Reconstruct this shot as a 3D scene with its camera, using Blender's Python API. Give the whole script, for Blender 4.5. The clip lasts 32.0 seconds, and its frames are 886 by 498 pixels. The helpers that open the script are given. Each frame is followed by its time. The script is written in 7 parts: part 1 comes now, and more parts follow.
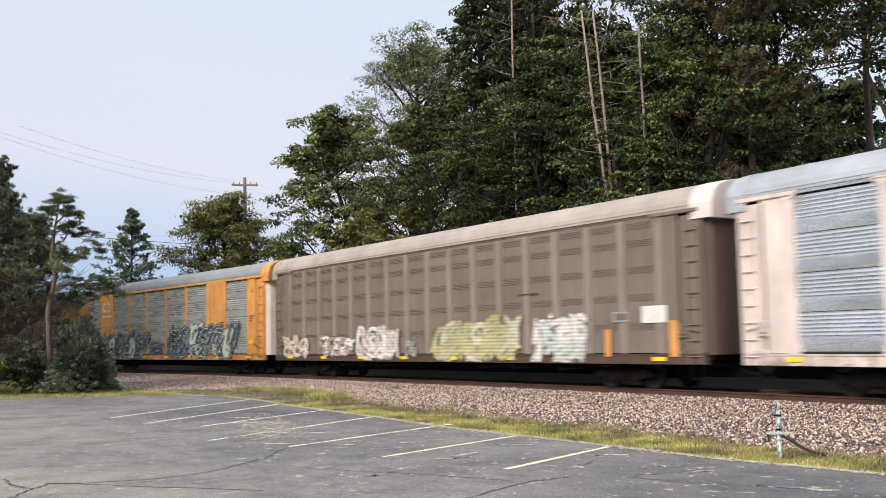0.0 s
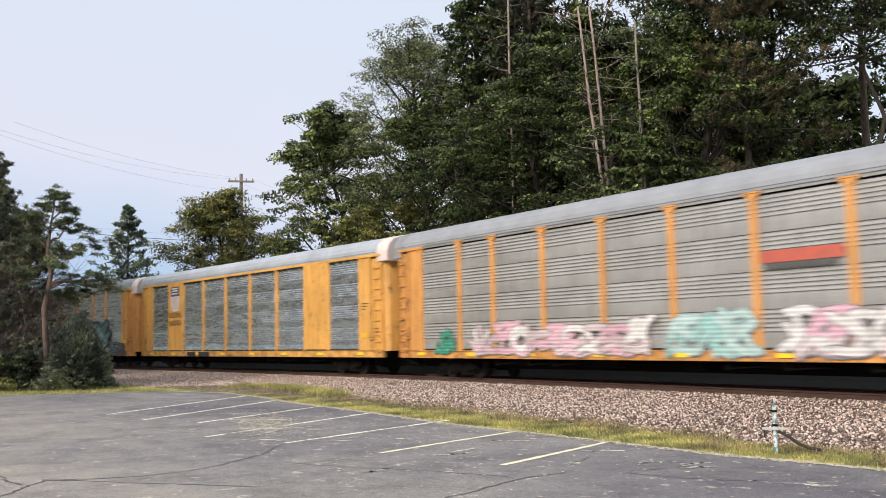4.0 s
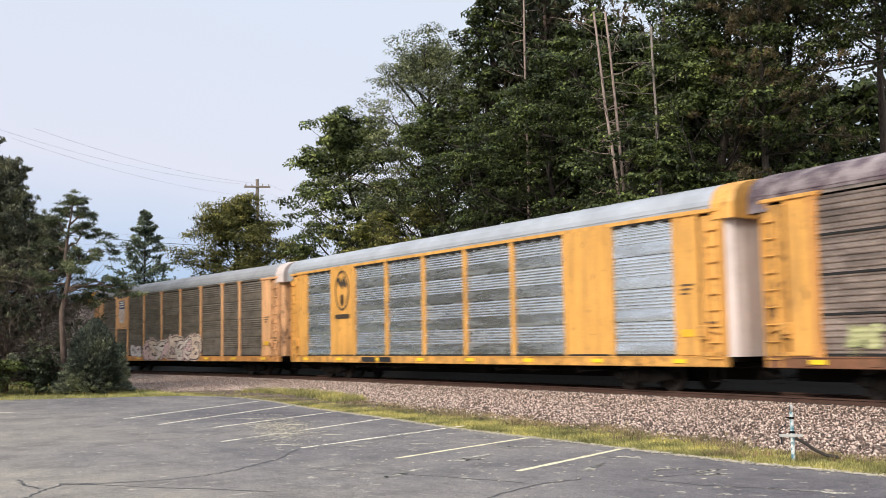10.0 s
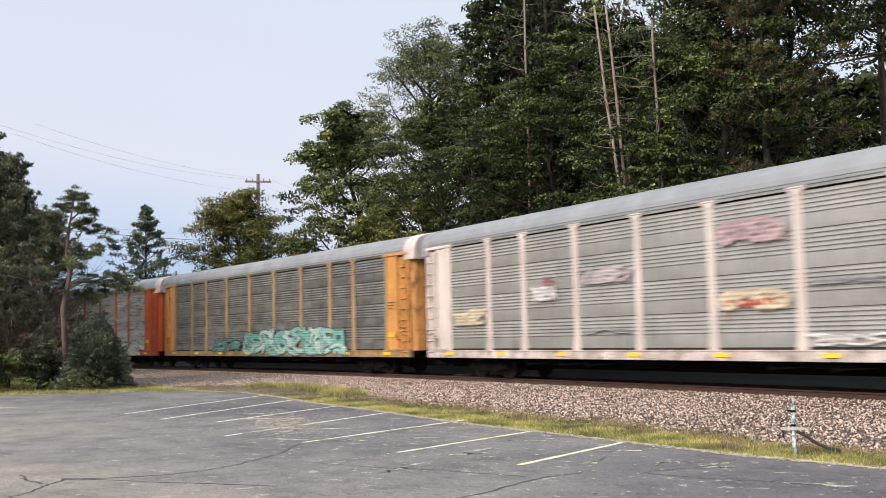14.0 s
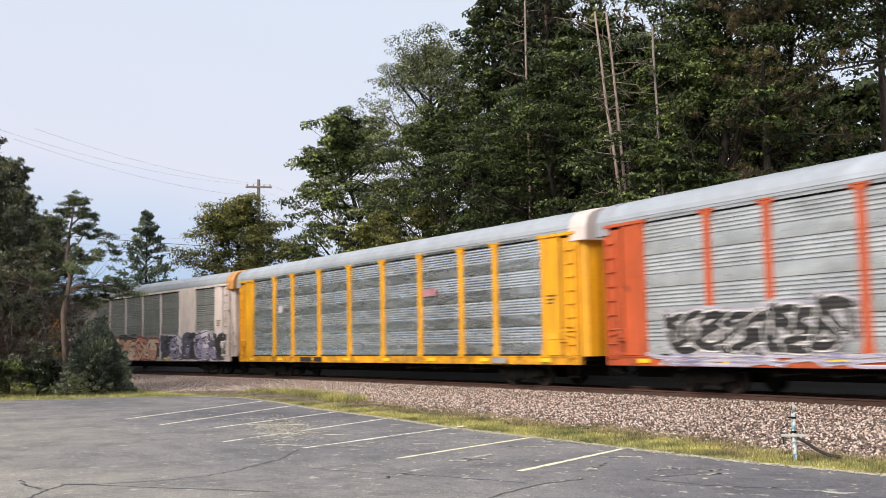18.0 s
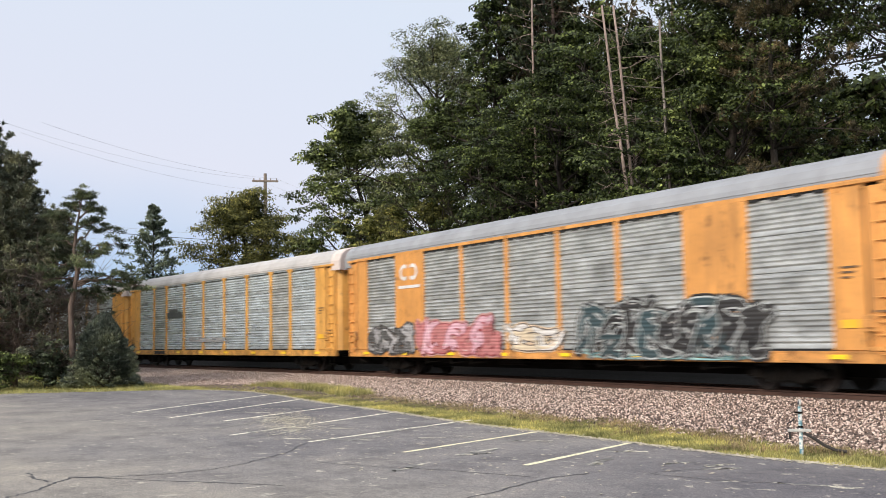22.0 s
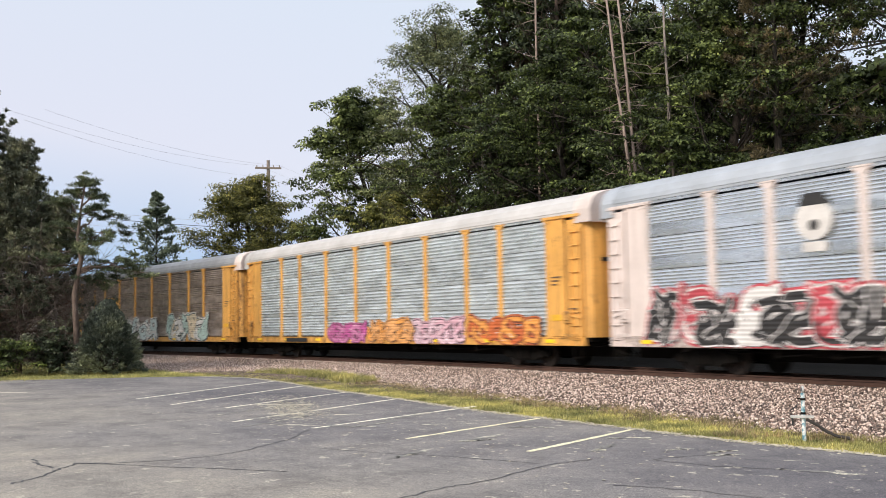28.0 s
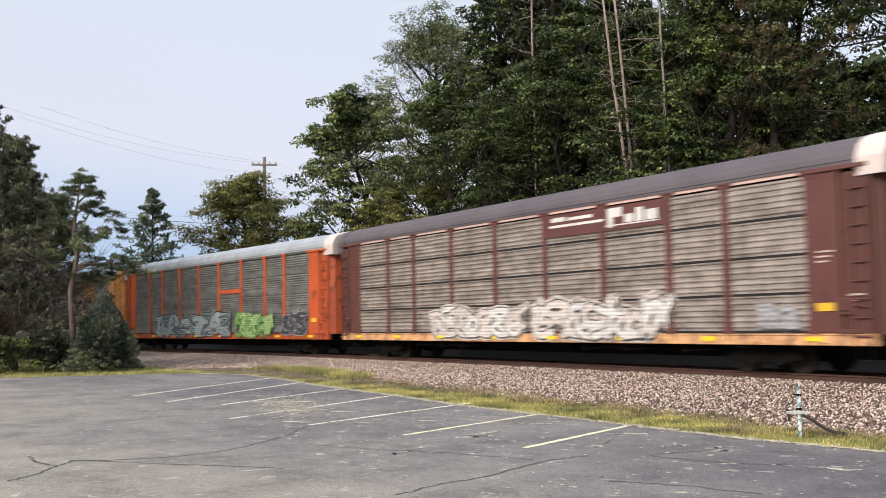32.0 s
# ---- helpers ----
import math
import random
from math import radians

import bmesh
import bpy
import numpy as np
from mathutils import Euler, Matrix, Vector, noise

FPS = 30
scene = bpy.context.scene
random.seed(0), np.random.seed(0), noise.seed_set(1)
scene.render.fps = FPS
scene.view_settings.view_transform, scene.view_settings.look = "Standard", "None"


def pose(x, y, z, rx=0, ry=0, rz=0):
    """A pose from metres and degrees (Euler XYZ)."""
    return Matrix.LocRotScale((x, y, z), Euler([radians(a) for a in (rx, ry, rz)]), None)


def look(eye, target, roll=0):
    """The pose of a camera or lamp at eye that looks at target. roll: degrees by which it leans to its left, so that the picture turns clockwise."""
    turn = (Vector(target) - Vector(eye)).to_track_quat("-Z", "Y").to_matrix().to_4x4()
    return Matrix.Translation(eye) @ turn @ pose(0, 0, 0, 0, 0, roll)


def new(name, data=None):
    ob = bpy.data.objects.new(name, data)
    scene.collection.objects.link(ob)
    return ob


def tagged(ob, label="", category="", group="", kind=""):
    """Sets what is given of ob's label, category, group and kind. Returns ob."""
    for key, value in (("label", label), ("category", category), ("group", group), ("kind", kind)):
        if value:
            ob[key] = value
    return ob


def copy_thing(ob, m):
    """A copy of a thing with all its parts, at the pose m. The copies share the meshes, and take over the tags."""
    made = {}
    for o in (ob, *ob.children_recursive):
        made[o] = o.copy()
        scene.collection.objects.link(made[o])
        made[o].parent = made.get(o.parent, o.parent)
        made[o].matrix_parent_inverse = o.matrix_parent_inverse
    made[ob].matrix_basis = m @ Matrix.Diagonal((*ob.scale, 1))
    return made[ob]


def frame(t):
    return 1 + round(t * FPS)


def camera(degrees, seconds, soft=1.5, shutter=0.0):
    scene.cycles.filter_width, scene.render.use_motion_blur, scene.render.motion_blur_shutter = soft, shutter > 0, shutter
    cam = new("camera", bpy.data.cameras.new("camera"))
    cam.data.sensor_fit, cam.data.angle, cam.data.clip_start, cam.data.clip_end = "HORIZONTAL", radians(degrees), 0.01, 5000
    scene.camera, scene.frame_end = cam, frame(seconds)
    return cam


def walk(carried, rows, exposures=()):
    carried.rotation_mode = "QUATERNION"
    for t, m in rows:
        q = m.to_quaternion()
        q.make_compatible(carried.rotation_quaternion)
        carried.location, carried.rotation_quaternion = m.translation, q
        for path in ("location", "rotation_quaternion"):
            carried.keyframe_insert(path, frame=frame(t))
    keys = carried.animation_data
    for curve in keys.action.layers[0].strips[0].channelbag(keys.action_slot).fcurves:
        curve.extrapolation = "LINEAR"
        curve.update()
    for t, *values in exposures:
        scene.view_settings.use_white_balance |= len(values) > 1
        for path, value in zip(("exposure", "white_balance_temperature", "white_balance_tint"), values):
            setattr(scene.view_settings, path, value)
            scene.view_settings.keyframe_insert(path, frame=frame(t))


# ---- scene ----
EYE = (0.0, 0.0, 1.7)
cam = camera(46.96, 32.0, 0.9, 0.5)
# seconds, degrees of pan from the line of the track, tilt, roll
PATH = [
    (0, 33.513, 5.208, -1.07), (0.5, 33.510, 5.152, -1.11), (1, 33.517, 5.103, -1.16), (1.5, 33.551, 5.054, -1.19),
    (2, 33.577, 5.011, -1.18), (2.5, 33.608, 4.991, -1.14), (3, 33.631, 4.984, -1.12), (3.5, 33.654, 5.003, -1.13),
    (5.5, 34.037, 4.840, -0.94), (6, 34.158, 4.835, -0.78), (6.5, 34.146, 4.903, -0.68), (7, 33.928, 5.023, -0.70),
    (7.5, 33.643, 5.159, -0.75), (8, 33.357, 5.293, -0.78), (8.5, 33.158, 5.392, -0.81), (9, 33.021, 5.429, -0.85),
    (9.5, 32.935, 5.397, -0.91), (10, 32.837, 5.315, -0.98), (10.5, 32.763, 5.222, -1.04), (11, 32.705, 5.143, -1.09),
    (11.5, 32.693, 5.095, -1.12), (12, 32.743, 5.081, -1.12), (12.5, 32.777, 5.061, -1.14), (13, 32.792, 5.049, -1.15),
    (13.5, 32.774, 5.028, -1.13), (14, 32.774, 4.994, -1.14), (14.5, 32.774, 4.969, -1.21), (16.5, 32.715, 5.162, -1.10),
    (17, 32.719, 5.217, -1.07), (17.5, 32.746, 5.267, -1.06), (18, 32.760, 5.318, -1.04), (18.5, 32.727, 5.358, -1.00),
    (19, 32.685, 5.398, -0.97), (19.5, 32.636, 5.399, -0.95), (20, 32.585, 5.355, -0.95), (20.5, 32.527, 5.266, -0.93),
    (21, 32.472, 5.166, -0.92), (21.5, 32.430, 5.081, -0.92), (22, 32.394, 5.000, -0.93), (22.5, 32.390, 4.916, -0.94),
    (23, 32.376, 4.817, -0.97), (23.5, 32.350, 4.686, -1.00), (24, 32.313, 4.585, -1.03), (24.5, 32.247, 4.508, -1.05),
    (25, 32.192, 4.452, -1.02), (25.5, 32.170, 4.398, -0.98), (27.5, 32.210, 4.259, -0.93), (28, 32.206, 4.263, -0.94),
    (28.5, 32.208, 4.265, -0.97), (29, 32.218, 4.275, -0.98), (29.5, 32.237, 4.250, -0.98), (30, 32.253, 4.211, -1.00),
    (30.5, 32.270, 4.156, -1.02), (31, 32.297, 4.115, -1.03), (31.5, 32.341, 4.070, -1.04), (32, 32.406, 4.066, -1.04),
]


def heading(pan, tilt):
    a, b = radians(pan), radians(tilt)
    return (EYE[0] - math.cos(a) * math.cos(b), EYE[1] + math.sin(a) * math.cos(b), EYE[2] + math.sin(b))


walk(cam, [(t, look(EYE, heading(pan, tilt), roll)) for t, pan, tilt, roll in PATH])

# ---------------- world and sun ----------------
world = bpy.data.worlds.new("world")
scene.world = world
world.use_nodes = True
wn, wl = world.node_tree.nodes, world.node_tree.links
wn.clear()
SUN_ELEV, SUN_ROT = 36.0, 165.0
sky = wn.new("ShaderNodeTexSky")
sky.sky_type, sky.sun_disc = "NISHITA", False
sky.sun_elevation, sky.sun_rotation = radians(SUN_ELEV), radians(SUN_ROT)
sky.dust_density, sky.air_density, sky.ozone_density = 3.0, 1.0, 1.5
haze = wn.new("ShaderNodeMix")
haze.data_type = "RGBA"
haze.inputs[0].default_value = 0.82
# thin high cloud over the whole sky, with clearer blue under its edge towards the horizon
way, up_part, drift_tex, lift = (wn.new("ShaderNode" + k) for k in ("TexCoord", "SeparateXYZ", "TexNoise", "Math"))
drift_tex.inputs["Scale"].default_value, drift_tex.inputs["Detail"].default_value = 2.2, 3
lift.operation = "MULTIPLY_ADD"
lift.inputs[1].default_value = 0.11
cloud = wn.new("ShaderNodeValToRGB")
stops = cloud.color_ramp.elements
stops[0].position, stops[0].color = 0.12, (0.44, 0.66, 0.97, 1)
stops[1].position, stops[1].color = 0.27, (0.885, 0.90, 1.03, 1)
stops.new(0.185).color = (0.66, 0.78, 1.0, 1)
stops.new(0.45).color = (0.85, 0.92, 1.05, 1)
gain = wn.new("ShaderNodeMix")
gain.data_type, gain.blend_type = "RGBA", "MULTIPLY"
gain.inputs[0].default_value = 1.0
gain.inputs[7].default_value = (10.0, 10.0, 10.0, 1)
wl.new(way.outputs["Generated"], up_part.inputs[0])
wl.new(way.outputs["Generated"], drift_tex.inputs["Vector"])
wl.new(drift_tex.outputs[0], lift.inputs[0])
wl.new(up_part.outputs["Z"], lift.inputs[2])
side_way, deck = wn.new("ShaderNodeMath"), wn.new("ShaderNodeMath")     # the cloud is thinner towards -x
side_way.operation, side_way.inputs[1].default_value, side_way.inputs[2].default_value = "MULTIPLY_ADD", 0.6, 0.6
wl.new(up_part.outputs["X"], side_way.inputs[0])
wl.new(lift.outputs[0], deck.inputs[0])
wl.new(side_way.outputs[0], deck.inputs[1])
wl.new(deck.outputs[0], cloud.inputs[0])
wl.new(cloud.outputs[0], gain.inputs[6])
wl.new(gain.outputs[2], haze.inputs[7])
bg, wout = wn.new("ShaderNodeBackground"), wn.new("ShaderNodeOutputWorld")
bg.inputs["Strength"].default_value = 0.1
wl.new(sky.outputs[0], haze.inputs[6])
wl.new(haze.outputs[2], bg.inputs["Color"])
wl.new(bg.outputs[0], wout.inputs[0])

sun = new("sun", bpy.data.lights.new("sun", "SUN"))
sun.data.energy, sun.data.angle, sun.data.color = 3.75, radians(22), (1.0, 0.90, 0.79)
_az = radians(SUN_ROT)
_dir = Vector((math.sin(_az) * math.cos(radians(SUN_ELEV)), math.cos(_az) * math.cos(radians(SUN_ELEV)), math.sin(radians(SUN_ELEV))))
sun.matrix_world = look(_dir * 200, (0, 0, 0))
scene.view_settings.exposure = 0.0


# ---------------- materials ----------------
def mat(name):
    m = bpy.data.materials.new(name)
    m.use_nodes = True
    nt = m.node_tree
    return m, nt.nodes, nt.links, nt.nodes["Principled BSDF"]


def noise_tex(nodes, links, scale, detail=6, rough=0.6, coord="Object", stretch=None, apart=False):
    """Noise; apart: each object has its own stretch of it."""
    tc = nodes.new("ShaderNodeTexCoord")
    tex = nodes.new("ShaderNodeTexNoise")
    tex.inputs["Scale"].default_value = scale
    tex.inputs["Detail"].default_value = detail
    tex.inputs["Roughness"].default_value = rough
    src = tc.outputs[coord]
    if apart:
        info, far, shift = nodes.new("ShaderNodeObjectInfo"), nodes.new("ShaderNodeMath"), nodes.new("ShaderNodeVectorMath")
        far.operation, far.inputs[1].default_value = "MULTIPLY", 91.0
        links.new(info.outputs["Random"], far.inputs[0])
        links.new(src, shift.inputs[0])
        links.new(far.outputs[0], shift.inputs[1])
        src = shift.outputs[0]
    if stretch:
        mp = nodes.new("ShaderNodeMapping")
        mp.inputs["Scale"].default_value = stretch
        links.new(src, mp.inputs[0])
        src = mp.outputs[0]
    links.new(src, tex.inputs["Vector"])
    return tex


def ramp(nodes, links, src, stops):
    r = nodes.new("ShaderNodeValToRGB")
    els = r.color_ramp.elements
    while len(els) < len(stops):
        els.new(0.5)
    for e, (p, c) in zip(els, stops):
        e.position = p
        e.color = (*c, 1) if len(c) == 3 else c
    links.new(src, r.inputs[0])
    return r


def mixed(nodes, links, fac, a, b, mode="MIX"):
    m = nodes.new("ShaderNodeMix")
    m.data_type, m.blend_type = "RGBA", mode
    for sock, v in ((m.inputs[0], fac), (m.inputs[6], a), (m.inputs[7], b)):
        if isinstance(v, (int, float)):
            sock.default_value = v
        elif isinstance(v, tuple):
            sock.default_value = (*v, 1)
        else:
            links.new(v, sock)
    return m.outputs[2]


def bump(nodes, links, bsdf, height, strength, dist):
    b = nodes.new("ShaderNodeBump")
    b.inputs["Strength"].default_value, b.inputs["Distance"].default_value = strength, dist
    links.new(height, b.inputs["Height"])
    links.new(b.outputs[0], bsdf.inputs["Normal"])


def weathered(name, col, dirt=(0.09, 0.065, 0.05), amount=0.5, rough=0.5, metal=0.0, streak=True, spec=0.5, rust=0.0):
    """Painted or bare sheet steel: colour drifts, vertical streaks of grime, fine grain, scabs of rust."""
    m, n, l, b = mat(name)
    big = noise_tex(n, l, 0.6, 4, apart=True)
    drift = ramp(n, l, big.outputs[0], [(0.3, tuple(c * 0.80 for c in col)), (0.7, tuple(min(1, c * 1.12) for c in col))])
    col_out = drift.outputs[0]
    st = noise_tex(n, l, 1.0, 7, 0.65, stretch=(5.0, 5.0, 0.35) if streak else (2, 2, 2), apart=True)
    mask = ramp(n, l, st.outputs[0], [(0.44, (0, 0, 0)), (0.74, (amount,) * 3)])
    col_out = mixed(n, l, mask.outputs[0], col_out, dirt)
    fine = noise_tex(n, l, 14, 6, 0.7)
    speck = ramp(n, l, fine.outputs[0], [(0.5, (0, 0, 0)), (0.75, (amount * 0.6,) * 3)])
    col_out = mixed(n, l, speck.outputs[0], col_out, dirt)
    if rust:
        scab = noise_tex(n, l, 2.6, 9, 0.72, stretch=(1.6, 1.6, 0.8), apart=True)
        k = ramp(n, l, scab.outputs[0], [(0.60 - 0.14 * rust, (0, 0, 0)), (0.68 - 0.12 * rust, (0.85,) * 3)])
        col_out = mixed(n, l, k.outputs[0], col_out, (0.085, 0.038, 0.02))
    l.new(col_out, b.inputs["Base Color"])
    rr = ramp(n, l, st.outputs[0], [(0.3, (rough - 0.1,) * 3), (0.7, (min(1, rough + 0.2),) * 3)])
    l.new(rr.outputs[0], b.inputs["Roughness"])
    b.inputs["Metallic"].default_value = metal
    b.inputs["Specular IOR Level"].default_value = spec
    bump(n, l, b, fine.outputs[0], 0.25, 0.004)
    return m


def sheet_metal(name, col, dirt, amount, rough=0.32, metal=0.7, mottle=0.0):
    """Galvanised sheet: drifts along it, runs of grime, dull and bright smears, fine spangle."""
    m, n, l, b = mat(name)
    soft = noise_tex(n, l, 1.0, 3, 0.5, stretch=(0.5, 0.5, 1.1), apart=True)
    base = ramp(n, l, soft.outputs[0], [(0.3, tuple(c * 0.84 for c in col)), (0.7, tuple(min(1, c * 1.08) for c in col))])
    run = noise_tex(n, l, 1.0, 6, 0.6, stretch=(9.0, 9.0, 0.5), apart=True)
    mask = ramp(n, l, run.outputs[0], [(0.46, (0, 0, 0)), (0.76, (amount,) * 3)])
    c = mixed(n, l, mask.outputs[0], base.outputs[0], dirt)
    if mottle:                                   # white rust and worn patches
        patch = noise_tex(n, l, 1.0, 7, 0.65, stretch=(1.1, 1.1, 3.2), apart=True)
        pm = ramp(n, l, patch.outputs[0], [(0.36, (1 - mottle * 1.5,) * 3), (0.5, (1.0,) * 3), (0.62, (1 + mottle * 1.2,) * 3)])
        c = mixed(n, l, 1.0, c, pm.outputs[0], "MULTIPLY")
    spangle = noise_tex(n, l, 45, 3, 0.6)
    sp = ramp(n, l, spangle.outputs[0], [(0.35, (0.90,) * 3), (0.65, (1.08,) * 3)])
    l.new(mixed(n, l, 1.0, c, sp.outputs[0], "MULTIPLY"), b.inputs["Base Color"])
    smear = noise_tex(n, l, 1.0, 5, 0.6, stretch=(0.7, 0.7, 5.0), apart=True)
    rr = ramp(n, l, smear.outputs[0], [(0.36, (rough - 0.07,) * 3), (0.52, (rough,) * 3), (0.66, (rough + 0.12,) * 3)])
    l.new(rr.outputs[0], b.inputs["Roughness"])
    b.inputs["Metallic"].default_value = metal
    return m


def plain(name, col, rough=0.6, metal=0.0, vary=0.12, scale=6.0):
    m, n, l, b = mat(name)
    t = noise_tex(n, l, scale)
    r = ramp(n, l, t.outputs[0], [(0.3, tuple(c * (1 - vary) for c in col)), (0.7, tuple(min(1, c * (1 + vary)) for c in col))])
    l.new(r.outputs[0], b.inputs["Base Color"])
    b.inputs["Roughness"].default_value, b.inputs["Metallic"].default_value = rough, metal
    return m


def leaf_mat(name, dark, light, glow=0.25, drift_scale=0.45, clump_shade=True):
    m, n, l, b = mat(name)
    g = n.new("ShaderNodeNewGeometry")
    t = noise_tex(n, l, drift_scale, 3)
    isl = ramp(n, l, g.outputs["Random Per Island"], [(0.0, tuple(c * 0.72 for c in dark)), (0.6, tuple(a * 0.6 + b * 0.4 for a, b in zip(dark, light))), (1.0, tuple(c * 1.15 for c in light))])
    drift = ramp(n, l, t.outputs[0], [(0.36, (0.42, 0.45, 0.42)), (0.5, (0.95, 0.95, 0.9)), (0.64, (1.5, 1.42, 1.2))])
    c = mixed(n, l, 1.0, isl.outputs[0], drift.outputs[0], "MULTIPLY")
    # clump-sized noise in the leaf colour stands in for shade between clumps
    if clump_shade:
        bunch_shade = noise_tex(n, l, drift_scale * 2.9, 2)
        bt = ramp(n, l, bunch_shade.outputs[0], [(0.37, (0.42, 0.46, 0.44)), (0.5, (0.92, 0.92, 0.92)), (0.63, (1.45, 1.4, 1.2))])
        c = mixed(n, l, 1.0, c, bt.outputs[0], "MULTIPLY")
    l.new(c, b.inputs["Base Color"])
    b.inputs["Roughness"].default_value = 0.6
    b.inputs["Specular IOR Level"].default_value = 0.3
    tr = n.new("ShaderNodeBsdfTranslucent")
    l.new(c, tr.inputs[0])
    mx = n.new("ShaderNodeMixShader")
    mx.inputs[0].default_value = glow
    l.new(b.outputs[0], mx.inputs[1])
    l.new(tr.outputs[0], mx.inputs[2])
    l.new(mx.outputs[0], n["Material Output"].inputs[0])
    return m


def asphalt_mat():
    m, n, l, b = mat("asphalt")
    big = noise_tex(n, l, 0.16, 5, 0.55)
    mid = noise_tex(n, l, 0.9, 9, 0.72)
    flake = noise_tex(n, l, 3.2, 10, 0.7)
    spot = noise_tex(n, l, 11, 8, 0.7)
    fine = noise_tex(n, l, 42, 8, 0.85)
    # the base is paler over the driving lane and darker over the stalls
    tc = n.new("ShaderNodeTexCoord")
    sep = n.new("ShaderNodeSeparateXYZ")
    l.new(tc.outputs["Object"], sep.inputs[0])
    lane = n.new("ShaderNodeMapRange")
    for key, v in (("From Min", 2.5), ("From Max", 9.5), ("To Min", 0.26), ("To Max", -0.12)):
        lane.inputs[key].default_value = v
    l.new(sep.outputs["Y"], lane.inputs["Value"])
    both = n.new("ShaderNodeMath")
    both.operation = "ADD"
    l.new(lane.outputs[0], both.inputs[0])
    l.new(big.outputs[0], both.inputs[1])
    base = ramp(n, l, both.outputs[0], [(0.26, (0.128, 0.124, 0.137)), (0.48, (0.197, 0.189, 0.191)), (0.8, (0.27, 0.252, 0.228))])
    worn = ramp(n, l, mid.outputs[0], [(0.38, (0.74, 0.74, 0.76)), (0.5, (1, 1, 1)), (0.64, (1.2, 1.18, 1.14))])
    c = mixed(n, l, 1.0, base.outputs[0], worn.outputs[0], "MULTIPLY")
    pale = ramp(n, l, flake.outputs[0], [(0.60, (0, 0, 0)), (0.63, (0.75,) * 3)])
    c = mixed(n, l, pale.outputs[0], c, (0.50, 0.47, 0.40))
    tex = ramp(n, l, spot.outputs[0], [(0.36, (0.82,) * 3), (0.5, (1.0,) * 3), (0.64, (1.16, 1.15, 1.12))])
    c = mixed(n, l, 1.0, c, tex.outputs[0], "MULTIPLY")
    grit = ramp(n, l, fine.outputs[0], [(0.36, (0.42,) * 3), (0.5, (1.0,) * 3), (0.64, (2.0, 1.95, 1.85))])
    c = mixed(n, l, 1.0, c, grit.outputs[0], "MULTIPLY")
    l.new(c, b.inputs["Base Color"])
    b.inputs["Roughness"].default_value = 0.85
    b.inputs["Specular IOR Level"].default_value = 0.25
    bump(n, l, b, fine.outputs[0], 0.5, 0.006)
    return m


def paint_line_mat(name, col, wear):
    m, n, l, b = mat(name)
    t = noise_tex(n, l, 9, 8, 0.75)
    t2 = noise_tex(n, l, 1.2, 3)
    s = n.new("ShaderNodeMath")
    s.operation = "ADD"
    l.new(t.outputs[0], s.inputs[0])
    l.new(t2.outputs[0], s.inputs[1])
    k = ramp(n, l, s.outputs[0], [(wear - 0.04, (1, 1, 1)), (wear + 0.06, (0, 0, 0))])
    k.color_ramp.elements[0].position, k.color_ramp.elements[1].position = wear - 0.04, wear + 0.06
    c = mixed(n, l, k.outputs[0], (0.20, 0.195, 0.185), col)
    l.new(c, b.inputs["Base Color"])
    b.inputs["Roughness"].default_value = 0.8
    return m


def stone_mat():
    m, n, l, b = mat("ballast_stone")
    g = n.new("ShaderNodeNewGeometry")
    r = ramp(n, l, g.outputs["Random Per Island"], [(0.0, (0.045, 0.03, 0.025)), (0.3, (0.24, 0.165, 0.135)), (0.6, (0.58, 0.435, 0.36)), (1.0, (0.93, 0.78, 0.68))])
    t = noise_tex(n, l, 30)
    d = ramp(n, l, t.outputs[0], [(0.3, (0.75,) * 3), (0.7, (1.1,) * 3)])
    l.new(mixed(n, l, 1.0, r.outputs[0], d.outputs[0], "MULTIPLY"), b.inputs["Base Color"])
    b.inputs["Roughness"].default_value = 0.9
    return m


def bed_mat():
    m, n, l, b = mat("ballast_bed")
    tc = n.new("ShaderNodeTexCoord")
    v = n.new("ShaderNodeTexVoronoi")
    v.inputs["Scale"].default_value = 15
    l.new(tc.outputs["Object"], v.inputs["Vector"])
    sep = n.new("ShaderNodeSeparateColor")
    l.new(v.outputs["Color"], sep.inputs[0])
    r = ramp(n, l, sep.outputs[0], [(0.0, (0.04, 0.027, 0.022)), (0.5, (0.21, 0.15, 0.122)), (1.0, (0.52, 0.405, 0.34))])
    # shade of the gaps between stones, painted as darker cell rims
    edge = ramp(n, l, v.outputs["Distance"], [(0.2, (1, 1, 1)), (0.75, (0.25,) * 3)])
    big = noise_tex(n, l, 0.5)
    dr = ramp(n, l, big.outputs[0], [(0.3, (0.8, 0.78, 0.75)), (0.7, (1.12, 1.08, 1.05))])
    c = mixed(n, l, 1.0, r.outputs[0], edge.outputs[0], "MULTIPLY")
    c = mixed(n, l, 1.0, c, dr.outputs[0], "MULTIPLY")
    l.new(c, b.inputs["Base Color"])
    b.inputs["Roughness"].default_value = 0.95
    bump(n, l, b, edge.outputs[0], 1.0, 0.03)
    return m


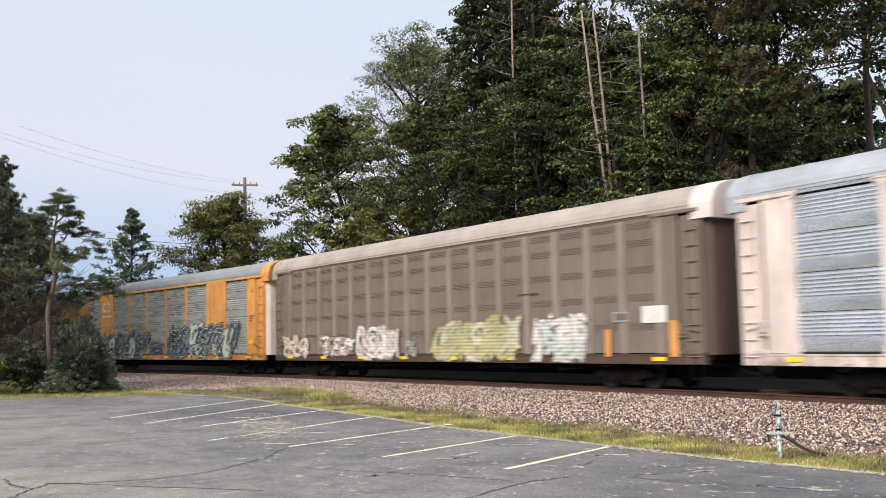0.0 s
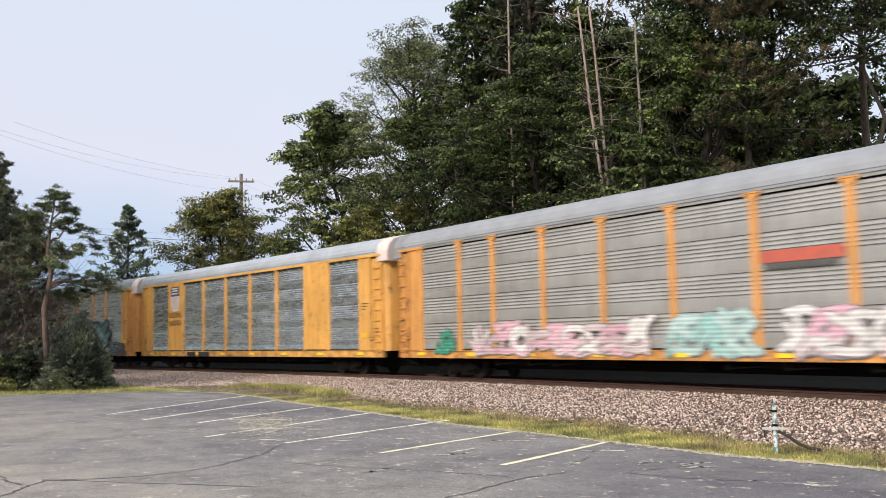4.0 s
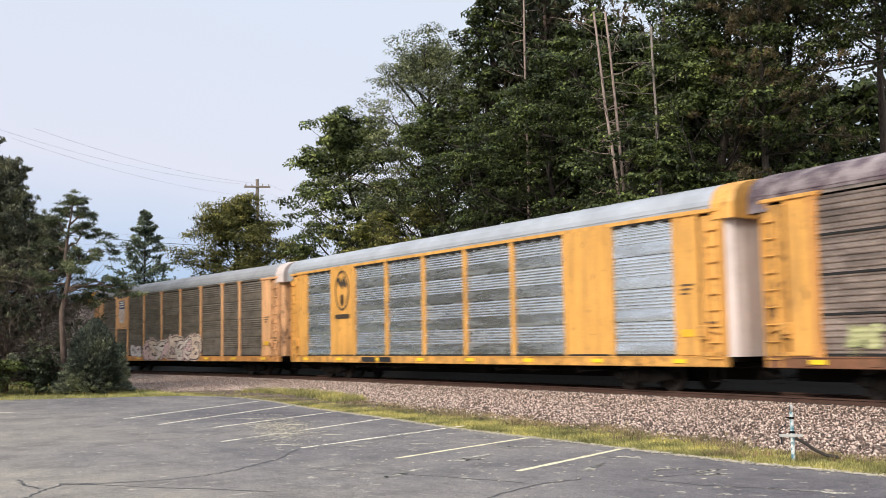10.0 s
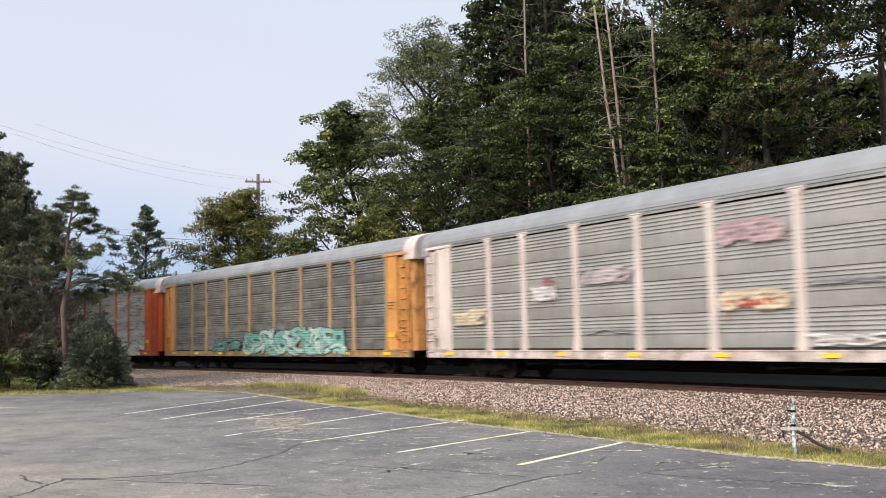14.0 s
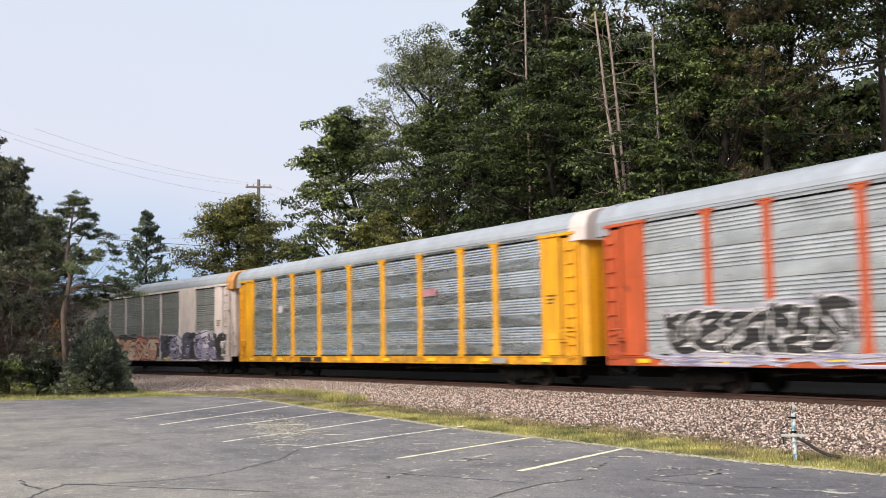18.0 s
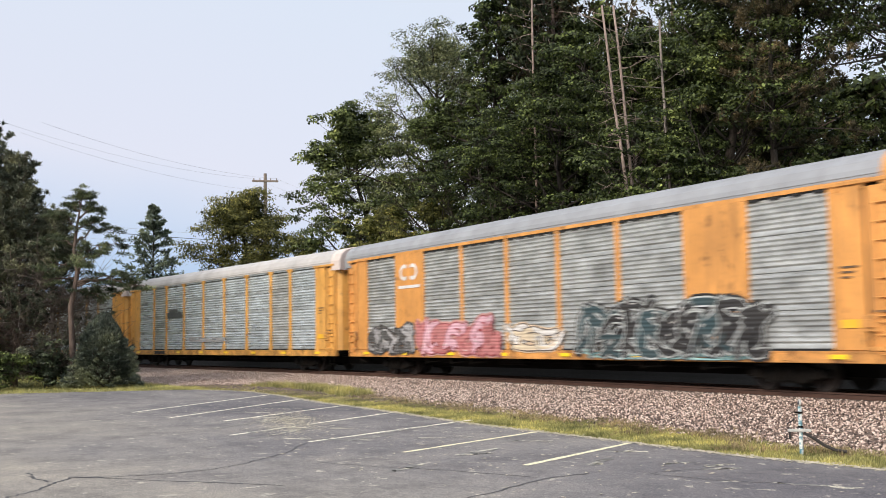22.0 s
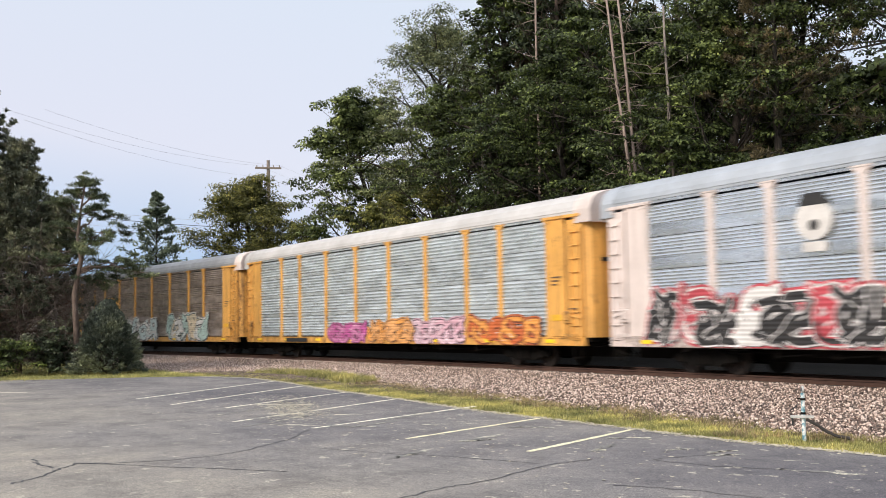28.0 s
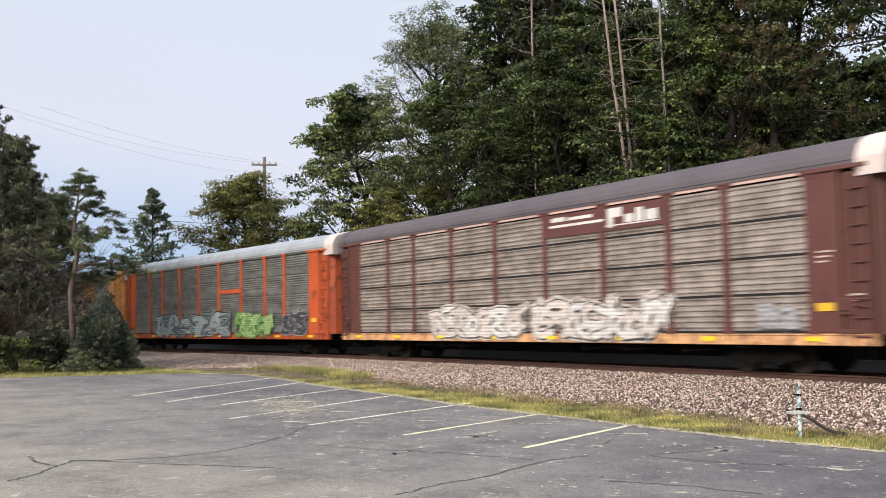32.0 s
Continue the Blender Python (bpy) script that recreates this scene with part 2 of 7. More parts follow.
def ground_mat():
    m, n, l, b = mat("grassy_ground")
    a = noise_tex(n, l, 0.35, 5)
    f = noise_tex(n, l, 18, 8, 0.75)
    r = ramp(n, l, a.outputs[0], [(0.35, (0.20, 0.215, 0.075)), (0.55, (0.30, 0.30, 0.115)), (0.72, (0.40, 0.36, 0.19))])
    d = ramp(n, l, f.outputs[0], [(0.3, (0.5,) * 3), (0.7, (1.35,) * 3)])
    l.new(mixed(n, l, 1.0, r.outputs[0], d.outputs[0], "MULTIPLY"), b.inputs["Base Color"])
    b.inputs["Roughness"].default_value = 0.95
    bump(n, l, b, f.outputs[0], 0.8, 0.03)
    return m


def bark_mat(name, dark, light):
    m, n, l, b = mat(name)
    t = noise_tex(n, l, 6, 8, 0.7, stretch=(3, 3, 0.6))
    r = ramp(n, l, t.outputs[0], [(0.35, dark), (0.65, light)])
    l.new(r.outputs[0], b.inputs["Base Color"])
    b.inputs["Roughness"].default_value = 0.95
    bump(n, l, b, t.outputs[0], 0.8, 0.03)
    return m


ASPHALT, STONE, BED, GROUND = asphalt_mat(), stone_mat(), bed_mat(), ground_mat()
LINE_YELLOW = paint_line_mat("stall_line_paint", (0.82, 0.76, 0.53), 1.14)
LINE_WORN = paint_line_mat("worn_line_paint", (0.84, 0.80, 0.66), 1.13)
SEAL = plain("crack_seal", (0.07, 0.069, 0.072), 0.7)
# darker than leaf litter: the wood's shade is in the colour
BANK_SHADE = bark_mat("bank_shade_black", (0.006, 0.005, 0.004), (0.018, 0.014, 0.010))
# far ballast: the shade under the train is put into its colour
DARK_BED = bark_mat("under_train_shade", (0.006, 0.005, 0.005), (0.022, 0.018, 0.016))
RAIL_RUST = weathered("rusted_rail", (0.085, 0.043, 0.03), (0.05, 0.03, 0.025), 0.6, 0.75, streak=False)
TIE_WOOD = bark_mat("creosoted_tie", (0.03, 0.024, 0.02), (0.07, 0.055, 0.045))
# grimy iron, blackened further to stand in for shade under the wagons
BLACK_IRON = weathered("shade_black_grimy_iron", (0.006, 0.0055, 0.005), (0.017, 0.012, 0.009), 0.4, 0.85, spec=0.12)
# near-black that paints the shade in gaps and slits; also colours a cable
DARK_GAP = plain("gap_shade_and_cable_black", (0.012, 0.012, 0.012), 0.8)


# ---------------- mesh helpers ----------------
def mesh_from(name, verts, faces, material, smooth=False):
    me = bpy.data.meshes.new(name)
    me.from_pydata([tuple(v) for v in verts], [], faces)
    me.materials.append(material)
    if smooth:
        me.polygons.foreach_set("use_smooth", [True] * len(me.polygons))
    me.update()
    return me


def finish(name, bm, material, smooth=False):
    me = bpy.data.meshes.new(name)
    bm.normal_update()
    bm.to_mesh(me)
    bm.free()
    me.materials.append(material)
    if smooth:
        me.polygons.foreach_set("use_smooth", [True] * len(me.polygons))
    return me


def child(name, me, parent, m=None, label=""):
    ob = new(name, me)
    ob.parent = parent
    if m is not None:
        ob.matrix_basis = m
    if label:
        ob["label"] = label
    return ob


def part(name, bm, material, parent, label="", m=None, smooth=False):
    return child(name, finish(name, bm, material, smooth), parent, m, label)


def box(bm, x0, x1, y0, y1, z0, z1, bev=0.0):
    r = bmesh.ops.create_cube(bm, size=1.0)
    bmesh.ops.transform(bm, verts=r["verts"], matrix=Matrix.Translation(((x0 + x1) / 2, (y0 + y1) / 2, (z0 + z1) / 2)) @ Matrix.Diagonal((x1 - x0, y1 - y0, z1 - z0, 1)))
    if bev:
        es = list({e for v in r["verts"] for e in v.link_edges})
        bmesh.ops.bevel(bm, geom=es, offset=bev, segments=1, affect="EDGES")


def rod(bm, a, b, r0, r1=None, seg=6):
    """A tapered rod from a to b."""
    a, b = Vector(a), Vector(b)
    d = b - a
    if d.length < 1e-6:
        return
    m = Matrix.Translation((a + b) / 2) @ d.to_track_quat("Z", "Y").to_matrix().to_4x4()
    bmesh.ops.create_cone(bm, cap_ends=True, segments=seg, radius1=r0, radius2=r0 if r1 is None else r1, depth=d.length, matrix=m)


def extrude_profile(prof, x0, x1, material, name, closed=False, steps=1, smooth=False):
    """A profile of (y, z) swept along x."""
    n = len(prof)
    verts, faces = [], []
    for s in range(steps + 1):
        x = x0 + (x1 - x0) * s / steps
        verts += [(x, y, z) for y, z in prof]
    for s in range(steps):
        for i in range(n if closed else n - 1):
            j = (i + 1) % n
            faces.append((s * n + i, s * n + j, (s + 1) * n + j, (s + 1) * n + i))
    if closed:
        faces.append(tuple(range(n))[::-1])
        faces.append(tuple(steps * n + i for i in range(n)))
    return mesh_from(name, verts, faces, material, smooth)


def soup(name, verts, quads, material):
    """A large mesh from arrays: verts (n, 3), quads (m, 4)."""
    me = bpy.data.meshes.new(name)
    me.vertices.add(len(verts))
    me.vertices.foreach_set("co", np.asarray(verts, np.float32).ravel())
    k = quads.shape[1]
    me.loops.add(len(quads) * k)
    me.loops.foreach_set("vertex_index", np.asarray(quads, np.int32).ravel())
    me.polygons.add(len(quads))
    me.polygons.foreach_set("loop_start", np.arange(0, len(quads) * k, k, dtype=np.int32))
    me.materials.append(material)
    me.update(calc_edges=True)
    return me


# ---------------- the line of the track ----------------
RAIL_Z = 0.23
CURVE, SX, TRACK_Y = -0.002667, -30.0, 22.45
S_LO, S_HI = -85.0, 55.0        # the curve's ends, from SX; straight beyond


def on_track(s, off=0.0):
    """Place and heading at s metres along the track; off: metres to the far side."""
    u = s - SX
    v = min(max(u, S_LO), S_HI)
    h = CURVE * v
    x, y = SX + math.sin(h) / CURVE, TRACK_Y + (1 - math.cos(h)) / CURVE
    x += (u - v) * math.cos(h)
    y += (u - v) * math.sin(h)
    return x - math.sin(h) * off, y + math.cos(h) * off, h


def sweep(name, prof, material, s0, s1, step, closed=False, smooth=False):
    """A cross-section of (offset, z) along the track."""
    n = len(prof)
    cuts = max(1, int(round((s1 - s0) / step)))
    verts, faces = [], []
    for i in range(cuts + 1):
        s = s0 + (s1 - s0) * i / cuts
        for o, z in prof:
            x, y, _ = on_track(s, o)
            verts.append((x, y, z))
    for i in range(cuts):
        for j in range(n if closed else n - 1):
            k = (j + 1) % n
            faces.append((i * n + j, (i + 1) * n + j, (i + 1) * n + k, i * n + k))
    return mesh_from(name, verts, faces, material, smooth)


# ---------------- ground, car park, track bed ----------------
# where the grass ends and the stones begin
STONE_X = [0, 8, 9.7, 10.5, 11.8, 13.3, 15.3, 16.7, 20, 23, 26, 29.8, 33.5, 36.2, 39.4, 42.5]
STONE_Y = [13.0, 13.0, 12.95, 12.75, 13.2, 13.5, 13.95, 13.75, 14.3, 14.5, 14.9, 15.7, 16.3, 16.2, 14.9, 12.5]
EDGE_X = [-22, 0, 8, 10, 14, 17, 21, 26, 30, 33]
EDGE_Y = [12.0, 11.6, 11.38, 11.2, 11.35, 11.4, 11.88, 12.3, 12.9, 13.1]


def build_ground():
    me = mesh_from("ground", [(-1500, -1500, -0.06), (1500, -1500, -0.06), (1500, 1500, -0.06), (-1500, 1500, -0.06)], [(0, 1, 2, 3)], GROUND)
    tagged(new("ground", me), "uneven green and straw-coloured grass ground", "ground", kind="structure")

    # car park, a thin slab with a ragged kerbless edge along the grass
    rng = random.Random(3)
    edge = [(22.0, 12.0)]
    x = 22.0
    while x > -32.5:
        x -= rng.uniform(0.35, 0.9)
        edge.append((x, float(np.interp(-x, EDGE_X, EDGE_Y)) + rng.uniform(-0.07, 0.07)))
    for ex, ey in ((-33.6, 13.1), (-34.6, 13.0), (-35.4, 12.7), (-36.3, 11.8), (-37.0, 10.6)):
        edge.append((ex, ey))
    while edge[-1][1] > -30:
        px, py = edge[-1]
        edge.append((px - rng.uniform(0.1, 0.5), py - rng.uniform(0.5, 1.0)))
    edge += [(22.0, -30.0)]
    verts = [(px, py, 0.0) for px, py in edge] + [(px, py, -0.12) for px, py in edge]
    n = len(edge)
    faces = [tuple(range(n))] + [(i, (i + 1) % n, n + (i + 1) % n, n + i) for i in range(n)]
    tagged(new("pavement", mesh_from("pavement", verts, faces, ASPHALT)), "cracked grey asphalt car park with faded stall lines", "car park", kind="structure")


build_ground()
BED_PROF = [(-9.9, -0.10), (-8.6, -0.03), (-7.0, 0.0), (-4.6, 0.0), (-2.9, 0.04), (-2.1, 0.08), (2.1, 0.08), (2.9, 0.03), (4.2, -0.05), (5.5, -0.10)]
NEAR_PROF = [p for p in BED_PROF if p[0] < -1] + [(-0.95, 0.08)]
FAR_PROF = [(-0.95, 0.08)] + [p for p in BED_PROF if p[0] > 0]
# bed coloured near-black in place of the train's shade
tagged(new("cinder_bed", sweep("cinder_bed", FAR_PROF, DARK_BED, -330, 330, 3.0)), "ballast between and beyond the rails, train's shade in its near-black colour", "ballast", kind="structure")
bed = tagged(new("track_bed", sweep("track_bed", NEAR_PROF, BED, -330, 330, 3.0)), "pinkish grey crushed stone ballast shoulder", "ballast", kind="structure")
RAIL_PROF = [(-0.07, 0), (0.07, 0), (0.07, 0.02), (0.012, 0.035), (0.012, 0.13), (0.037, 0.14), (0.037, 0.172), (0.03, 0.178), (-0.03, 0.178), (-0.037, 0.172), (-0.037, 0.14), (-0.012, 0.13), (-0.012, 0.035), (-0.07, 0.02)]
for off in (-0.755, 0.755):
    prof = [(off + y, RAIL_Z - 0.178 + z) for y, z in RAIL_PROF]
    tagged(new("rail", sweep("rail", prof, RAIL_RUST, -330, 330, 3.0, True)), "rust-brown steel rail on ties", "rail", "rails", "structure")


BANK_PROF = [(4.2, -0.08), (5.4, 0.12), (6.6, 0.75), (8.0, 1.05), (12.0, 1.1), (22.0, 0.6), (34.0, -0.1)]
# bank added so that the view under the wagons ends in painted shade
tagged(new("wooded_bank", sweep("wooded_bank", BANK_PROF, BANK_SHADE, -120, 40, 3.0, smooth=True)), "added bank below the wood, shade put into its near-black colour", "bank", kind="structure")


def build_ties():
    bm = bmesh.new()
    box(bm, -0.115, 0.115, -1.3, 1.3, -0.15, 0.0, 0.012)
    me = finish("tie", bm, TIE_WOOD)
    root = tagged(new("sleeper_row"), "dark creosoted wooden ties half buried in ballast", "railway ties", kind="structure")
    rng = random.Random(8)
    for i in range(200):
        s = -85 + i * 0.53
        x, y, h = on_track(s)
        child("tie", me, root, pose(x, y, RAIL_Z - 0.178 + 0.002 + rng.uniform(-0.01, 0.006), 0, 0, math.degrees(h) + rng.uniform(-1, 1)))


build_ties()


# ---------------- the train: autorack wagons ----------------
PITCH = 28.55                   # from coupling to coupling
HALF = 13.58                    # half the body
SIDE = 1.51                     # half the width at the panels
BAYS = [-11.87, -9.2, -7.1, -4.3, -1.43, 1.43, 4.3, 7.1, 9.2, 11.87]
FLOOR, EAVE, PEAK = 1.05, 5.0, 5.79
SHEET = (EAVE - 0.16 - FLOOR) / 4
_memo = {}

PAINT = {
    "orange": (0.74, 0.345, 0.095), "yellow": (0.79, 0.41, 0.10), "bright": (0.90, 0.42, 0.012), "white": (0.755, 0.655, 0.615),
    "olive": (0.44, 0.29, 0.14), "pale": (0.81, 0.445, 0.215), "soot": (0.085, 0.058, 0.046), "brown": (0.20, 0.166, 0.14), "umber": (0.285, 0.245, 0.21), "red": (0.60, 0.105, 0.03), "maroon": (0.125, 0.042, 0.038), "rust": (0.23, 0.105, 0.055),
}
MATS = {k: weathered("paint_" + k, c, (0.12, 0.075, 0.045), 0.26 if k == "white" else 0.46, 0.5, rust=0.0 if k in ("white", "bright", "brown", "umber") else 0.12) for k, c in PAINT.items()}
MATS.update({"door_" + k: weathered("grimed_" + k, tuple(v * 0.92 for v in c), (0.055, 0.032, 0.02), 0.8, 0.6, rust=0.25 if k == "white" else 0.6) for k, c in PAINT.items()})
MATS["door_grey"] = weathered("grimed_grey", (0.42, 0.42, 0.41), (0.07, 0.05, 0.04), 0.8, 0.6, rust=0.5)
MATS.update({"sill_" + k: weathered("sill_" + k, c, (0.085, 0.05, 0.03), 0.8, 0.55, streak=False, rust=0.35) for k, c in PAINT.items()})
MATS.update({
    "galv": sheet_metal("bright_galvanised_sheet", (0.86, 0.885, 0.90), (0.40, 0.40, 0.40), 0.14, 0.25, 0.92),
    "zinc": sheet_metal("dull_galvanised_sheet", (0.60, 0.62, 0.62), (0.28, 0.265, 0.24), 0.22, 0.31, 0.6, 0.09),
    "taupe": sheet_metal("taupe_grimed_sheet", (0.262, 0.222, 0.184), (0.10, 0.078, 0.062), 0.6, 0.38, 0.55, 0.2),
    "slate": sheet_metal("dark_grimed_sheet", (0.29, 0.285, 0.275), (0.09, 0.078, 0.068), 0.6, 0.38, 0.55, 0.2),
    "grey": sheet_metal("grimy_grey_sheet", (0.42, 0.425, 0.415), (0.13, 0.115, 0.10), 0.55, 0.40, 0.6),
    "drab": sheet_metal("drab_galvanised_sheet", (0.50, 0.485, 0.455), (0.19, 0.16, 0.135), 0.5, 0.36, 0.5),
    "silver": sheet_metal("silver_galvanised_sheet", (0.62, 0.675, 0.705), (0.30, 0.29, 0.27), 0.22, 0.31, 0.48, 0.12),
    "pale_grey": sheet_metal("pale_grey_sheet", (0.55, 0.57, 0.565), (0.2, 0.185, 0.165), 0.5, 0.36, 0.5, 0.18),
    "rusty": sheet_metal("brown_grimed_sheet", (0.43, 0.35, 0.305), (0.10, 0.065, 0.052), 0.6, 0.35, 0.62, 0.25),
    "tan": sheet_metal("tan_grimed_sheet", (0.47, 0.41, 0.37), (0.14, 0.08, 0.062), 0.75, 0.4, 0.45, 0.22),
    "roof_silver": weathered("silver_roof", (0.48, 0.515, 0.56), (0.31, 0.32, 0.34), 0.25, 0.45, 0.35, False),
    "roof_white": weathered("white_roof", (0.52, 0.51, 0.505), (0.36, 0.33, 0.31), 0.3, 0.6, 0.0, False),
    "roof_grey": weathered("grey_roof", (0.335, 0.35, 0.375), (0.22, 0.215, 0.215), 0.25, 0.55, 0.2, False),
    "roof_dark": weathered("dark_purple_roof", (0.105, 0.09, 0.105), (0.16, 0.13, 0.13), 0.35, 0.6, 0.0, False),
    "roof_peel": weathered("peeling_purple_roof", (0.085, 0.055, 0.07), (0.58, 0.52, 0.52), 0.7, 0.6, 0.0, False),
    "roof_beige": weathered("beige_roof", (0.44, 0.385, 0.35), (0.30, 0.25, 0.22), 0.35, 0.6, 0.0, False),
    "pink": weathered("faded_pink_paint", (0.66, 0.46, 0.41), (0.3, 0.2, 0.17), 0.4, 0.6),
})
REFLECT = plain("yellow_reflector", (0.95, 0.64, 0.03), 0.35, 0, 0.05)


def shared(key, build):
    if key not in _memo:
        _memo[key] = build()
    return _memo[key]


def sheet_profile(style, rows=4):
    """(y, z) up the panel: four sheets, each with its ribs."""
    prof = []
    hgt = SHEET
    for r in range(rows):
        z = FLOOR + r * hgt
        y0, y1 = -SIDE, -SIDE - 0.05
        if style in (1, 3, 4):                    # a plain, slightly bellied band, then crisp ribs
            band, count = {1: (0.37, 5), 3: (0.36, 6), 4: (0.14, 6)}[style]
            prof += [(y0 + 0.015, z), (y0 + 0.015, z + 0.012), (y0, z + 0.02), (y0 - 0.017, z + 0.03), (y0 - 0.018, z + band * 0.35), (y0 - 0.013, z + band * 0.7), (y0 - 0.005, z + band * 0.95), (y0, z + band + 0.005)]
            rib = (hgt - band - 0.03) / count
            for i in range(count):
                a = z + band + 0.01 + i * rib
                if style == 4:
                    prof += [(y0, a + rib * 0.06), (y0 - 0.047, a + rib * 0.35), (y0 - 0.05, a + rib * 0.45), (y0 - 0.003, a + rib * 0.88)]
                else:
                    prof += [(y0, a + rib * 0.30), (y0 - rib * 0.24, a + rib * 0.36), (y0 - rib * 0.26, a + rib * 0.46), (y0 - rib * 0.15, a + rib * 0.72), (y0, a + rib * 0.98)]
        else:                                # ribs all over, with an open slit at each joint
            prof += [(y0 + 0.05, z), (y0 + 0.05, z + 0.042), (y1, z + 0.043)]
            rib = (hgt - 0.05) / 6
            for i in range(6):
                a = z + 0.045 + i * rib
                prof += [(y0 - 0.012, a + rib * 0.06), (y0 - 0.012, a + rib * 0.45), (y1, a + rib * 0.55), (y1 - 0.004, a + rib * 0.7), (y0 - 0.012, a + rib * 0.98)]
    prof.append((-SIDE, FLOOR + rows * hgt))
    return prof


def panel_mesh(w, material, style, rows):
    if material == "galv":
        style = 3                            # more ribs on the new sheets
    elif material in ("silver", "pale_grey") and style == 1:
        style = 4                            # ribs nearly all over
    return shared(("panel", round(w, 3), material, style, rows), lambda: extrude_profile(sheet_profile(style, rows), -w / 2, w / 2, MATS[material], "panel"))


def slot_panel_mesh(w, material):
    """Smooth bay of a closed wagon with groups of short louvres."""
    def make():
        bm = bmesh.new()
        box(bm, -w / 2, w / 2, -SIDE - 0.03, -SIDE, FLOOR, EAVE - 0.05)
        return finish("panel", bm, MATS[material])

    def slat():
        bm = bmesh.new()
        box(bm, -w * 0.33, w * 0.33, -SIDE - 0.05, -SIDE - 0.028, 0, 0.03)
        return finish("louvre", bm, MATS[material])
    return shared(("slot", round(w, 3), material), make), shared(("louvre", round(w, 3), material), slat)


def solid_panel_mesh(w, material):
    def make():
        bm = bmesh.new()
        box(bm, -w / 2, w / 2, -SIDE - 0.058, -SIDE, FLOOR - 0.01, EAVE - 0.1, 0.008)
        for x in (-w * 0.25, w * 0.25):
            box(bm, x - 0.015, x + 0.015, -SIDE - 0.062, -SIDE - 0.05, FLOOR + 0.05, EAVE - 0.16)
        return finish("solid_panel", bm, MATS[material])
    return shared(("solid", round(w, 3), material), make)


def post_mesh(material, width, head):
    def make():
        bm = bmesh.new()
        box(bm, -width / 2, width / 2, -SIDE - 0.065, -SIDE + 0.02, FLOOR - 0.02, EAVE - 0.12, 0.01)
        if head:                              # flared head and foot
            for z0, z1, w0, w1 in ((EAVE - 0.22, EAVE - 0.06, width, width * 2.3), (FLOOR + 0.32, FLOOR - 0.05, width, width * 1.55)):
                vs = [bm.verts.new(p) for p in ((-w0 / 2, -SIDE - 0.072, z0), (w0 / 2, -SIDE - 0.072, z0), (w1 / 2, -SIDE - 0.072, z1), (-w1 / 2, -SIDE - 0.072, z1))]
                back = [bm.verts.new((v.co.x, -SIDE + 0.02, v.co.z)) for v in vs]
                bm.faces.new(vs)
                for i in range(4):
                    bm.faces.new((vs[i], vs[(i + 1) % 4], back[(i + 1) % 4], back[i]))
            box(bm, -width * 1.15, width * 1.15, -SIDE - 0.09, -SIDE, EAVE - 0.07, EAVE - 0.03)
        return finish("post", bm, MATS[material])
    return shared(("post", material, width, head), make)


def roof_mesh(material):
    half = [(1.57, EAVE - 0.02), (1.57, EAVE + 0.055), (1.584, EAVE + 0.06), (1.584, EAVE + 0.078), (1.562, EAVE + 0.082), (1.54, EAVE + 0.2), (1.45, EAVE + 0.40), (1.25, EAVE + 0.57), (0.9, EAVE + 0.69), (0.45, EAVE + 0.76), (0.0, PEAK)]
    prof = [(-y, z) for y, z in half] + [(y, z) for y, z in half[-2::-1]]

    def make():
        verts, faces, n = [], [], len(prof)
        xs = []
        for i in range(19):                   # raised seams between the sheets
            x = -13.25 + 26.5 * i / 18
            xs += [(x - 0.05, 0.0), (x - 0.03, 0.008), (x + 0.03, 0.008), (x + 0.05, 0.0)] if 0 < i < 18 else [(x, 0.0)]
        for x, up in xs:
            verts += [(x, y * (1 + up * 0.4), z + up) for y, z in prof]
        for s in range(len(xs) - 1):
            for i in range(n - 1):
                faces.append((s * n + i, s * n + i + 1, (s + 1) * n + i + 1, (s + 1) * n + i))
        return mesh_from("roof", verts, faces, MATS[material])
    return shared(("roof", material), make)


def hood_mesh(material):
    """The bulging upper end over the doors; +x is outward."""
    half = [(1.588, EAVE - 0.34), (1.588, EAVE + 0.09), (1.55, EAVE + 0.21), (1.46, EAVE + 0.41), (1.26, EAVE + 0.58), (0.9, EAVE + 0.70), (0.45, EAVE + 0.77), (0.0, PEAK + 0.012)]
    prof = [(-y, z) for y, z in half] + [(y, z) for y, z in half[-2::-1]]

    def make():
        verts, faces, n = [], [], len(prof)
        for x, k in ((13.24, 1.0), (13.75, 1.0), (13.9, 0.99), (13.96, 0.965)):
            verts += [(x, y * k, EAVE + (z - EAVE) * (k if z > EAVE else 1)) for y, z in prof]
        for s in range(3):
            for i in range(n - 1):
                faces.append((s * n + i, s * n + i + 1, (s + 1) * n + i + 1, (s + 1) * n + i))
        faces.append(tuple(range(3 * n, 4 * n)))
        return mesh_from("end_hood", verts, faces, MATS[material])
    return shared(("hood", material), make)


def end_section_mesh(material):
    """Painted side sheet by the doors, under its header."""
    def make():
        bm = bmesh.new()
        box(bm, 11.95, 12.70, -SIDE - 0.055, -SIDE + 0.05, FLOOR - 0.02, EAVE - 0.12, 0.015)
        for z in (FLOOR + 0.9, FLOOR + 2.3):             # seams between its sheets
            box(bm, 11.96, 12.61, -SIDE - 0.059, -SIDE - 0.03, z, z + 0.025)
        return finish("end_section", bm, MATS[material])
    return shared(("end", material), make)


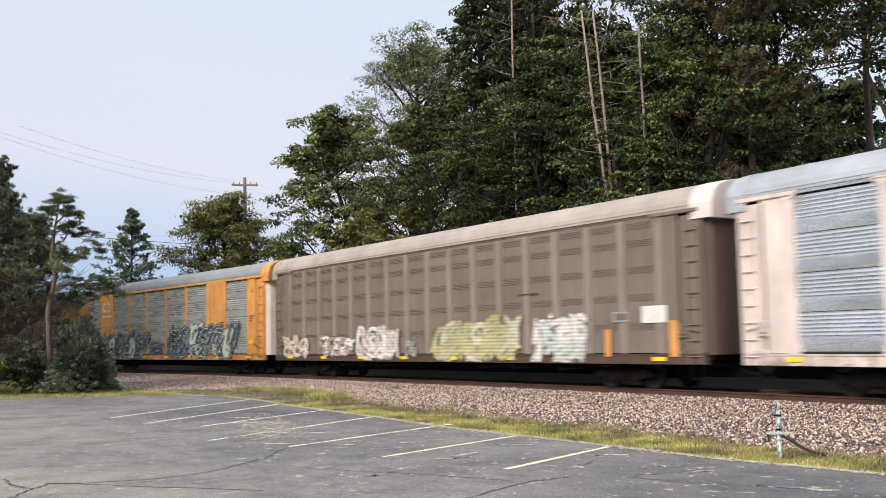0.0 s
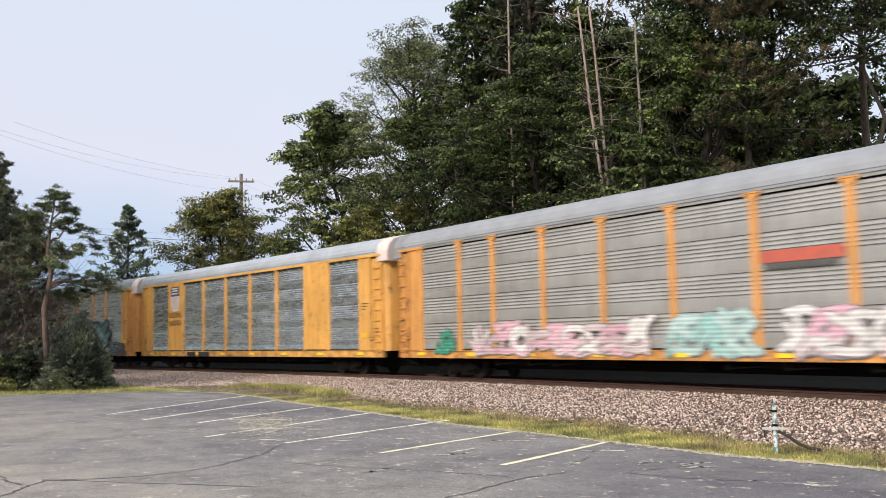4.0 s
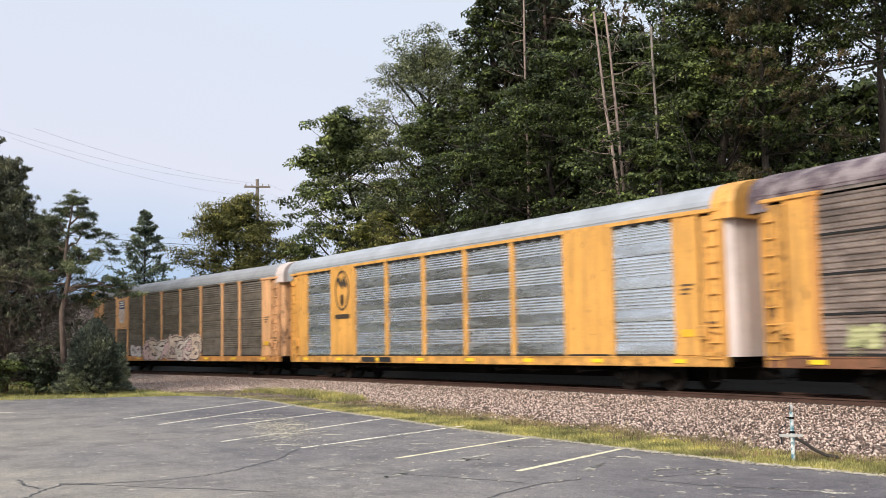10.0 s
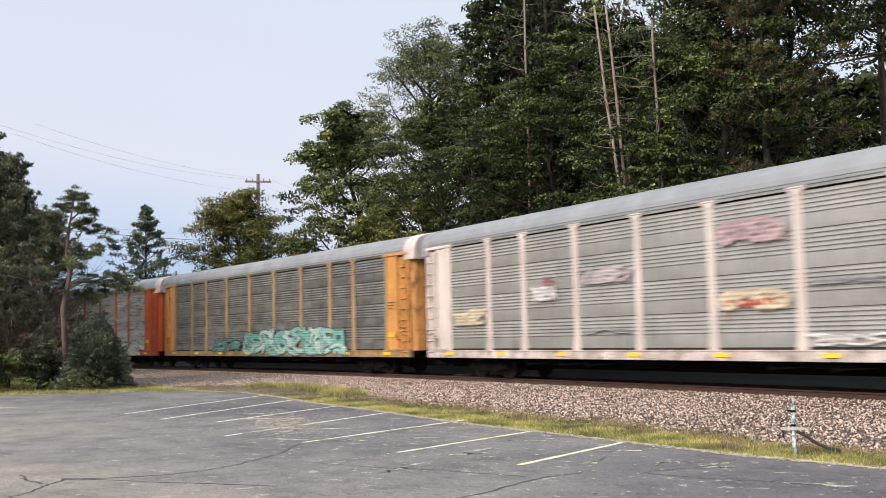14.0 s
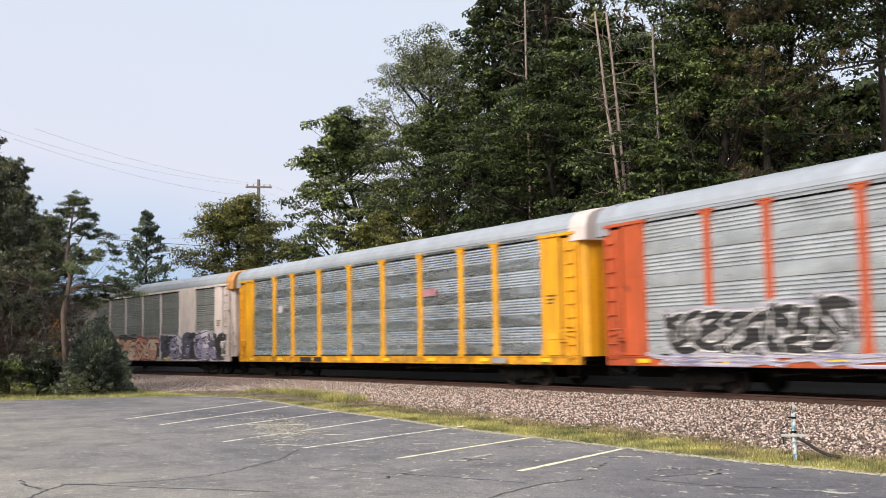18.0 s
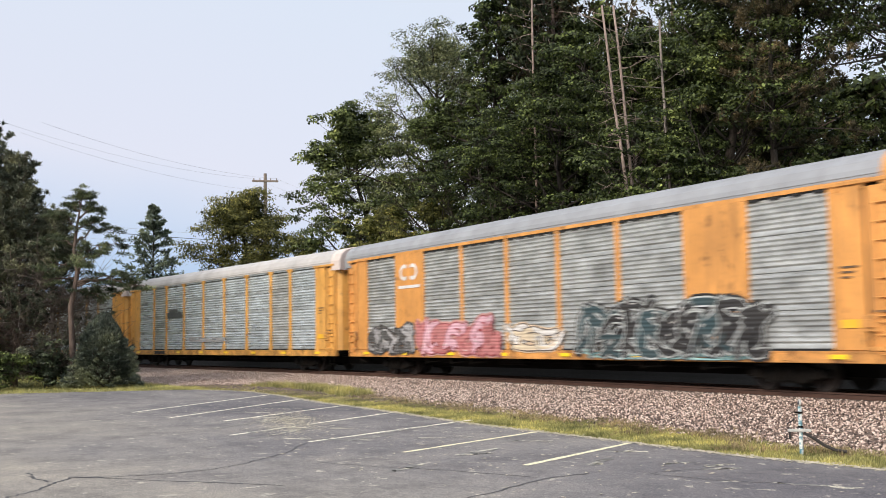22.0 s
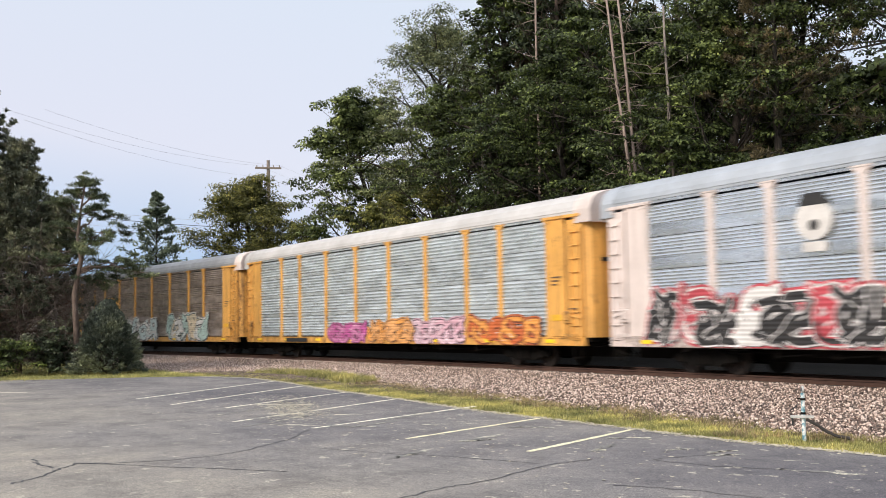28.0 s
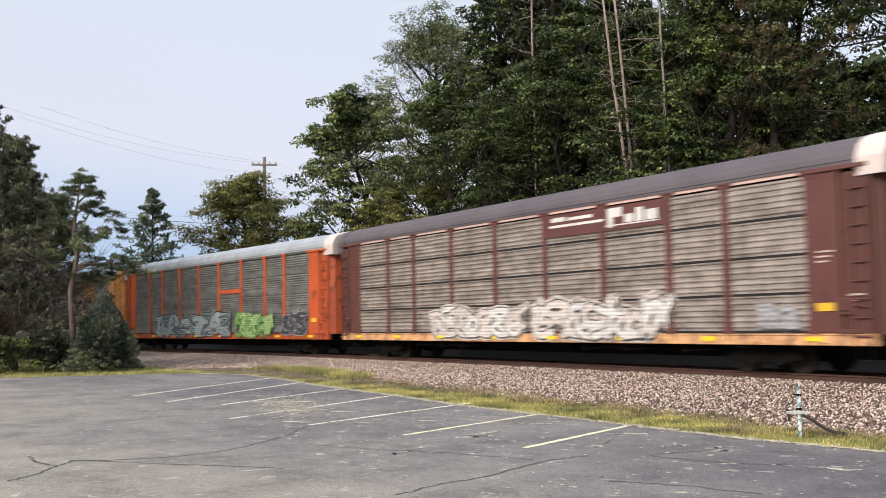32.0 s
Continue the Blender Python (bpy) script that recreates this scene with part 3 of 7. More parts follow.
def header_mesh(material):
    """Guide rail of the end door, over the end of the side."""
    def make():
        bm = bmesh.new()
        box(bm, 11.75, HALF - 0.06, -SIDE - 0.11, -SIDE, EAVE - 0.13, EAVE - 0.03, 0.012)
        for x in (12.0, 12.7, 13.3):
            box(bm, x - 0.03, x + 0.03, -SIDE - 0.10, -SIDE - 0.03, EAVE - 0.26, EAVE - 0.12, 0.008)
        return finish("door_header", bm, MATS[material])
    return shared(("header", material), make)


def recess_mesh():
    """Open pocket into which the end door slides."""
    bm = bmesh.new()
    box(bm, 12.69, 12.82, -SIDE + 0.05, -SIDE + 0.14, FLOOR - 0.02, EAVE - 0.12)
    return finish("door_pocket", bm, MATS["door_rust"])


def corner_post_mesh(material):
    """Corner of the body: two posts with a dirty web between them."""
    def make():
        bm = bmesh.new()
        box(bm, 12.8, 12.98, -SIDE - 0.05, -SIDE + 0.3, FLOOR - 0.02, EAVE - 0.2, 0.015)
        box(bm, 12.98, 13.48, -SIDE - 0.036, -SIDE + 0.28, FLOOR - 0.02, EAVE - 0.2)
        box(bm, 13.48, HALF, -SIDE - 0.05, -SIDE + 0.3, FLOOR - 0.02, EAVE - 0.2, 0.015)
        for z in (FLOOR + 0.6, FLOOR + 1.5, FLOOR + 2.5, FLOOR + 3.3):
            box(bm, 12.97, 13.49, -SIDE - 0.046, -SIDE + 0.02, z, z + 0.05)
        return finish("corner_post", bm, MATS[material])
    return shared(("corner", material), make)


def winch_mesh(material):
    """Grimy winch box and its rods low on the side, by the ladder."""
    def make():
        bm = bmesh.new()
        box(bm, 12.66, 13.0, -SIDE - 0.12, -SIDE, 1.45, 1.85, 0.02)
        box(bm, 12.72, 12.9, -SIDE - 0.17, -SIDE - 0.1, 1.55, 1.75, 0.015)
        rod(bm, (12.83, -SIDE - 0.09, 1.45), (12.83, -SIDE - 0.09, 0.95), 0.022)
        rod(bm, (12.95, -SIDE - 0.09, 1.7), (13.4, -SIDE - 0.09, 1.62), 0.018)
        box(bm, 12.7, 13.2, -SIDE - 0.10, -SIDE, 1.02, 1.12, 0.01)
        return finish("winch_box", bm, MATS[material])
    return shared(("winch", material), make)


def step_mesh():
    """Bent step iron and uncoupling lever under the corner."""
    def make():
        bm = bmesh.new()
        for x in (13.05, 13.43):
            rod(bm, (x, -SIDE - 0.02, 0.78), (x, -SIDE - 0.03, 0.36), 0.016)
        box(bm, 13.03, 13.45, -SIDE - 0.07, -SIDE + 0.02, 0.345, 0.375)
        rod(bm, (13.5, -SIDE, 0.82), (13.62, -1.1, 0.70), 0.018)
        rod(bm, (13.62, -1.1, 0.70), (13.75, -0.3, 0.74), 0.018)
        rod(bm, (13.68, -0.30, 0.60), (14.0, -0.34, 0.36), 0.028)
        box(bm, 13.5, 13.7, -1.42, -0.4, 0.86, 1.0, 0.01)
        return finish("corner_step", bm, BLACK_IRON)
    return shared("corner_step", make)


def end_door_mesh(material):
    """Curved pair of end doors, seen between the wagons."""
    prof = [(13.3, -1.5), (13.6, -1.46), (13.78, -1.3), (13.86, -1.0), (13.88, -0.4), (13.88, -0.02), (13.84, -0.015), (13.84, 0.015), (13.88, 0.02), (13.88, 0.4), (13.86, 1.0), (13.78, 1.3), (13.6, 1.46), (13.3, 1.5)]

    def make():
        verts = [(x, y, FLOOR - 0.05) for x, y in prof] + [(x, y, EAVE - 0.32) for x, y in prof]
        n = len(prof)
        faces = [(i, i + 1, n + i + 1, n + i) for i in range(n - 1)]
        return mesh_from("end_door", verts, faces, MATS[material])
    return shared(("door", material), make)


def ladder_mesh(material):
    def make():
        bm = bmesh.new()
        for x in (13.02, 13.46):
            box(bm, x - 0.02, x + 0.02, -SIDE - 0.085, -SIDE - 0.04, 0.75, 4.5)
        for i in range(9):
            rod(bm, (13.0, -SIDE - 0.085, 0.95 + i * 0.43), (13.48, -SIDE - 0.085, 0.95 + i * 0.43), 0.018)
        return finish("ladder", bm, MATS[material])
    return shared(("ladder", material), make)


def sill_mesh(material):
    def make():
        bm = bmesh.new()
        box(bm, -HALF, HALF, -SIDE - 0.05, -SIDE + 0.12, 0.73, FLOOR - 0.03, 0.012)
        box(bm, -HALF + 0.1, HALF - 0.1, -SIDE - 0.068, -SIDE + 0.02, FLOOR - 0.07, FLOOR - 0.03)
        for i in range(14):
            x = -12.2 + i * 1.877
            box(bm, x - 0.14, x + 0.14, -SIDE - 0.07, -SIDE + 0.02, 0.78, 0.96, 0.01)
        return finish("side_sill", bm, MATS[material])
    return shared(("sill", material), make)


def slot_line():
    """Dark strip that paints the shaded gap along the foot of the panels."""
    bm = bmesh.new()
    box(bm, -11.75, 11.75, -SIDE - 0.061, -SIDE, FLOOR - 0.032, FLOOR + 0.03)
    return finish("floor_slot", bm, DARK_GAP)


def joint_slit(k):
    """Dark strip over the joint of two rows of sheets, painting its slit's shade."""
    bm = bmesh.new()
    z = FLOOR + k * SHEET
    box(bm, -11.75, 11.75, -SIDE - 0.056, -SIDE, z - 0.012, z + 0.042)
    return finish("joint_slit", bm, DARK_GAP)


def vent_line(a, b):
    """Row of dark plates under the eave of a flush bay, painting the vents' shaded openings."""
    def make():
        bm = bmesh.new()
        box(bm, -0.2, 0.2, -SIDE - 0.066, -SIDE, EAVE - 0.18, EAVE - 0.125)
        return finish("vent", bm, DARK_GAP)
    n = max(3, round((b - a) / 0.6))
    return shared("vent", make), [(i + 0.5) * (b - a) / n - (b - a) / 2 for i in range(n)]


def door_slot():
    bm = bmesh.new()
    # dark plate painting the shade of a slot in the door
    box(bm, 13.86, 13.892, -1.0, -0.35, 3.42, 3.55)
    return finish("door_slot", bm, DARK_GAP)


def truck_meshes():
    def frame_mesh():
        bm = bmesh.new()
        pts = [(-1.25, 0.36), (-1.2, 0.56), (-0.75, 0.60), (-0.4, 0.68), (0.4, 0.68), (0.75, 0.60), (1.2, 0.56), (1.25, 0.36), (0.85, 0.36), (0.55, 0.22), (-0.55, 0.22), (-0.85, 0.36)]
        a = [bm.verts.new((x, -1.14, z)) for x, z in pts]
        b = [bm.verts.new((x, -0.98, z)) for x, z in pts]
        bm.faces.new(a)
        bm.faces.new(b[::-1])
        for i in range(len(pts)):
            j = (i + 1) % len(pts)
            bm.faces.new((a[i], b[i], b[j], a[j]))
        for x in (-0.2, -0.05, 0.1, 0.24):     # spring nest
            rod(bm, (x - 0.02, -1.17, 0.28), (x - 0.02, -1.17, 0.6), 0.055, seg=8)
        for x in (-0.89, 0.89):
            box(bm, x - 0.16, x + 0.16, -1.2, -0.96, 0.30, 0.58, 0.03)
        return finish("side_frame", bm, BLACK_IRON)

    def wheel_mesh():
        bm = bmesh.new()
        for y in (-0.76, 0.76):
            m = Matrix.Translation((0, y, 0)) @ Matrix.Rotation(math.pi / 2, 4, "X")
            bmesh.ops.create_cone(bm, cap_ends=True, segments=28, radius1=0.42, radius2=0.42, depth=0.13, matrix=m)
            inner = Matrix.Translation((0, y * 0.93, 0)) @ Matrix.Rotation(math.pi / 2, 4, "X")
            bmesh.ops.create_cone(bm, cap_ends=True, segments=28, radius1=0.445, radius2=0.445, depth=0.03, matrix=inner)
            for k in range(5):
                a = k * 1.2566
                c = (math.cos(a) * 0.24, y + math.copysign(0.068, y), math.sin(a) * 0.24)
                bmesh.ops.create_cone(bm, cap_ends=True, segments=8, radius1=0.05, radius2=0.04, depth=0.02, matrix=Matrix.Translation(c) @ Matrix.Rotation(math.pi / 2, 4, "X"))
        rod(bm, (0, -1.1, 0), (0, 1.1, 0), 0.085, seg=10)
        return finish("wheelset", bm, WHEEL)

    def bolster_mesh():
        bm = bmesh.new()
        box(bm, -0.2, 0.2, -1.0, 1.0, 0.38, 0.66, 0.03)
        return finish("bolster", bm, BLACK_IRON)
    return shared("tf", frame_mesh), shared("tw", wheel_mesh), shared("tb", bolster_mesh)


WHEEL = weathered("worn_wheel_steel", (0.04, 0.032, 0.028), (0.03, 0.022, 0.02), 0.6, 0.55, 0.4, False)


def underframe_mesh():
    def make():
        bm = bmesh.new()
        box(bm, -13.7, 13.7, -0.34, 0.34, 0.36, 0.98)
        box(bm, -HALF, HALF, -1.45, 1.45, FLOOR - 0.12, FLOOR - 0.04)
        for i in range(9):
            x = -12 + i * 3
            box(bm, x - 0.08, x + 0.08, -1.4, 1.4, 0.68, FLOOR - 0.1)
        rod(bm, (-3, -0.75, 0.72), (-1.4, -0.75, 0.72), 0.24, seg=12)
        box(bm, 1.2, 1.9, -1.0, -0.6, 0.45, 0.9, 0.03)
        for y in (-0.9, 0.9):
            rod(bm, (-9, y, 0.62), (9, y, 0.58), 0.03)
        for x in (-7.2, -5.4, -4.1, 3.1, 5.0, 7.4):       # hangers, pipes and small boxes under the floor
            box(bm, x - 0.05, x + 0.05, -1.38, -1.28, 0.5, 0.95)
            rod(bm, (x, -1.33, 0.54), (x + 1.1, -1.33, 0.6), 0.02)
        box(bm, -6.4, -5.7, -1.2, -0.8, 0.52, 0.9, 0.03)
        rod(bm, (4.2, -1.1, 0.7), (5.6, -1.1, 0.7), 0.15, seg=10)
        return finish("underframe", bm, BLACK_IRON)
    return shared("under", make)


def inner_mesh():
    """Decks seen through the slits, the unlit inside put into their near-black colour."""
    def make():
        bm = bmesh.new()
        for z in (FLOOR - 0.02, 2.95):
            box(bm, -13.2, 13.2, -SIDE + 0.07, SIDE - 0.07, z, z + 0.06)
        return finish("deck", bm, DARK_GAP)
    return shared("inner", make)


def coupler_mesh():
    def make():
        bm = bmesh.new()
        box(bm, 13.6, 14.12, -0.09, 0.09, 0.72, 0.92, 0.02)
        box(bm, 14.0, 14.26, -0.16, 0.12, 0.68, 0.97, 0.04)
        rod(bm, (13.6, -0.35, 0.62), (14.25, -0.28, 0.42), 0.03)
        rod(bm, (13.62, -1.3, 0.80), (13.62, 1.3, 0.80), 0.025)
        return finish("coupler", bm, BLACK_IRON)
    return shared("coupler", make)


def reflector_mesh(w, material):
    def make():
        bm = bmesh.new()
        box(bm, -w / 2, w / 2, -SIDE - 0.08, -SIDE - 0.045, 0.83, 0.94)
        return finish("reflector", bm, material)
    return shared(("refl", w, material.name), make)


TURN = Matrix.Rotation(math.pi, 4, "Z")


# ---- marks on the sides ----
_paints = {}


def spray(col, ribbed=False):
    """Sprayed paint; on the ribbed sheets the ribs show through as relief."""
    if (col, ribbed) not in _paints:
        m = weathered("spray_paint", col, (0.10, 0.09, 0.08), 0.3, 0.55, streak=False)
        if ribbed:
            n, l = m.node_tree.nodes, m.node_tree.links
            tc, wave = n.new("ShaderNodeTexCoord"), n.new("ShaderNodeTexWave")
            wave.bands_direction = "Z"
            wave.inputs["Scale"].default_value = 2.66
            l.new(tc.outputs["Object"], wave.inputs["Vector"])
            bump(n, l, n["Principled BSDF"], wave.outputs["Fac"], 0.32, 0.03)
        _paints[col, ribbed] = m
    return _paints[col, ribbed]


FACE = -SIDE - 0.076


def ribbon(verts, faces, pts, w, y, sharp=False):
    """A thick stroke through pts (x, z), with round or pointed ends."""
    base, n = len(verts), len(pts)
    for i, (x, z) in enumerate(pts):
        a, b = pts[max(0, i - 1)], pts[min(n - 1, i + 1)]
        dx, dz = b[0] - a[0], b[1] - a[1]
        d = math.hypot(dx, dz) or 1
        verts += [(x - dz / d * w / 2, y, z + dx / d * w / 2), (x + dz / d * w / 2, y, z - dx / d * w / 2)]
    for i in range(n - 1):
        j = base + 2 * i
        faces.append((j, j + 1, j + 3, j + 2))
    if sharp:
        for (x, z), (px, pz), j in ((pts[0], pts[1], base), (pts[-1], pts[-2], base + 2 * n - 2)):
            d = math.hypot(x - px, z - pz) or 1
            side = 0.28 * w if j == base else -0.28 * w
            verts.append((x + (x - px) / d * w * 0.7 - (z - pz) / d * side, y, max(0.745, z + (z - pz) / d * w * 0.7 + (x - px) / d * side)))
            faces.append((j, j + 1, len(verts) - 1))
        return
    for x, z in (pts[0], pts[-1]):
        c = len(verts)
        verts.extend((x + math.cos(a) * w / 2, y, z + math.sin(a) * w / 2) for a in (k * math.pi / 4 for k in range(8)))
        faces.append(tuple(range(c, c + 8)))


def arc(cx, cz, rx, rz, a0, a1, n=9):
    return [(cx + rx * math.cos(radians(a0 + (a1 - a0) * i / (n - 1))), cz + rz * math.sin(radians(a0 + (a1 - a0) * i / (n - 1)))) for i in range(n)]


def smooth_line(pts, times=2):
    """Corners cut, for a sprayed sweep."""
    for _ in range(times):
        out = [pts[0]]
        for a, b in zip(pts, pts[1:]):
            out += [(a[0] * 0.75 + b[0] * 0.25, a[1] * 0.75 + b[1] * 0.25), (a[0] * 0.25 + b[0] * 0.75, a[1] * 0.25 + b[1] * 0.75)]
        pts = out + [pts[-1]]
    return pts


def wild_sign(rng, x0, x1, z0, z1, slant):
    """Interlocking strokes of one abstract sign: stems, bowls, hooks and spikes, turned about at random."""
    w, h = x1 - x0, z1 - z0
    pool = ([(0.1, 0.0), (0.2, 0.5), (0.05, 1.0)], [(0.0, 0.5), (0.2, 0.92), (0.6, 1.0), (0.95, 0.8), (0.8, 0.5)], [(0.1, 0.6), (0.1, 0.15), (0.55, 0.0), (0.95, 0.2), (1.0, 0.6)],
            [(0.2, 0.6), (0.55, 0.3), (1.1, 0.0)], [(0.9, 0.9), (0.3, 1.0), (0.1, 0.7), (0.55, 0.5), (0.9, 0.28), (0.6, 0.0), (0.0, 0.1)], [(0.0, 0.75), (0.5, 0.6), (1.05, 0.85)],
            [(0.5, 0.8), (0.15, 0.6), (0.25, 0.25), (0.7, 0.2), (0.85, 0.55), (0.5, 0.8)], [(0.0, 0.0), (0.3, 0.6), (0.5, 0.3), (0.75, 1.0)])
    out = []
    for p in rng.sample(pool, 4 if h > 0.9 else 3):
        mx, mz, grow, du = rng.random() < 0.5, rng.random() < 0.5, rng.uniform(0.8, 1.1), rng.uniform(-0.15, 0.15)
        pts = []
        for u, v in p:
            u, v = (1 - u if mx else u) + rng.uniform(-0.07, 0.07), (1 - v if mz else v) + rng.uniform(-0.06, 0.06)
            u, v = 0.5 + (u - 0.5) * grow + du, min(1.05, max(0.0, v))
            pts.append((x0 + w * u + slant * h * v, z0 + h * v))
        out.append(smooth_line(pts, 2 if len(p) > 3 else 1))
    return out


def graffiti(car, x0, x1, z0, z1, fills, outline, n, seed, fat=0.2, halo=None, label=""):
    """Sprayed piece of fat interlocking signs: halo, deep shade, outline, fill, fades and glints."""
    rng = random.Random(seed)
    n = max(2, round(n * 1.4))
    w, hgt = (x1 - x0) / n, z1 - z0
    fat = min(fat, w * 0.27, hgt * 0.155)
    slant = rng.uniform(-0.12, 0.3)
    verts, faces, cols = [], [], []

    def stroke(pts, width, col, up, sharp=False):
        f0 = len(faces)
        ribbon(verts, faces, [(x, max(z, 0.745 + width * 0.5)) for x, z in pts], width, FACE - up, sharp)
        cols.extend([col] * (len(faces) - f0))

    letters = []
    for i in range(n):
        tall = rng.uniform(0.82, 1.05)
        low = z0 + hgt * rng.uniform(0.0, 0.08) + fat * 0.5
        a = x0 + w * (i - 0.4 * (i > 0)) + fat * 0.4
        b = x0 + w * (i + 1 + 0.4 * (i < n - 1)) - fat * 0.4
        letters.append((wild_sign(rng, a, b, low, low + hgt * tall - fat, slant), fills[(i + seed) % len(fills)]))
    step = 0
    if halo:
        for strokes, _ in letters:
            for st in strokes:
                stroke(st, fat * 2.1, halo, step * 0.00003)
                step += 1
    deep = tuple(c * 0.45 for c in outline) if sum(outline) < 1.2 else tuple(c * 0.25 for c in fills[0])
    for i, (strokes, tint) in enumerate(letters):     # each sign lies over the one before, with its own rim
        base = 0.0026 + i * 0.0007
        for j, st in enumerate(strokes):
            stroke([(x + fat * 0.35, z - fat * 0.22) for x, z in st], fat * 1.15, deep, base + j * 0.00003)
        for j, st in enumerate(strokes):
            stroke(st, fat * 1.42, outline, base + 0.00014 + j * 0.00003, True)
        for j, st in enumerate(strokes):
            stroke(st, fat, tint, base + 0.00028 + j * 0.00003, True)
        other = rng.choice(fills)
        for j, st in enumerate(strokes):              # a fade of a second colour, and short glints
            lower = [p for p in st if p[1] < z0 + hgt * 0.45]
            if len(lower) > 1 and rng.random() < 0.7:
                stroke(lower, fat * 0.62, other, base + 0.00042 + j * 0.00003)
            if rng.random() < 0.4 and len(st) > 2:
                k = rng.randrange(len(st) - 1)
                stroke([(x - fat * 0.24, z + fat * 0.2) for x, z in st[k:k + 2]], fat * 0.16, (0.80, 0.79, 0.77), base + 0.00054 + j * 0.00003)
        if rng.random() < 0.5:                        # drips
            x, z = rng.choice(strokes[0])
            if z - z0 < hgt * 0.5:
                stroke([(x, z), (x + 0.01, max(0.76, z - rng.uniform(0.2, 0.5)))], 0.03, outline, base + 0.00001)
    used = list(dict.fromkeys(cols))
    me = mesh_from("graffiti", verts, faces, spray(used[0], True))
    for c in used[1:]:
        me.materials.append(spray(c, True))
    me.polygons.foreach_set("material_index", [used.index(c) for c in cols])
    child("graffiti", me, car, None, label or "sprayed graffiti piece in overlapping strokes")


def plates(car, name, quads, label="", y=None):
    """Flat painted shapes on the side: (x0, x1, z0, z1, colour)."""
    if len(quads) > 1 and name in ("stencil_box", "orange_stripe", "stencil_bar", "small_sign", "red_patch"):
        for i, q in enumerate(quads):
            plates(car, name, [q], label, (y or FACE) - (0.0015 * i if name in ("small_sign", "red_patch") else 0))
        return
    verts, faces, cols = [], [], []
    for i, (a, b, c, d, col) in enumerate(quads):
        yy = (y or FACE) - 0.0015 * i
        k = len(verts)
        verts += [(a, yy, c), (b, yy, c), (b, yy, d), (a, yy, d)]
        faces.append((k, k + 1, k + 2, k + 3))
        cols.append(col)
    used = list(dict.fromkeys(cols))
    me = mesh_from(name, verts, faces, spray(used[0]))
    for c in used[1:]:
        me.materials.append(spray(c))
    me.polygons.foreach_set("material_index", [used.index(c) for c in cols])
    child(name, me, car, None, label)


def shapes(car, name, polys, label="", piece="emblem_bar"):
    """Flat painted outlines, each its own piece: (colour, [(x, z), ...])."""
    for i, (col, pts) in enumerate(polys):
        me = mesh_from(name, [(x, FACE - 0.0015 * i, z) for x, z in pts], [tuple(range(len(pts)))], spray(col))
        child(name if i == 0 else piece, me, car, None, label if i == 0 else "")


WHITE, NAVY, REDC, BLACKC = (0.76, 0.74, 0.72), (0.03, 0.05, 0.17), (0.55, 0.09, 0.09), (0.02, 0.02, 0.022)


def shield(car, x, z, w=1.0, h=1.7, faded=False):
    """Railway shield: blue head with white bars, striped body."""
    red = (0.66, 0.42, 0.40) if not faded else (0.72, 0.66, 0.63)
    body = [(x - w * 0.46, z + h * 0.2), (x - w * 0.5, z - h * 0.2), (x - w * 0.36, z - h * 0.45), (x, z - h * 0.5), (x + w * 0.36, z - h * 0.45), (x + w * 0.5, z - h * 0.2), (x + w * 0.46, z + h * 0.2)]
    head = [(x - w * 0.5, z + h * 0.12), (x + w * 0.5, z + h * 0.12), (x + w * 0.43, z + h * 0.28), (x + w * 0.5, z + h * 0.4), (x + w * 0.4, z + h * 0.5), (x - w * 0.4, z + h * 0.5), (x - w * 0.5, z + h * 0.4), (x - w * 0.43, z + h * 0.28)]
    polys = [(WHITE, body), (NAVY, head)]
    for i in range(4):
        a = x - w * 0.36 + i * w * 0.2
        polys.append((red, [(a, z - h * 0.42), (a + w * 0.1, z - h * 0.42), (a + w * 0.1, z + h * 0.1), (a, z + h * 0.1)]))
    for zz in (0.2, 0.31, 0.4) if not faded else (0.18, 0.26, 0.36):
        polys.append((WHITE, [(x - w * 0.36, z + h * zz), (x + w * 0.36, z + h * zz), (x + w * 0.36, z + h * (zz + 0.055)), (x - w * 0.36, z + h * (zz + 0.055))]))
    shapes(car, "shield_emblem", polys, "faded blue, white and red shield emblem")


def rail_logo(car, x, z, s, col, plate=None):
    """Two rounded linked bands, as plain shapes."""
    verts, faces = [], []
    if plate:
        plates(car, "logo_plate", [(x - 1.3 * s, x + 1.3 * s, z - 0.75 * s, z + 0.75 * s, plate)], y=FACE + 0.002)
    ribbon(verts, faces, arc(x - 0.5 * s, z, 0.42 * s, 0.36 * s, 60, 300, 13), 0.2 * s, FACE - 0.003)
    ribbon(verts, faces, arc(x + 0.42 * s, z, 0.42 * s, 0.36 * s, 120, -120, 13), 0.2 * s, FACE - 0.0035)
    child("linked_band_logo", mesh_from("linked_band_logo", verts, faces, spray(col)), car, None, "plain two-band company mark")


def lettering(car, text, x, z, size, col):
    cu = bpy.data.curves.new("lettering", "FONT")
    cu.body, cu.size, cu.extrude, cu.align_x = text, size, 0.002, "CENTER"
    tmp = bpy.data.objects.new("lettering", cu)
    me = bpy.data.meshes.new_from_object(tmp)
    bpy.data.objects.remove(tmp)
    me.materials.clear()
    me.materials.append(spray(col))
    child("lettering", me, car, Matrix.Translation((x, FACE - 0.004, z)) @ Matrix.Rotation(math.pi / 2, 4, "X"))


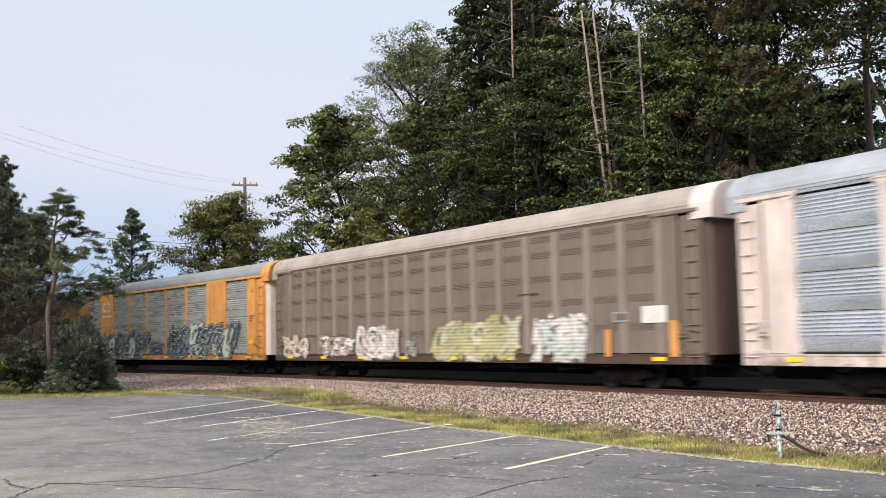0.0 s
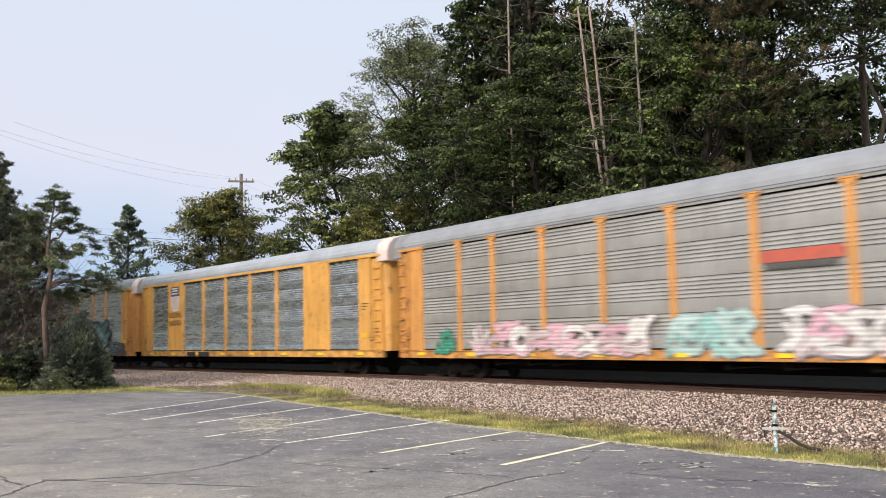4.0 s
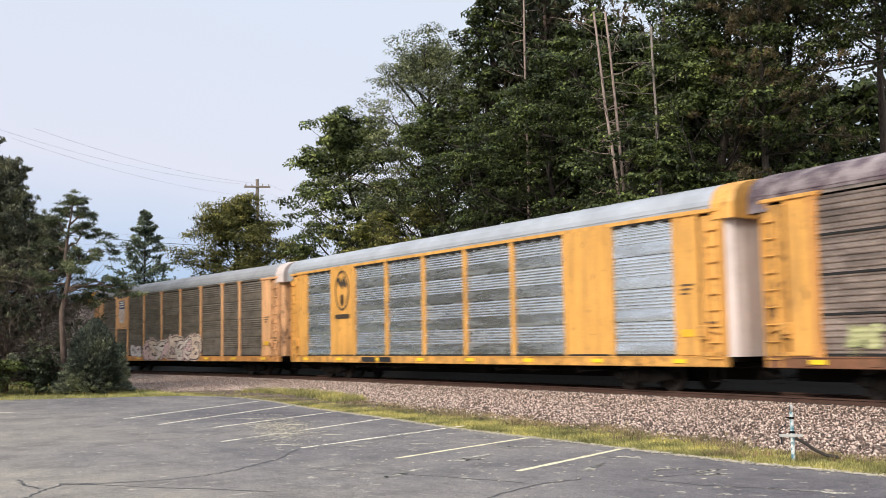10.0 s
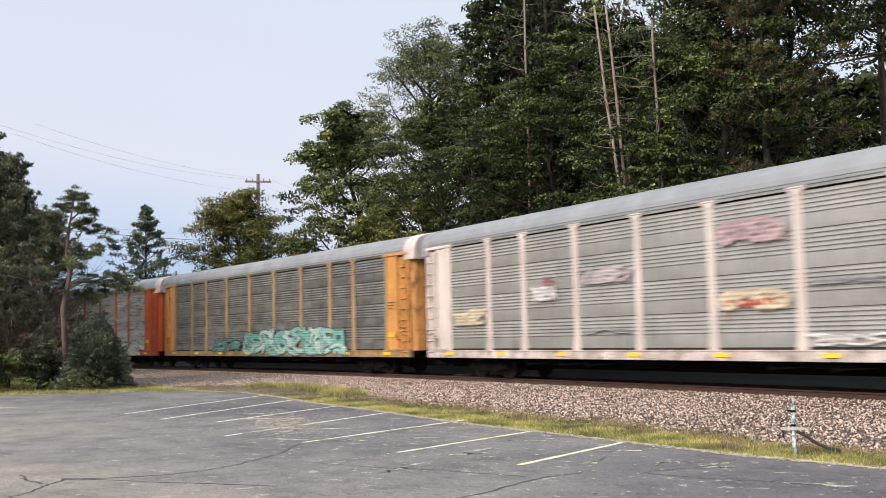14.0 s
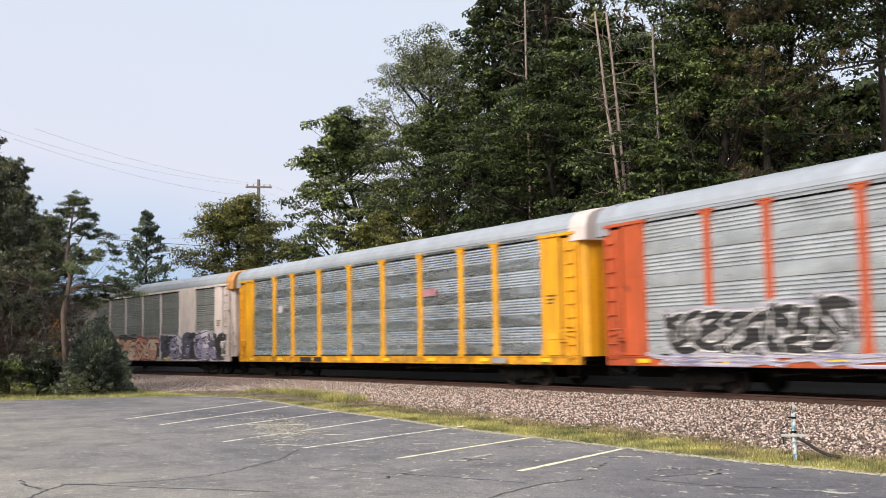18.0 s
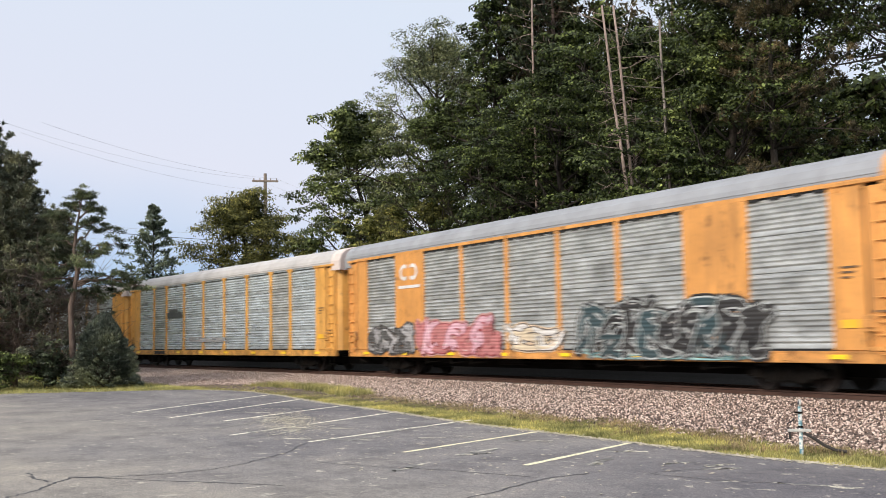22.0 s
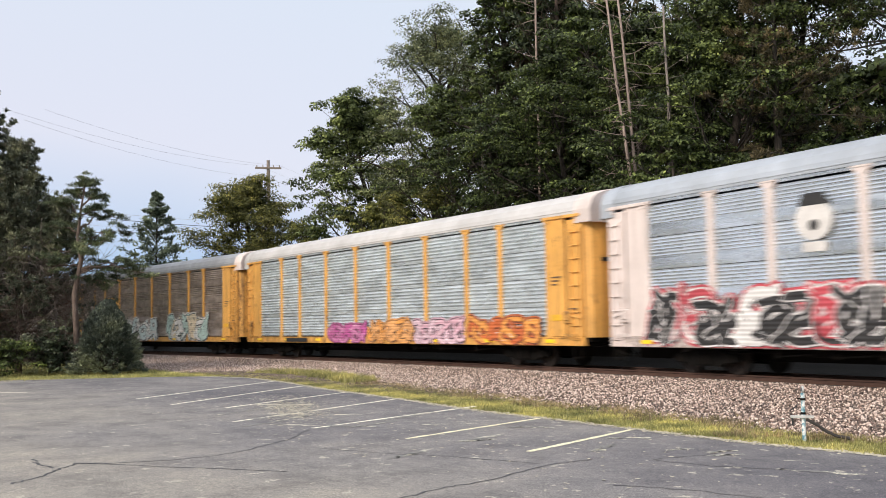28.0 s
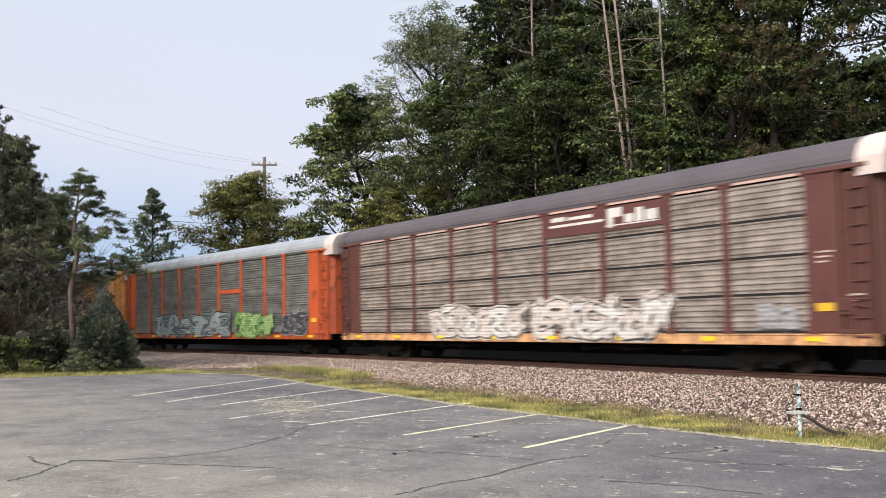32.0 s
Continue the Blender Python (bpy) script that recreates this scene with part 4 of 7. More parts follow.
def data_bars(car, x, z, rows, w, col):
    """Stencilled data too small to read, as bars."""
    rng = random.Random(int(x * 100 + z * 10))
    quads = []
    for i in range(rows):
        d = w * rng.uniform(0.6, 1.0)
        quads.append((x, x + d, z - i * 0.12, z - i * 0.12 + 0.045, col))
    plates(car, "stencil_bar", quads)


def autorack(spec):
    """One wagon, +x ahead, origin on the rail top under its middle."""
    car = new("autorack_wagon")
    kind, trim, sheet = spec["kind"], spec["trim"], spec["sheet"]
    end, hood = spec.get("end", trim), spec.get("hood", "white")
    door = spec.get("door", end)
    style = spec.get("style", 1)
    worn = "door_" if sheet in ("rusty", "taupe", "slate", "drab", "tan", "grey") else ""     # old wagons are grimed at the ends
    tagged(car, spec["label"], "railway wagon", "wagons of the train")
    child("roof", roof_mesh(spec["roof"]), car)
    child("underframe", underframe_mesh(), car)
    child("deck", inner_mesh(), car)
    for m in (Matrix(), TURN):
        near = m == Matrix()
        child("side_sill", sill_mesh("sill_" + spec.get("sill", trim)), car, m)
        eave = spec.get("eave")
        if kind == "flush":
            eave = eave or trim
        bm_key = ("eave", eave or spec["sheet"], kind)

        def eave_mesh():
            bm = bmesh.new()
            box(bm, -12.9, 12.9, -SIDE - (0.062 if kind == "flush" else 0.03), -SIDE + 0.05, EAVE - 0.11, EAVE - 0.002)
            return finish("top_rail", bm, MATS[eave or spec["sheet"]])
        child("top_rail", shared(bm_key, eave_mesh), car, m)
        for flip in (1, -1):
            mm = m if flip == 1 else m @ Matrix.Diagonal((-1, 1, 1, 1))
            child("end_section", end_section_mesh(end), car, mm)
            child("door_header", header_mesh(end), car, mm)
            child("door_pocket", shared("pocket", recess_mesh), car, mm)
            child("corner_post", corner_post_mesh(worn + end), car, mm, "grime-streaked corner post" if worn else "")
            child("corner_step", step_mesh(), car, mm)
            child("winch_box", winch_mesh("door_" + end), car, mm)
            child("ladder", ladder_mesh(end), car, mm)
        if kind != "closed":
            child("floor_slot", shared("floor_slot", slot_line), car, m)
            for k in (1, 2, 3) if style == 2 and near else ():
                child("joint_slit", shared(("slit", k), lambda: joint_slit(k)), car, m)
        if kind == "closed":
            xs = [-12.0 + i * 1.5 for i in range(17)]
            for a, b in zip(xs, xs[1:]):
                board, slat = slot_panel_mesh(b - a, sheet)
                child("panel", board, car, m @ pose((a + b) / 2, 0, 0))
                if near:
                    for z in (1.72, 2.55, 3.35, 4.12, 4.62):
                        for i in range(4):
                            child("louvre", slat, car, m @ pose((a + b) / 2, 0, z + i * 0.055))
            for x in xs:
                child("post", post_mesh(trim, 0.26, False), car, m @ pose(x, 0, 0))
        else:
            for i, (a, b) in enumerate(zip(BAYS, BAYS[1:])):
                at = m @ pose((a + b) / 2, 0, 0)
                if kind == "flush" and i in (1, 7):
                    child("solid_panel", solid_panel_mesh(b - a, trim), car, at)
                else:
                    if kind == "flush" and near:
                        vent, xs = vent_line(a, b)
                        for x in xs:
                            child("vent", vent, car, at @ pose(x, 0, 0))
                    if near:
                        for k in range(4):
                            child("panel", panel_mesh(b - a, spec.get("odd", {}).get(i, sheet), style, 1), car, at @ pose(0, 0, k * SHEET))
                    else:
                        child("panel", panel_mesh(b - a, sheet, style, 4), car, at)
            for x in BAYS:
                child("post", post_mesh(spec.get("post", trim), 0.24 if kind == "post" else 0.2, kind == "post"), car, m @ pose(x, 0, 0))
        if near:
            for i in range(8):
                x = -11.9 + i * 3.4
                child("reflector", reflector_mesh(0.5, REFLECT), car, m @ pose(x, 0, 0))
    for flip in (1, -1):
        mm = Matrix() if flip == 1 else TURN
        child("end_hood", hood_mesh(hood if flip == 1 else spec.get("tail", spec["roof"])), car, mm)
        child("end_door", end_door_mesh(worn + door), car, mm)
        child("coupler", coupler_mesh(), car, mm)
        if spec.get("slot"):
            child("door_slot", shared("door_slot", door_slot), car, mm)
    side_frame, wheelset, bolster = truck_meshes()
    spec["wheels"] = []
    for x in (-10.0, 10.0):
        truck = child("truck", bolster, car, pose(x, 0, 0), "black cast steel truck")
        child("side_frame", side_frame, truck)
        child("side_frame", side_frame, truck, TURN)
        for wx in (-0.89, 0.89):
            spec["wheels"].append((child("wheelset", wheelset, truck, pose(wx, 0, 0.42)), wx))
    spec["car"] = car
    return car


WAGONS = [
    dict(kind="post", trim="white", sheet="galv", roof="roof_silver", hood="white", label="autorack wagon with white posts and bright ribbed galvanised sides"),
    dict(kind="closed", trim="umber", sheet="brown", roof="roof_beige", end="brown", door="soot", sill="soot", hood="white", label="brown closed autorack wagon with louvres, beige roof and graffiti"),
    dict(kind="flush", trim="orange", sheet="zinc", roof="roof_grey", hood="orange", door="white", label="orange autorack wagon with grey ribbed panels and dark graffiti"),
    dict(kind="post", trim="orange", sheet="drab", roof="roof_grey", hood="white", label="autorack wagon with orange posts, grey sides and pale graffiti"),
    dict(kind="flush", trim="yellow", sheet="galv", roof="roof_silver", hood="white", label="yellow autorack wagon with bright galvanised panels and a shield"),
    dict(kind="post", trim="orange", sheet="zinc", roof="roof_grey", hood="white", label="autorack wagon with orange posts and one long teal graffiti"),
    dict(kind="post", trim="orange", sheet="rusty", roof="roof_peel", hood="white", style=2, sill="rust", end="yellow", slot=True, label="autorack wagon with brown grimed sides and peeling purple roof"),
    dict(kind="flush", trim="yellow", sheet="galv", roof="roof_silver", hood="yellow", door="white", label="yellow autorack wagon with galvanised panels and dark oval emblem"),
    dict(kind="post", trim="pale", sheet="taupe", roof="roof_grey", hood="white", sill="orange", label="autorack wagon with faded orange posts, grimy sides and shield"),
    dict(kind="post", trim="white", sheet="drab", roof="roof_grey", hood="bright", label="autorack wagon with white posts, dull sides and yellow end hood"),
    dict(kind="post", trim="orange", sheet="slate", post="olive", sill="olive", roof="roof_grey", hood="white", slot=True, label="autorack wagon with orange posts and teal graffiti along the bottom"),
    dict(kind="post", trim="red", sheet="zinc", roof="roof_silver", hood="white", label="autorack wagon with orange-red posts and ends, black and teal graffiti"),
    dict(kind="post", trim="bright", sheet="galv", roof="roof_silver", hood="white", label="autorack wagon with bright yellow posts and clean galvanised sides"),
    dict(kind="flush", trim="white", sheet="grey", roof="roof_silver", hood="orange", label="white autorack wagon with grey panels and purple and red graffiti"),
    dict(kind="flush", trim="orange", sheet="pale_grey", roof="roof_grey", hood="orange", slot=True, label="orange autorack wagon with grey panels and many-coloured graffiti"),
    dict(kind="post", trim="yellow", sheet="silver", roof="roof_white", hood="white", odd={1: "pale_grey", 7: "pale_grey"}, slot=True, label="autorack wagon with orange posts, patchy silver sides, white roof"),
    dict(kind="post", trim="yellow", sheet="silver", roof="roof_white", hood="white", style=2, slot=True, label="autorack wagon with orange posts, silver sides and white roof"),
    dict(kind="post", trim="white", sheet="galv", roof="roof_silver", hood="bright", label="autorack wagon with white posts and red, black and white graffiti"),
    dict(kind="post", trim="yellow", sheet="silver", roof="roof_white", hood="white", slot=True, label="autorack wagon with orange posts and pink and orange graffiti row"),
    dict(kind="post", trim="yellow", sheet="rusty", roof="roof_grey", hood="white", label="autorack wagon with yellow posts, brown sides and white graffiti"),
    dict(kind="post", trim="maroon", sheet="tan", roof="roof_dark", hood="white", style=2, eave="pink", sill="pale", label="maroon autorack wagon with tan ribbed sides and dark roof"),
    dict(kind="post", trim="red", sheet="slate", roof="roof_silver", hood="white", label="autorack wagon with orange-red posts, grey sides and green graffiti"),
    dict(kind="flush", trim="orange", sheet="zinc", roof="roof_grey", hood="orange", label="orange autorack wagon with grey ribbed panels"),
    dict(kind="post", trim="yellow", sheet="zinc", roof="roof_grey", hood="white", label="autorack wagon with orange posts and grey sides"),
]

TEAL, PALE_TEAL, DEEP, GREEN = (0.10, 0.20, 0.21), (0.30, 0.52, 0.49), (0.035, 0.07, 0.11), (0.22, 0.42, 0.12)
LIME, PINK, MAG, ORG = (0.46, 0.46, 0.24), (0.70, 0.42, 0.50), (0.48, 0.10, 0.30), (0.80, 0.34, 0.08)
CREAM, LILAC, RED2, GREYC = (0.74, 0.62, 0.45), (0.46, 0.42, 0.55), (0.55, 0.08, 0.05), (0.36, 0.36, 0.37)


def decorate():
    c = [w["car"] for w in WAGONS]
    g = graffiti
    # brown closed wagon
    g(c[1], -12.7, -10.0, 0.82, 1.85, [(0.66, 0.60, 0.56), CREAM], (0.20, 0.16, 0.14), 3, 11)
    g(c[1], -9.0, -5.8, 0.9, 1.9, [(0.36, 0.30, 0.26), WHITE], (0.12, 0.09, 0.08), 4, 12, 0.14)
    g(c[1], -5.5, -2.0, 0.75, 2.2, [(0.66, 0.60, 0.56), WHITE], (0.20, 0.16, 0.14), 4, 13)
    g(c[1], -1.5, -0.8, 0.85, 1.6, [GREYC], (0.15, 0.13, 0.12), 1, 14, 0.14)
    g(c[1], 0.2, 5.5, 0.7, 2.2, [LIME, (0.60, 0.58, 0.46), LIME], (0.34, 0.31, 0.20), 6, 15)
    g(c[1], 6.3, 9.0, 0.7, 2.3, [(0.68, 0.64, 0.61), WHITE, (0.50, 0.58, 0.55)], (0.22, 0.19, 0.17), 3, 16)
    plates(c[1], "white_panel", [(11.3, 12.25, 1.9, 2.38, WHITE)])
    plates(c[1], "small_sign", [(10.1, 10.75, 1.95, 2.25, GREYC), (10.18, 10.67, 2.0, 2.2, (0.16, 0.13, 0.11))])
    plates(c[1], "orange_stripe", [(9.75, 9.98, 0.95, 1.75, PAINT["orange"]), (12.35, 12.65, 0.95, 1.95, PAINT["orange"])], y=FACE - 0.01)
    data_bars(c[1], 5.6, 2.95, 1, 1.6, (0.05, 0.045, 0.04))
    # orange wagons with a two-band mark
    for k, x in ((2, -8.15), (14, -8.15)):
        rail_logo(c[k], x, 4.15, 0.72, WHITE)
        plates(c[k], "logo_line", [(x - 0.85, x + 0.85, 3.5, 3.62, WHITE)])
    g(c[2], -10.2, -1.3, 0.78, 2.35, [DEEP, BLACKC, DEEP, DEEP, (0.58, 0.64, 0.54)], (0.56, 0.62, 0.54), 9, 20, 0.30, (0.03, 0.045, 0.07))
    g(c[2], -1.0, 1.2, 1.0, 1.9, [DEEP], GREYC, 2, 22, 0.16)
    g(c[2], 1.7, 10.4, 0.78, 2.6, [DEEP, (0.58, 0.64, 0.54), DEEP, BLACKC, DEEP, DEEP], (0.56, 0.62, 0.54), 9, 26, 0.32, (0.03, 0.045, 0.07))
    g(c[3], -10.8, -9.4, 0.85, 1.7, [(0.05, 0.30, 0.20)], (0.03, 0.14, 0.10), 2, 30, 0.14)
    g(c[3], -8.5, 0.6, 0.8, 1.95, [PINK, WHITE, (0.60, 0.50, 0.50)], (0.36, 0.28, 0.28), 7, 31, 0.2)
    g(c[3], 0.8, 4.4, 0.8, 2.0, [PALE_TEAL, (0.46, 0.62, 0.60)], (0.3, 0.4, 0.4), 3, 32)
    g(c[3], 5.0, 11.6, 0.75, 2.05, [WHITE, PINK, WHITE], (0.30, 0.28, 0.30), 5, 33)
    plates(c[3], "red_patch", [(4.5, 6.9, 3.15, 3.45, (0.55, 0.12, 0.08)), (4.6, 6.7, 3.0, 3.14, (0.10, 0.10, 0.10))])
    # yellow wagon with shield and slogan
    shield(c[4], -8.2, 4.0, 1.3, 1.45)
    lettering(c[4], "BUILDING", -8.15, 2.95, 0.42, (0.16, 0.09, 0.04))
    lettering(c[4], "AMERICA", -8.15, 2.5, 0.42, (0.16, 0.09, 0.04))
    plates(c[4], "stencil_box", [(-6.4, -5.2, 0.76, 0.98, BLACKC), (-4.9, -3.4, 0.76, 0.98, BLACKC)], y=FACE - 0.014)
    # long teal piece
    g(c[5], -12.6, 4.0, 0.72, 2.65, [(0.12, 0.23, 0.25), (0.15, 0.28, 0.29), (0.09, 0.18, 0.20)], (0.035, 0.03, 0.035), 13, 51, 0.46, (0.035, 0.03, 0.035), "long teal graffiti piece with black outlines")
    g(c[5], 4.0, 9.6, 0.8, 2.9, [(0.12, 0.23, 0.25), (0.15, 0.28, 0.29), (0.40, 0.20, 0.10)], (0.035, 0.03, 0.035), 3, 52, 0.5, (0.06, 0.10, 0.11))
    g(c[5], 9.2, 12.6, 0.72, 1.6, [TEAL, (0.12, 0.10, 0.10)], BLACKC, 2, 53, 0.3)
    for x, z in ((-6.0, 2.75), (2.7, 2.95)):
        plates(c[5], "pink_mark", [(x - 0.45, x + 0.45, z, z + 0.7, (0.66, 0.27, 0.28)), (x - 0.3, x + 0.3, z + 0.25, z + 0.33, WHITE), (x - 0.3, x + 0.3, z + 0.45, z + 0.53, WHITE)])
    # brown wagon with shield plate
    for k in (6, 8):
        col = PAINT["orange"] if k == 6 else PAINT["pale"]
        plates(c[k], "shield_plate", [(-9.1, -7.2, 2.8, 4.86, col)], y=FACE + 0.004)
        shield(c[k], -8.1, 3.95, 1.1, 1.5, k == 6)
    g(c[6], -4.2, -2.0, 0.95, 1.75, [TEAL, (0.13, 0.2, 0.2)], BLACKC, 3, 61, 0.3)
    g(c[6], 1.5, 6.9, 0.8, 1.75, [WHITE, PINK, (0.7, 0.6, 0.55)], (0.5, 0.4, 0.38), 6, 62, 0.2, (0.6, 0.5, 0.47))
    g(c[6], -11.1, -10.1, 1.2, 1.75, [LIME], (0.45, 0.48, 0.22), 2, 63, 0.2)
    # oval emblem
    verts, faces = [], []
    ribbon(verts, faces, arc(-8.15, 3.9, 0.62, 0.85, 0, 360, 25), 0.09, FACE - 0.001)
    ribbon(verts, faces, [(-8.75, 2.75), (-7.55, 2.75)], 0.2, FACE - 0.0015)
    ribbon(verts, faces, [(-8.45, 4.35), (-8.15, 4.1), (-7.95, 4.45), (-7.85, 4.15)], 0.3, FACE - 0.002)
    ribbon(verts, faces, [(-8.15, 3.35), (-8.15, 3.6)], 0.3, FACE - 0.003)
    child("oval_emblem", mesh_from("oval_emblem", verts, faces, spray((0.06, 0.045, 0.03))), c[7], None, "dark oval emblem with a scroll below")
    plates(c[7], "stencil_box", [(-6.4, -5.2, 0.78, 0.97, BLACKC), (-4.9, -3.9, 0.78, 0.97, BLACKC)], y=FACE - 0.014)
    # faded orange posts, pink piece
    g(c[8], -11.8, -7.4, 0.75, 1.95, [BLACKC, (0.04, 0.06, 0.045), BLACKC], (0.24, 0.46, 0.24), 3, 81, 0.34, (0.07, 0.14, 0.08))
    g(c[8], -6.4, -4.6, 0.95, 1.8, [WHITE], PINK, 2, 82, 0.24)
    g(c[8], -4.2, 4.4, 0.72, 2.1, [(0.80, 0.64, 0.52), (0.80, 0.70, 0.62), (0.78, 0.56, 0.54)], (0.10, 0.06, 0.055), 6, 83, 0.44, (0.80, 0.62, 0.54))
    # white posts with paint patches
    for x0, x1, z0, z1, col in ((-11.6, -9.4, 1.9, 2.5, CREAM), (-6.6, -5.2, 2.6, 3.1, WHITE), (-4.0, -1.7, 3.0, 3.5, (0.55, 0.48, 0.50)), (-6.0, -5.4, 2.85, 3.4, (0.42, 0.20, 0.22)), (1.7, 4.0, 3.7, 4.4, (0.55, 0.40, 0.42)), (1.7, 4.1, 2.0, 2.6, CREAM), (2.0, 3.6, 2.1, 2.35, RED2), (4.6, 6.6, 2.55, 2.7, GREYC), (9.5, 11.6, 4.1, 4.6, (0.60, 0.54, 0.42)), (4.5, 6.9, 1.1, 1.4, WHITE), (-3.9, -1.8, 1.5, 1.7, GREYC)):
        g(c[9], x0, x1, z0, z1, [col, col, (col[0] * 0.8, col[1] * 0.8, col[2] * 0.8)], (col[0] * 0.6, col[1] * 0.6, col[2] * 0.6), 3, int(abs(x0) * 17), 0.2)
    g(c[10], -6.2, -2.6, 0.8, 1.7, [(0.10, 0.28, 0.24), TEAL], BLACKC, 3, 101, 0.24)
    g(c[10], -2.0, 8.6, 0.75, 2.0, [PALE_TEAL, (0.18, 0.42, 0.38), (0.45, 0.60, 0.56)], (0.06, 0.14, 0.13), 8, 102, 0.26)
    g(c[11], -11.2, -4.8, 1.0, 2.3, [BLACKC], WHITE, 6, 111, 0.46, (0.45, 0.42, 0.52))
    g(c[11], -11.6, -2.6, 0.72, 1.1, [LILAC, (0.30, 0.28, 0.42)], WHITE, 6, 112, 0.16)
    g(c[11], -2.4, 6.8, 0.72, 2.15, [PALE_TEAL, (0.24, 0.46, 0.47), (0.42, 0.62, 0.60)], (0.10, 0.10, 0.10), 7, 113, 0.3, (0.50, 0.52, 0.42))
    g(c[11], 7.0, 11.0, 0.72, 1.4, [CREAM, PALE_TEAL], WHITE, 4, 114, 0.2)
    plates(c[11], "crossbar", [(1.5, 4.25, 3.18, 3.42, PAINT["red"])])
    plates(c[12], "small_sign", [(-8.6, -8.1, 3.15, 3.5, (0.60, 0.55, 0.58)), (4.6, 5.5, 3.3, 3.6, (0.45, 0.22, 0.26))])
    plates(c[12], "stencil_box", [(-6.2, -5.0, 0.78, 0.97, BLACKC), (-4.8, -4.0, 0.78, 0.97, BLACKC), (9.0, 9.8, 0.78, 0.97, GREYC)], y=FACE - 0.014)
    g(c[13], -12.6, -5.6, 0.75, 2.1, [(0.17, 0.15, 0.25), (0.30, 0.27, 0.40), (0.12, 0.11, 0.17)], (0.68, 0.64, 0.68), 7, 131, 0.36, (0.08, 0.07, 0.11))
    g(c[13], -4.9, 3.8, 0.72, 2.15, [(0.74, 0.46, 0.30), (0.78, 0.60, 0.46), (0.66, 0.34, 0.24)], (0.13, 0.03, 0.03), 6, 132, 0.36, (0.46, 0.12, 0.14))
    g(c[13], -2.6, 0.6, 2.0, 2.45, [BLACKC], GREYC, 3, 133, 0.12)
    g(c[13], 4.4, 13.0, 0.75, 2.35, [(0.30, 0.27, 0.40), (0.62, 0.58, 0.66), (0.10, 0.09, 0.14), BLACKC], (0.05, 0.04, 0.06), 7, 134, 0.36, (0.60, 0.55, 0.62))
    g(c[14], -11.6, -7.9, 0.85, 2.05, [GREYC, (0.10, 0.10, 0.10)], BLACKC, 4, 141, 0.2, (0.10, 0.09, 0.085))
    g(c[14], -7.7, -1.9, 0.8, 2.1, [(0.52, 0.20, 0.20), PINK], (0.30, 0.06, 0.07), 5, 142, 0.26, (0.60, 0.32, 0.30))
    g(c[14], -1.6, 1.4, 0.95, 1.9, [CREAM, WHITE], (0.10, 0.08, 0.07), 2, 143, 0.3, (0.72, 0.56, 0.40))
    g(c[14], 2.2, 9.9, 0.75, 2.35, [BLACKC, (0.03, 0.06, 0.07), BLACKC], (0.46, 0.49, 0.49), 7, 144, 0.32, BLACKC)
    g(c[14], 2.4, 9.6, 0.75, 1.05, [TEAL, PALE_TEAL], (0.05, 0.10, 0.10), 5, 145, 0.14)
    for k in (15, 16):
        plates(c[k], "dark_patch", [(-6.9, -4.6, 2.95, 3.3, (0.07, 0.08, 0.08)), (-6.6, -5.2, 3.3, 3.5, (0.10, 0.11, 0.11))])
        plates(c[k], "stencil_box", [(-9.0, -7.2, 0.78, 0.96, BLACKC)], y=FACE - 0.014)
    g(c[15], -3.8, 2.0, 1.45, 1.75, [GREYC], (0.52, 0.52, 0.52), 4, 151, 0.08)
    g(c[17], -11.9, -3.6, 0.75, 2.25, [BLACKC, BLACKC, WHITE, BLACKC, BLACKC, (0.50, 0.07, 0.09)], (0.74, 0.71, 0.70), 8, 171, 0.46, (0.50, 0.07, 0.09))
    g(c[17], -2.6, 5.6, 0.75, 2.0, [GREEN, LIME, (0.28, 0.46, 0.30)], (0.40, 0.52, 0.42), 6, 172, 0.3)
    g(c[17], 6.0, 8.4, 0.78, 1.5, [BLACKC, TEAL], GREYC, 2, 173, 0.26)
    g(c[17], 8.6, 11.9, 0.78, 1.9, [CREAM, (0.60, 0.44, 0.26)], (0.20, 0.13, 0.08), 3, 174, 0.3)
    shapes(c[17], "round_emblem", [((0.72, 0.69, 0.66), arc(-5.7, 3.85, 0.55, 0.5, 0, 345, 16)), (BLACKC, [(-6.15, 4.2), (-5.25, 4.2), (-5.4, 4.5), (-6.0, 4.5)]), (BLACKC, arc(-5.7, 3.72, 0.16, 0.14, 0, 320, 9)), ((0.72, 0.69, 0.66), [(-6.05, 3.08), (-5.35, 3.08), (-5.35, 3.32), (-6.05, 3.32)])], "round black and white painted emblem")
    g(c[18], -4.2, -0.5, 0.72, 1.68, [MAG, (0.55, 0.20, 0.38)], (0.16, 0.04, 0.10), 4, 181, 0.3, (0.40, 0.12, 0.26))
    g(c[18], -0.3, 3.3, 0.72, 1.72, [ORG, (0.72, 0.36, 0.14)], (0.14, 0.07, 0.03), 4, 182, 0.3, (0.60, 0.28, 0.10))
    g(c[18], 3.5, 7.0, 0.72, 1.75, [PINK, (0.78, 0.56, 0.64)], (0.10, 0.06, 0.08), 4, 183, 0.3, (0.60, 0.38, 0.46))
    g(c[18], 7.3, 11.4, 0.72, 1.75, [(0.60, 0.14, 0.04), ORG], (0.16, 0.04, 0.02), 4, 184, 0.3, (0.52, 0.14, 0.05))
    plates(c[18], "stencil_box", [(-8.6, -6.2, 0.78, 0.96, BLACKC)], y=FACE - 0.014)
    rail_logo(c[19], -5.7, 3.25, 0.62, (0.10, 0.07, 0.03), PAINT["yellow"])
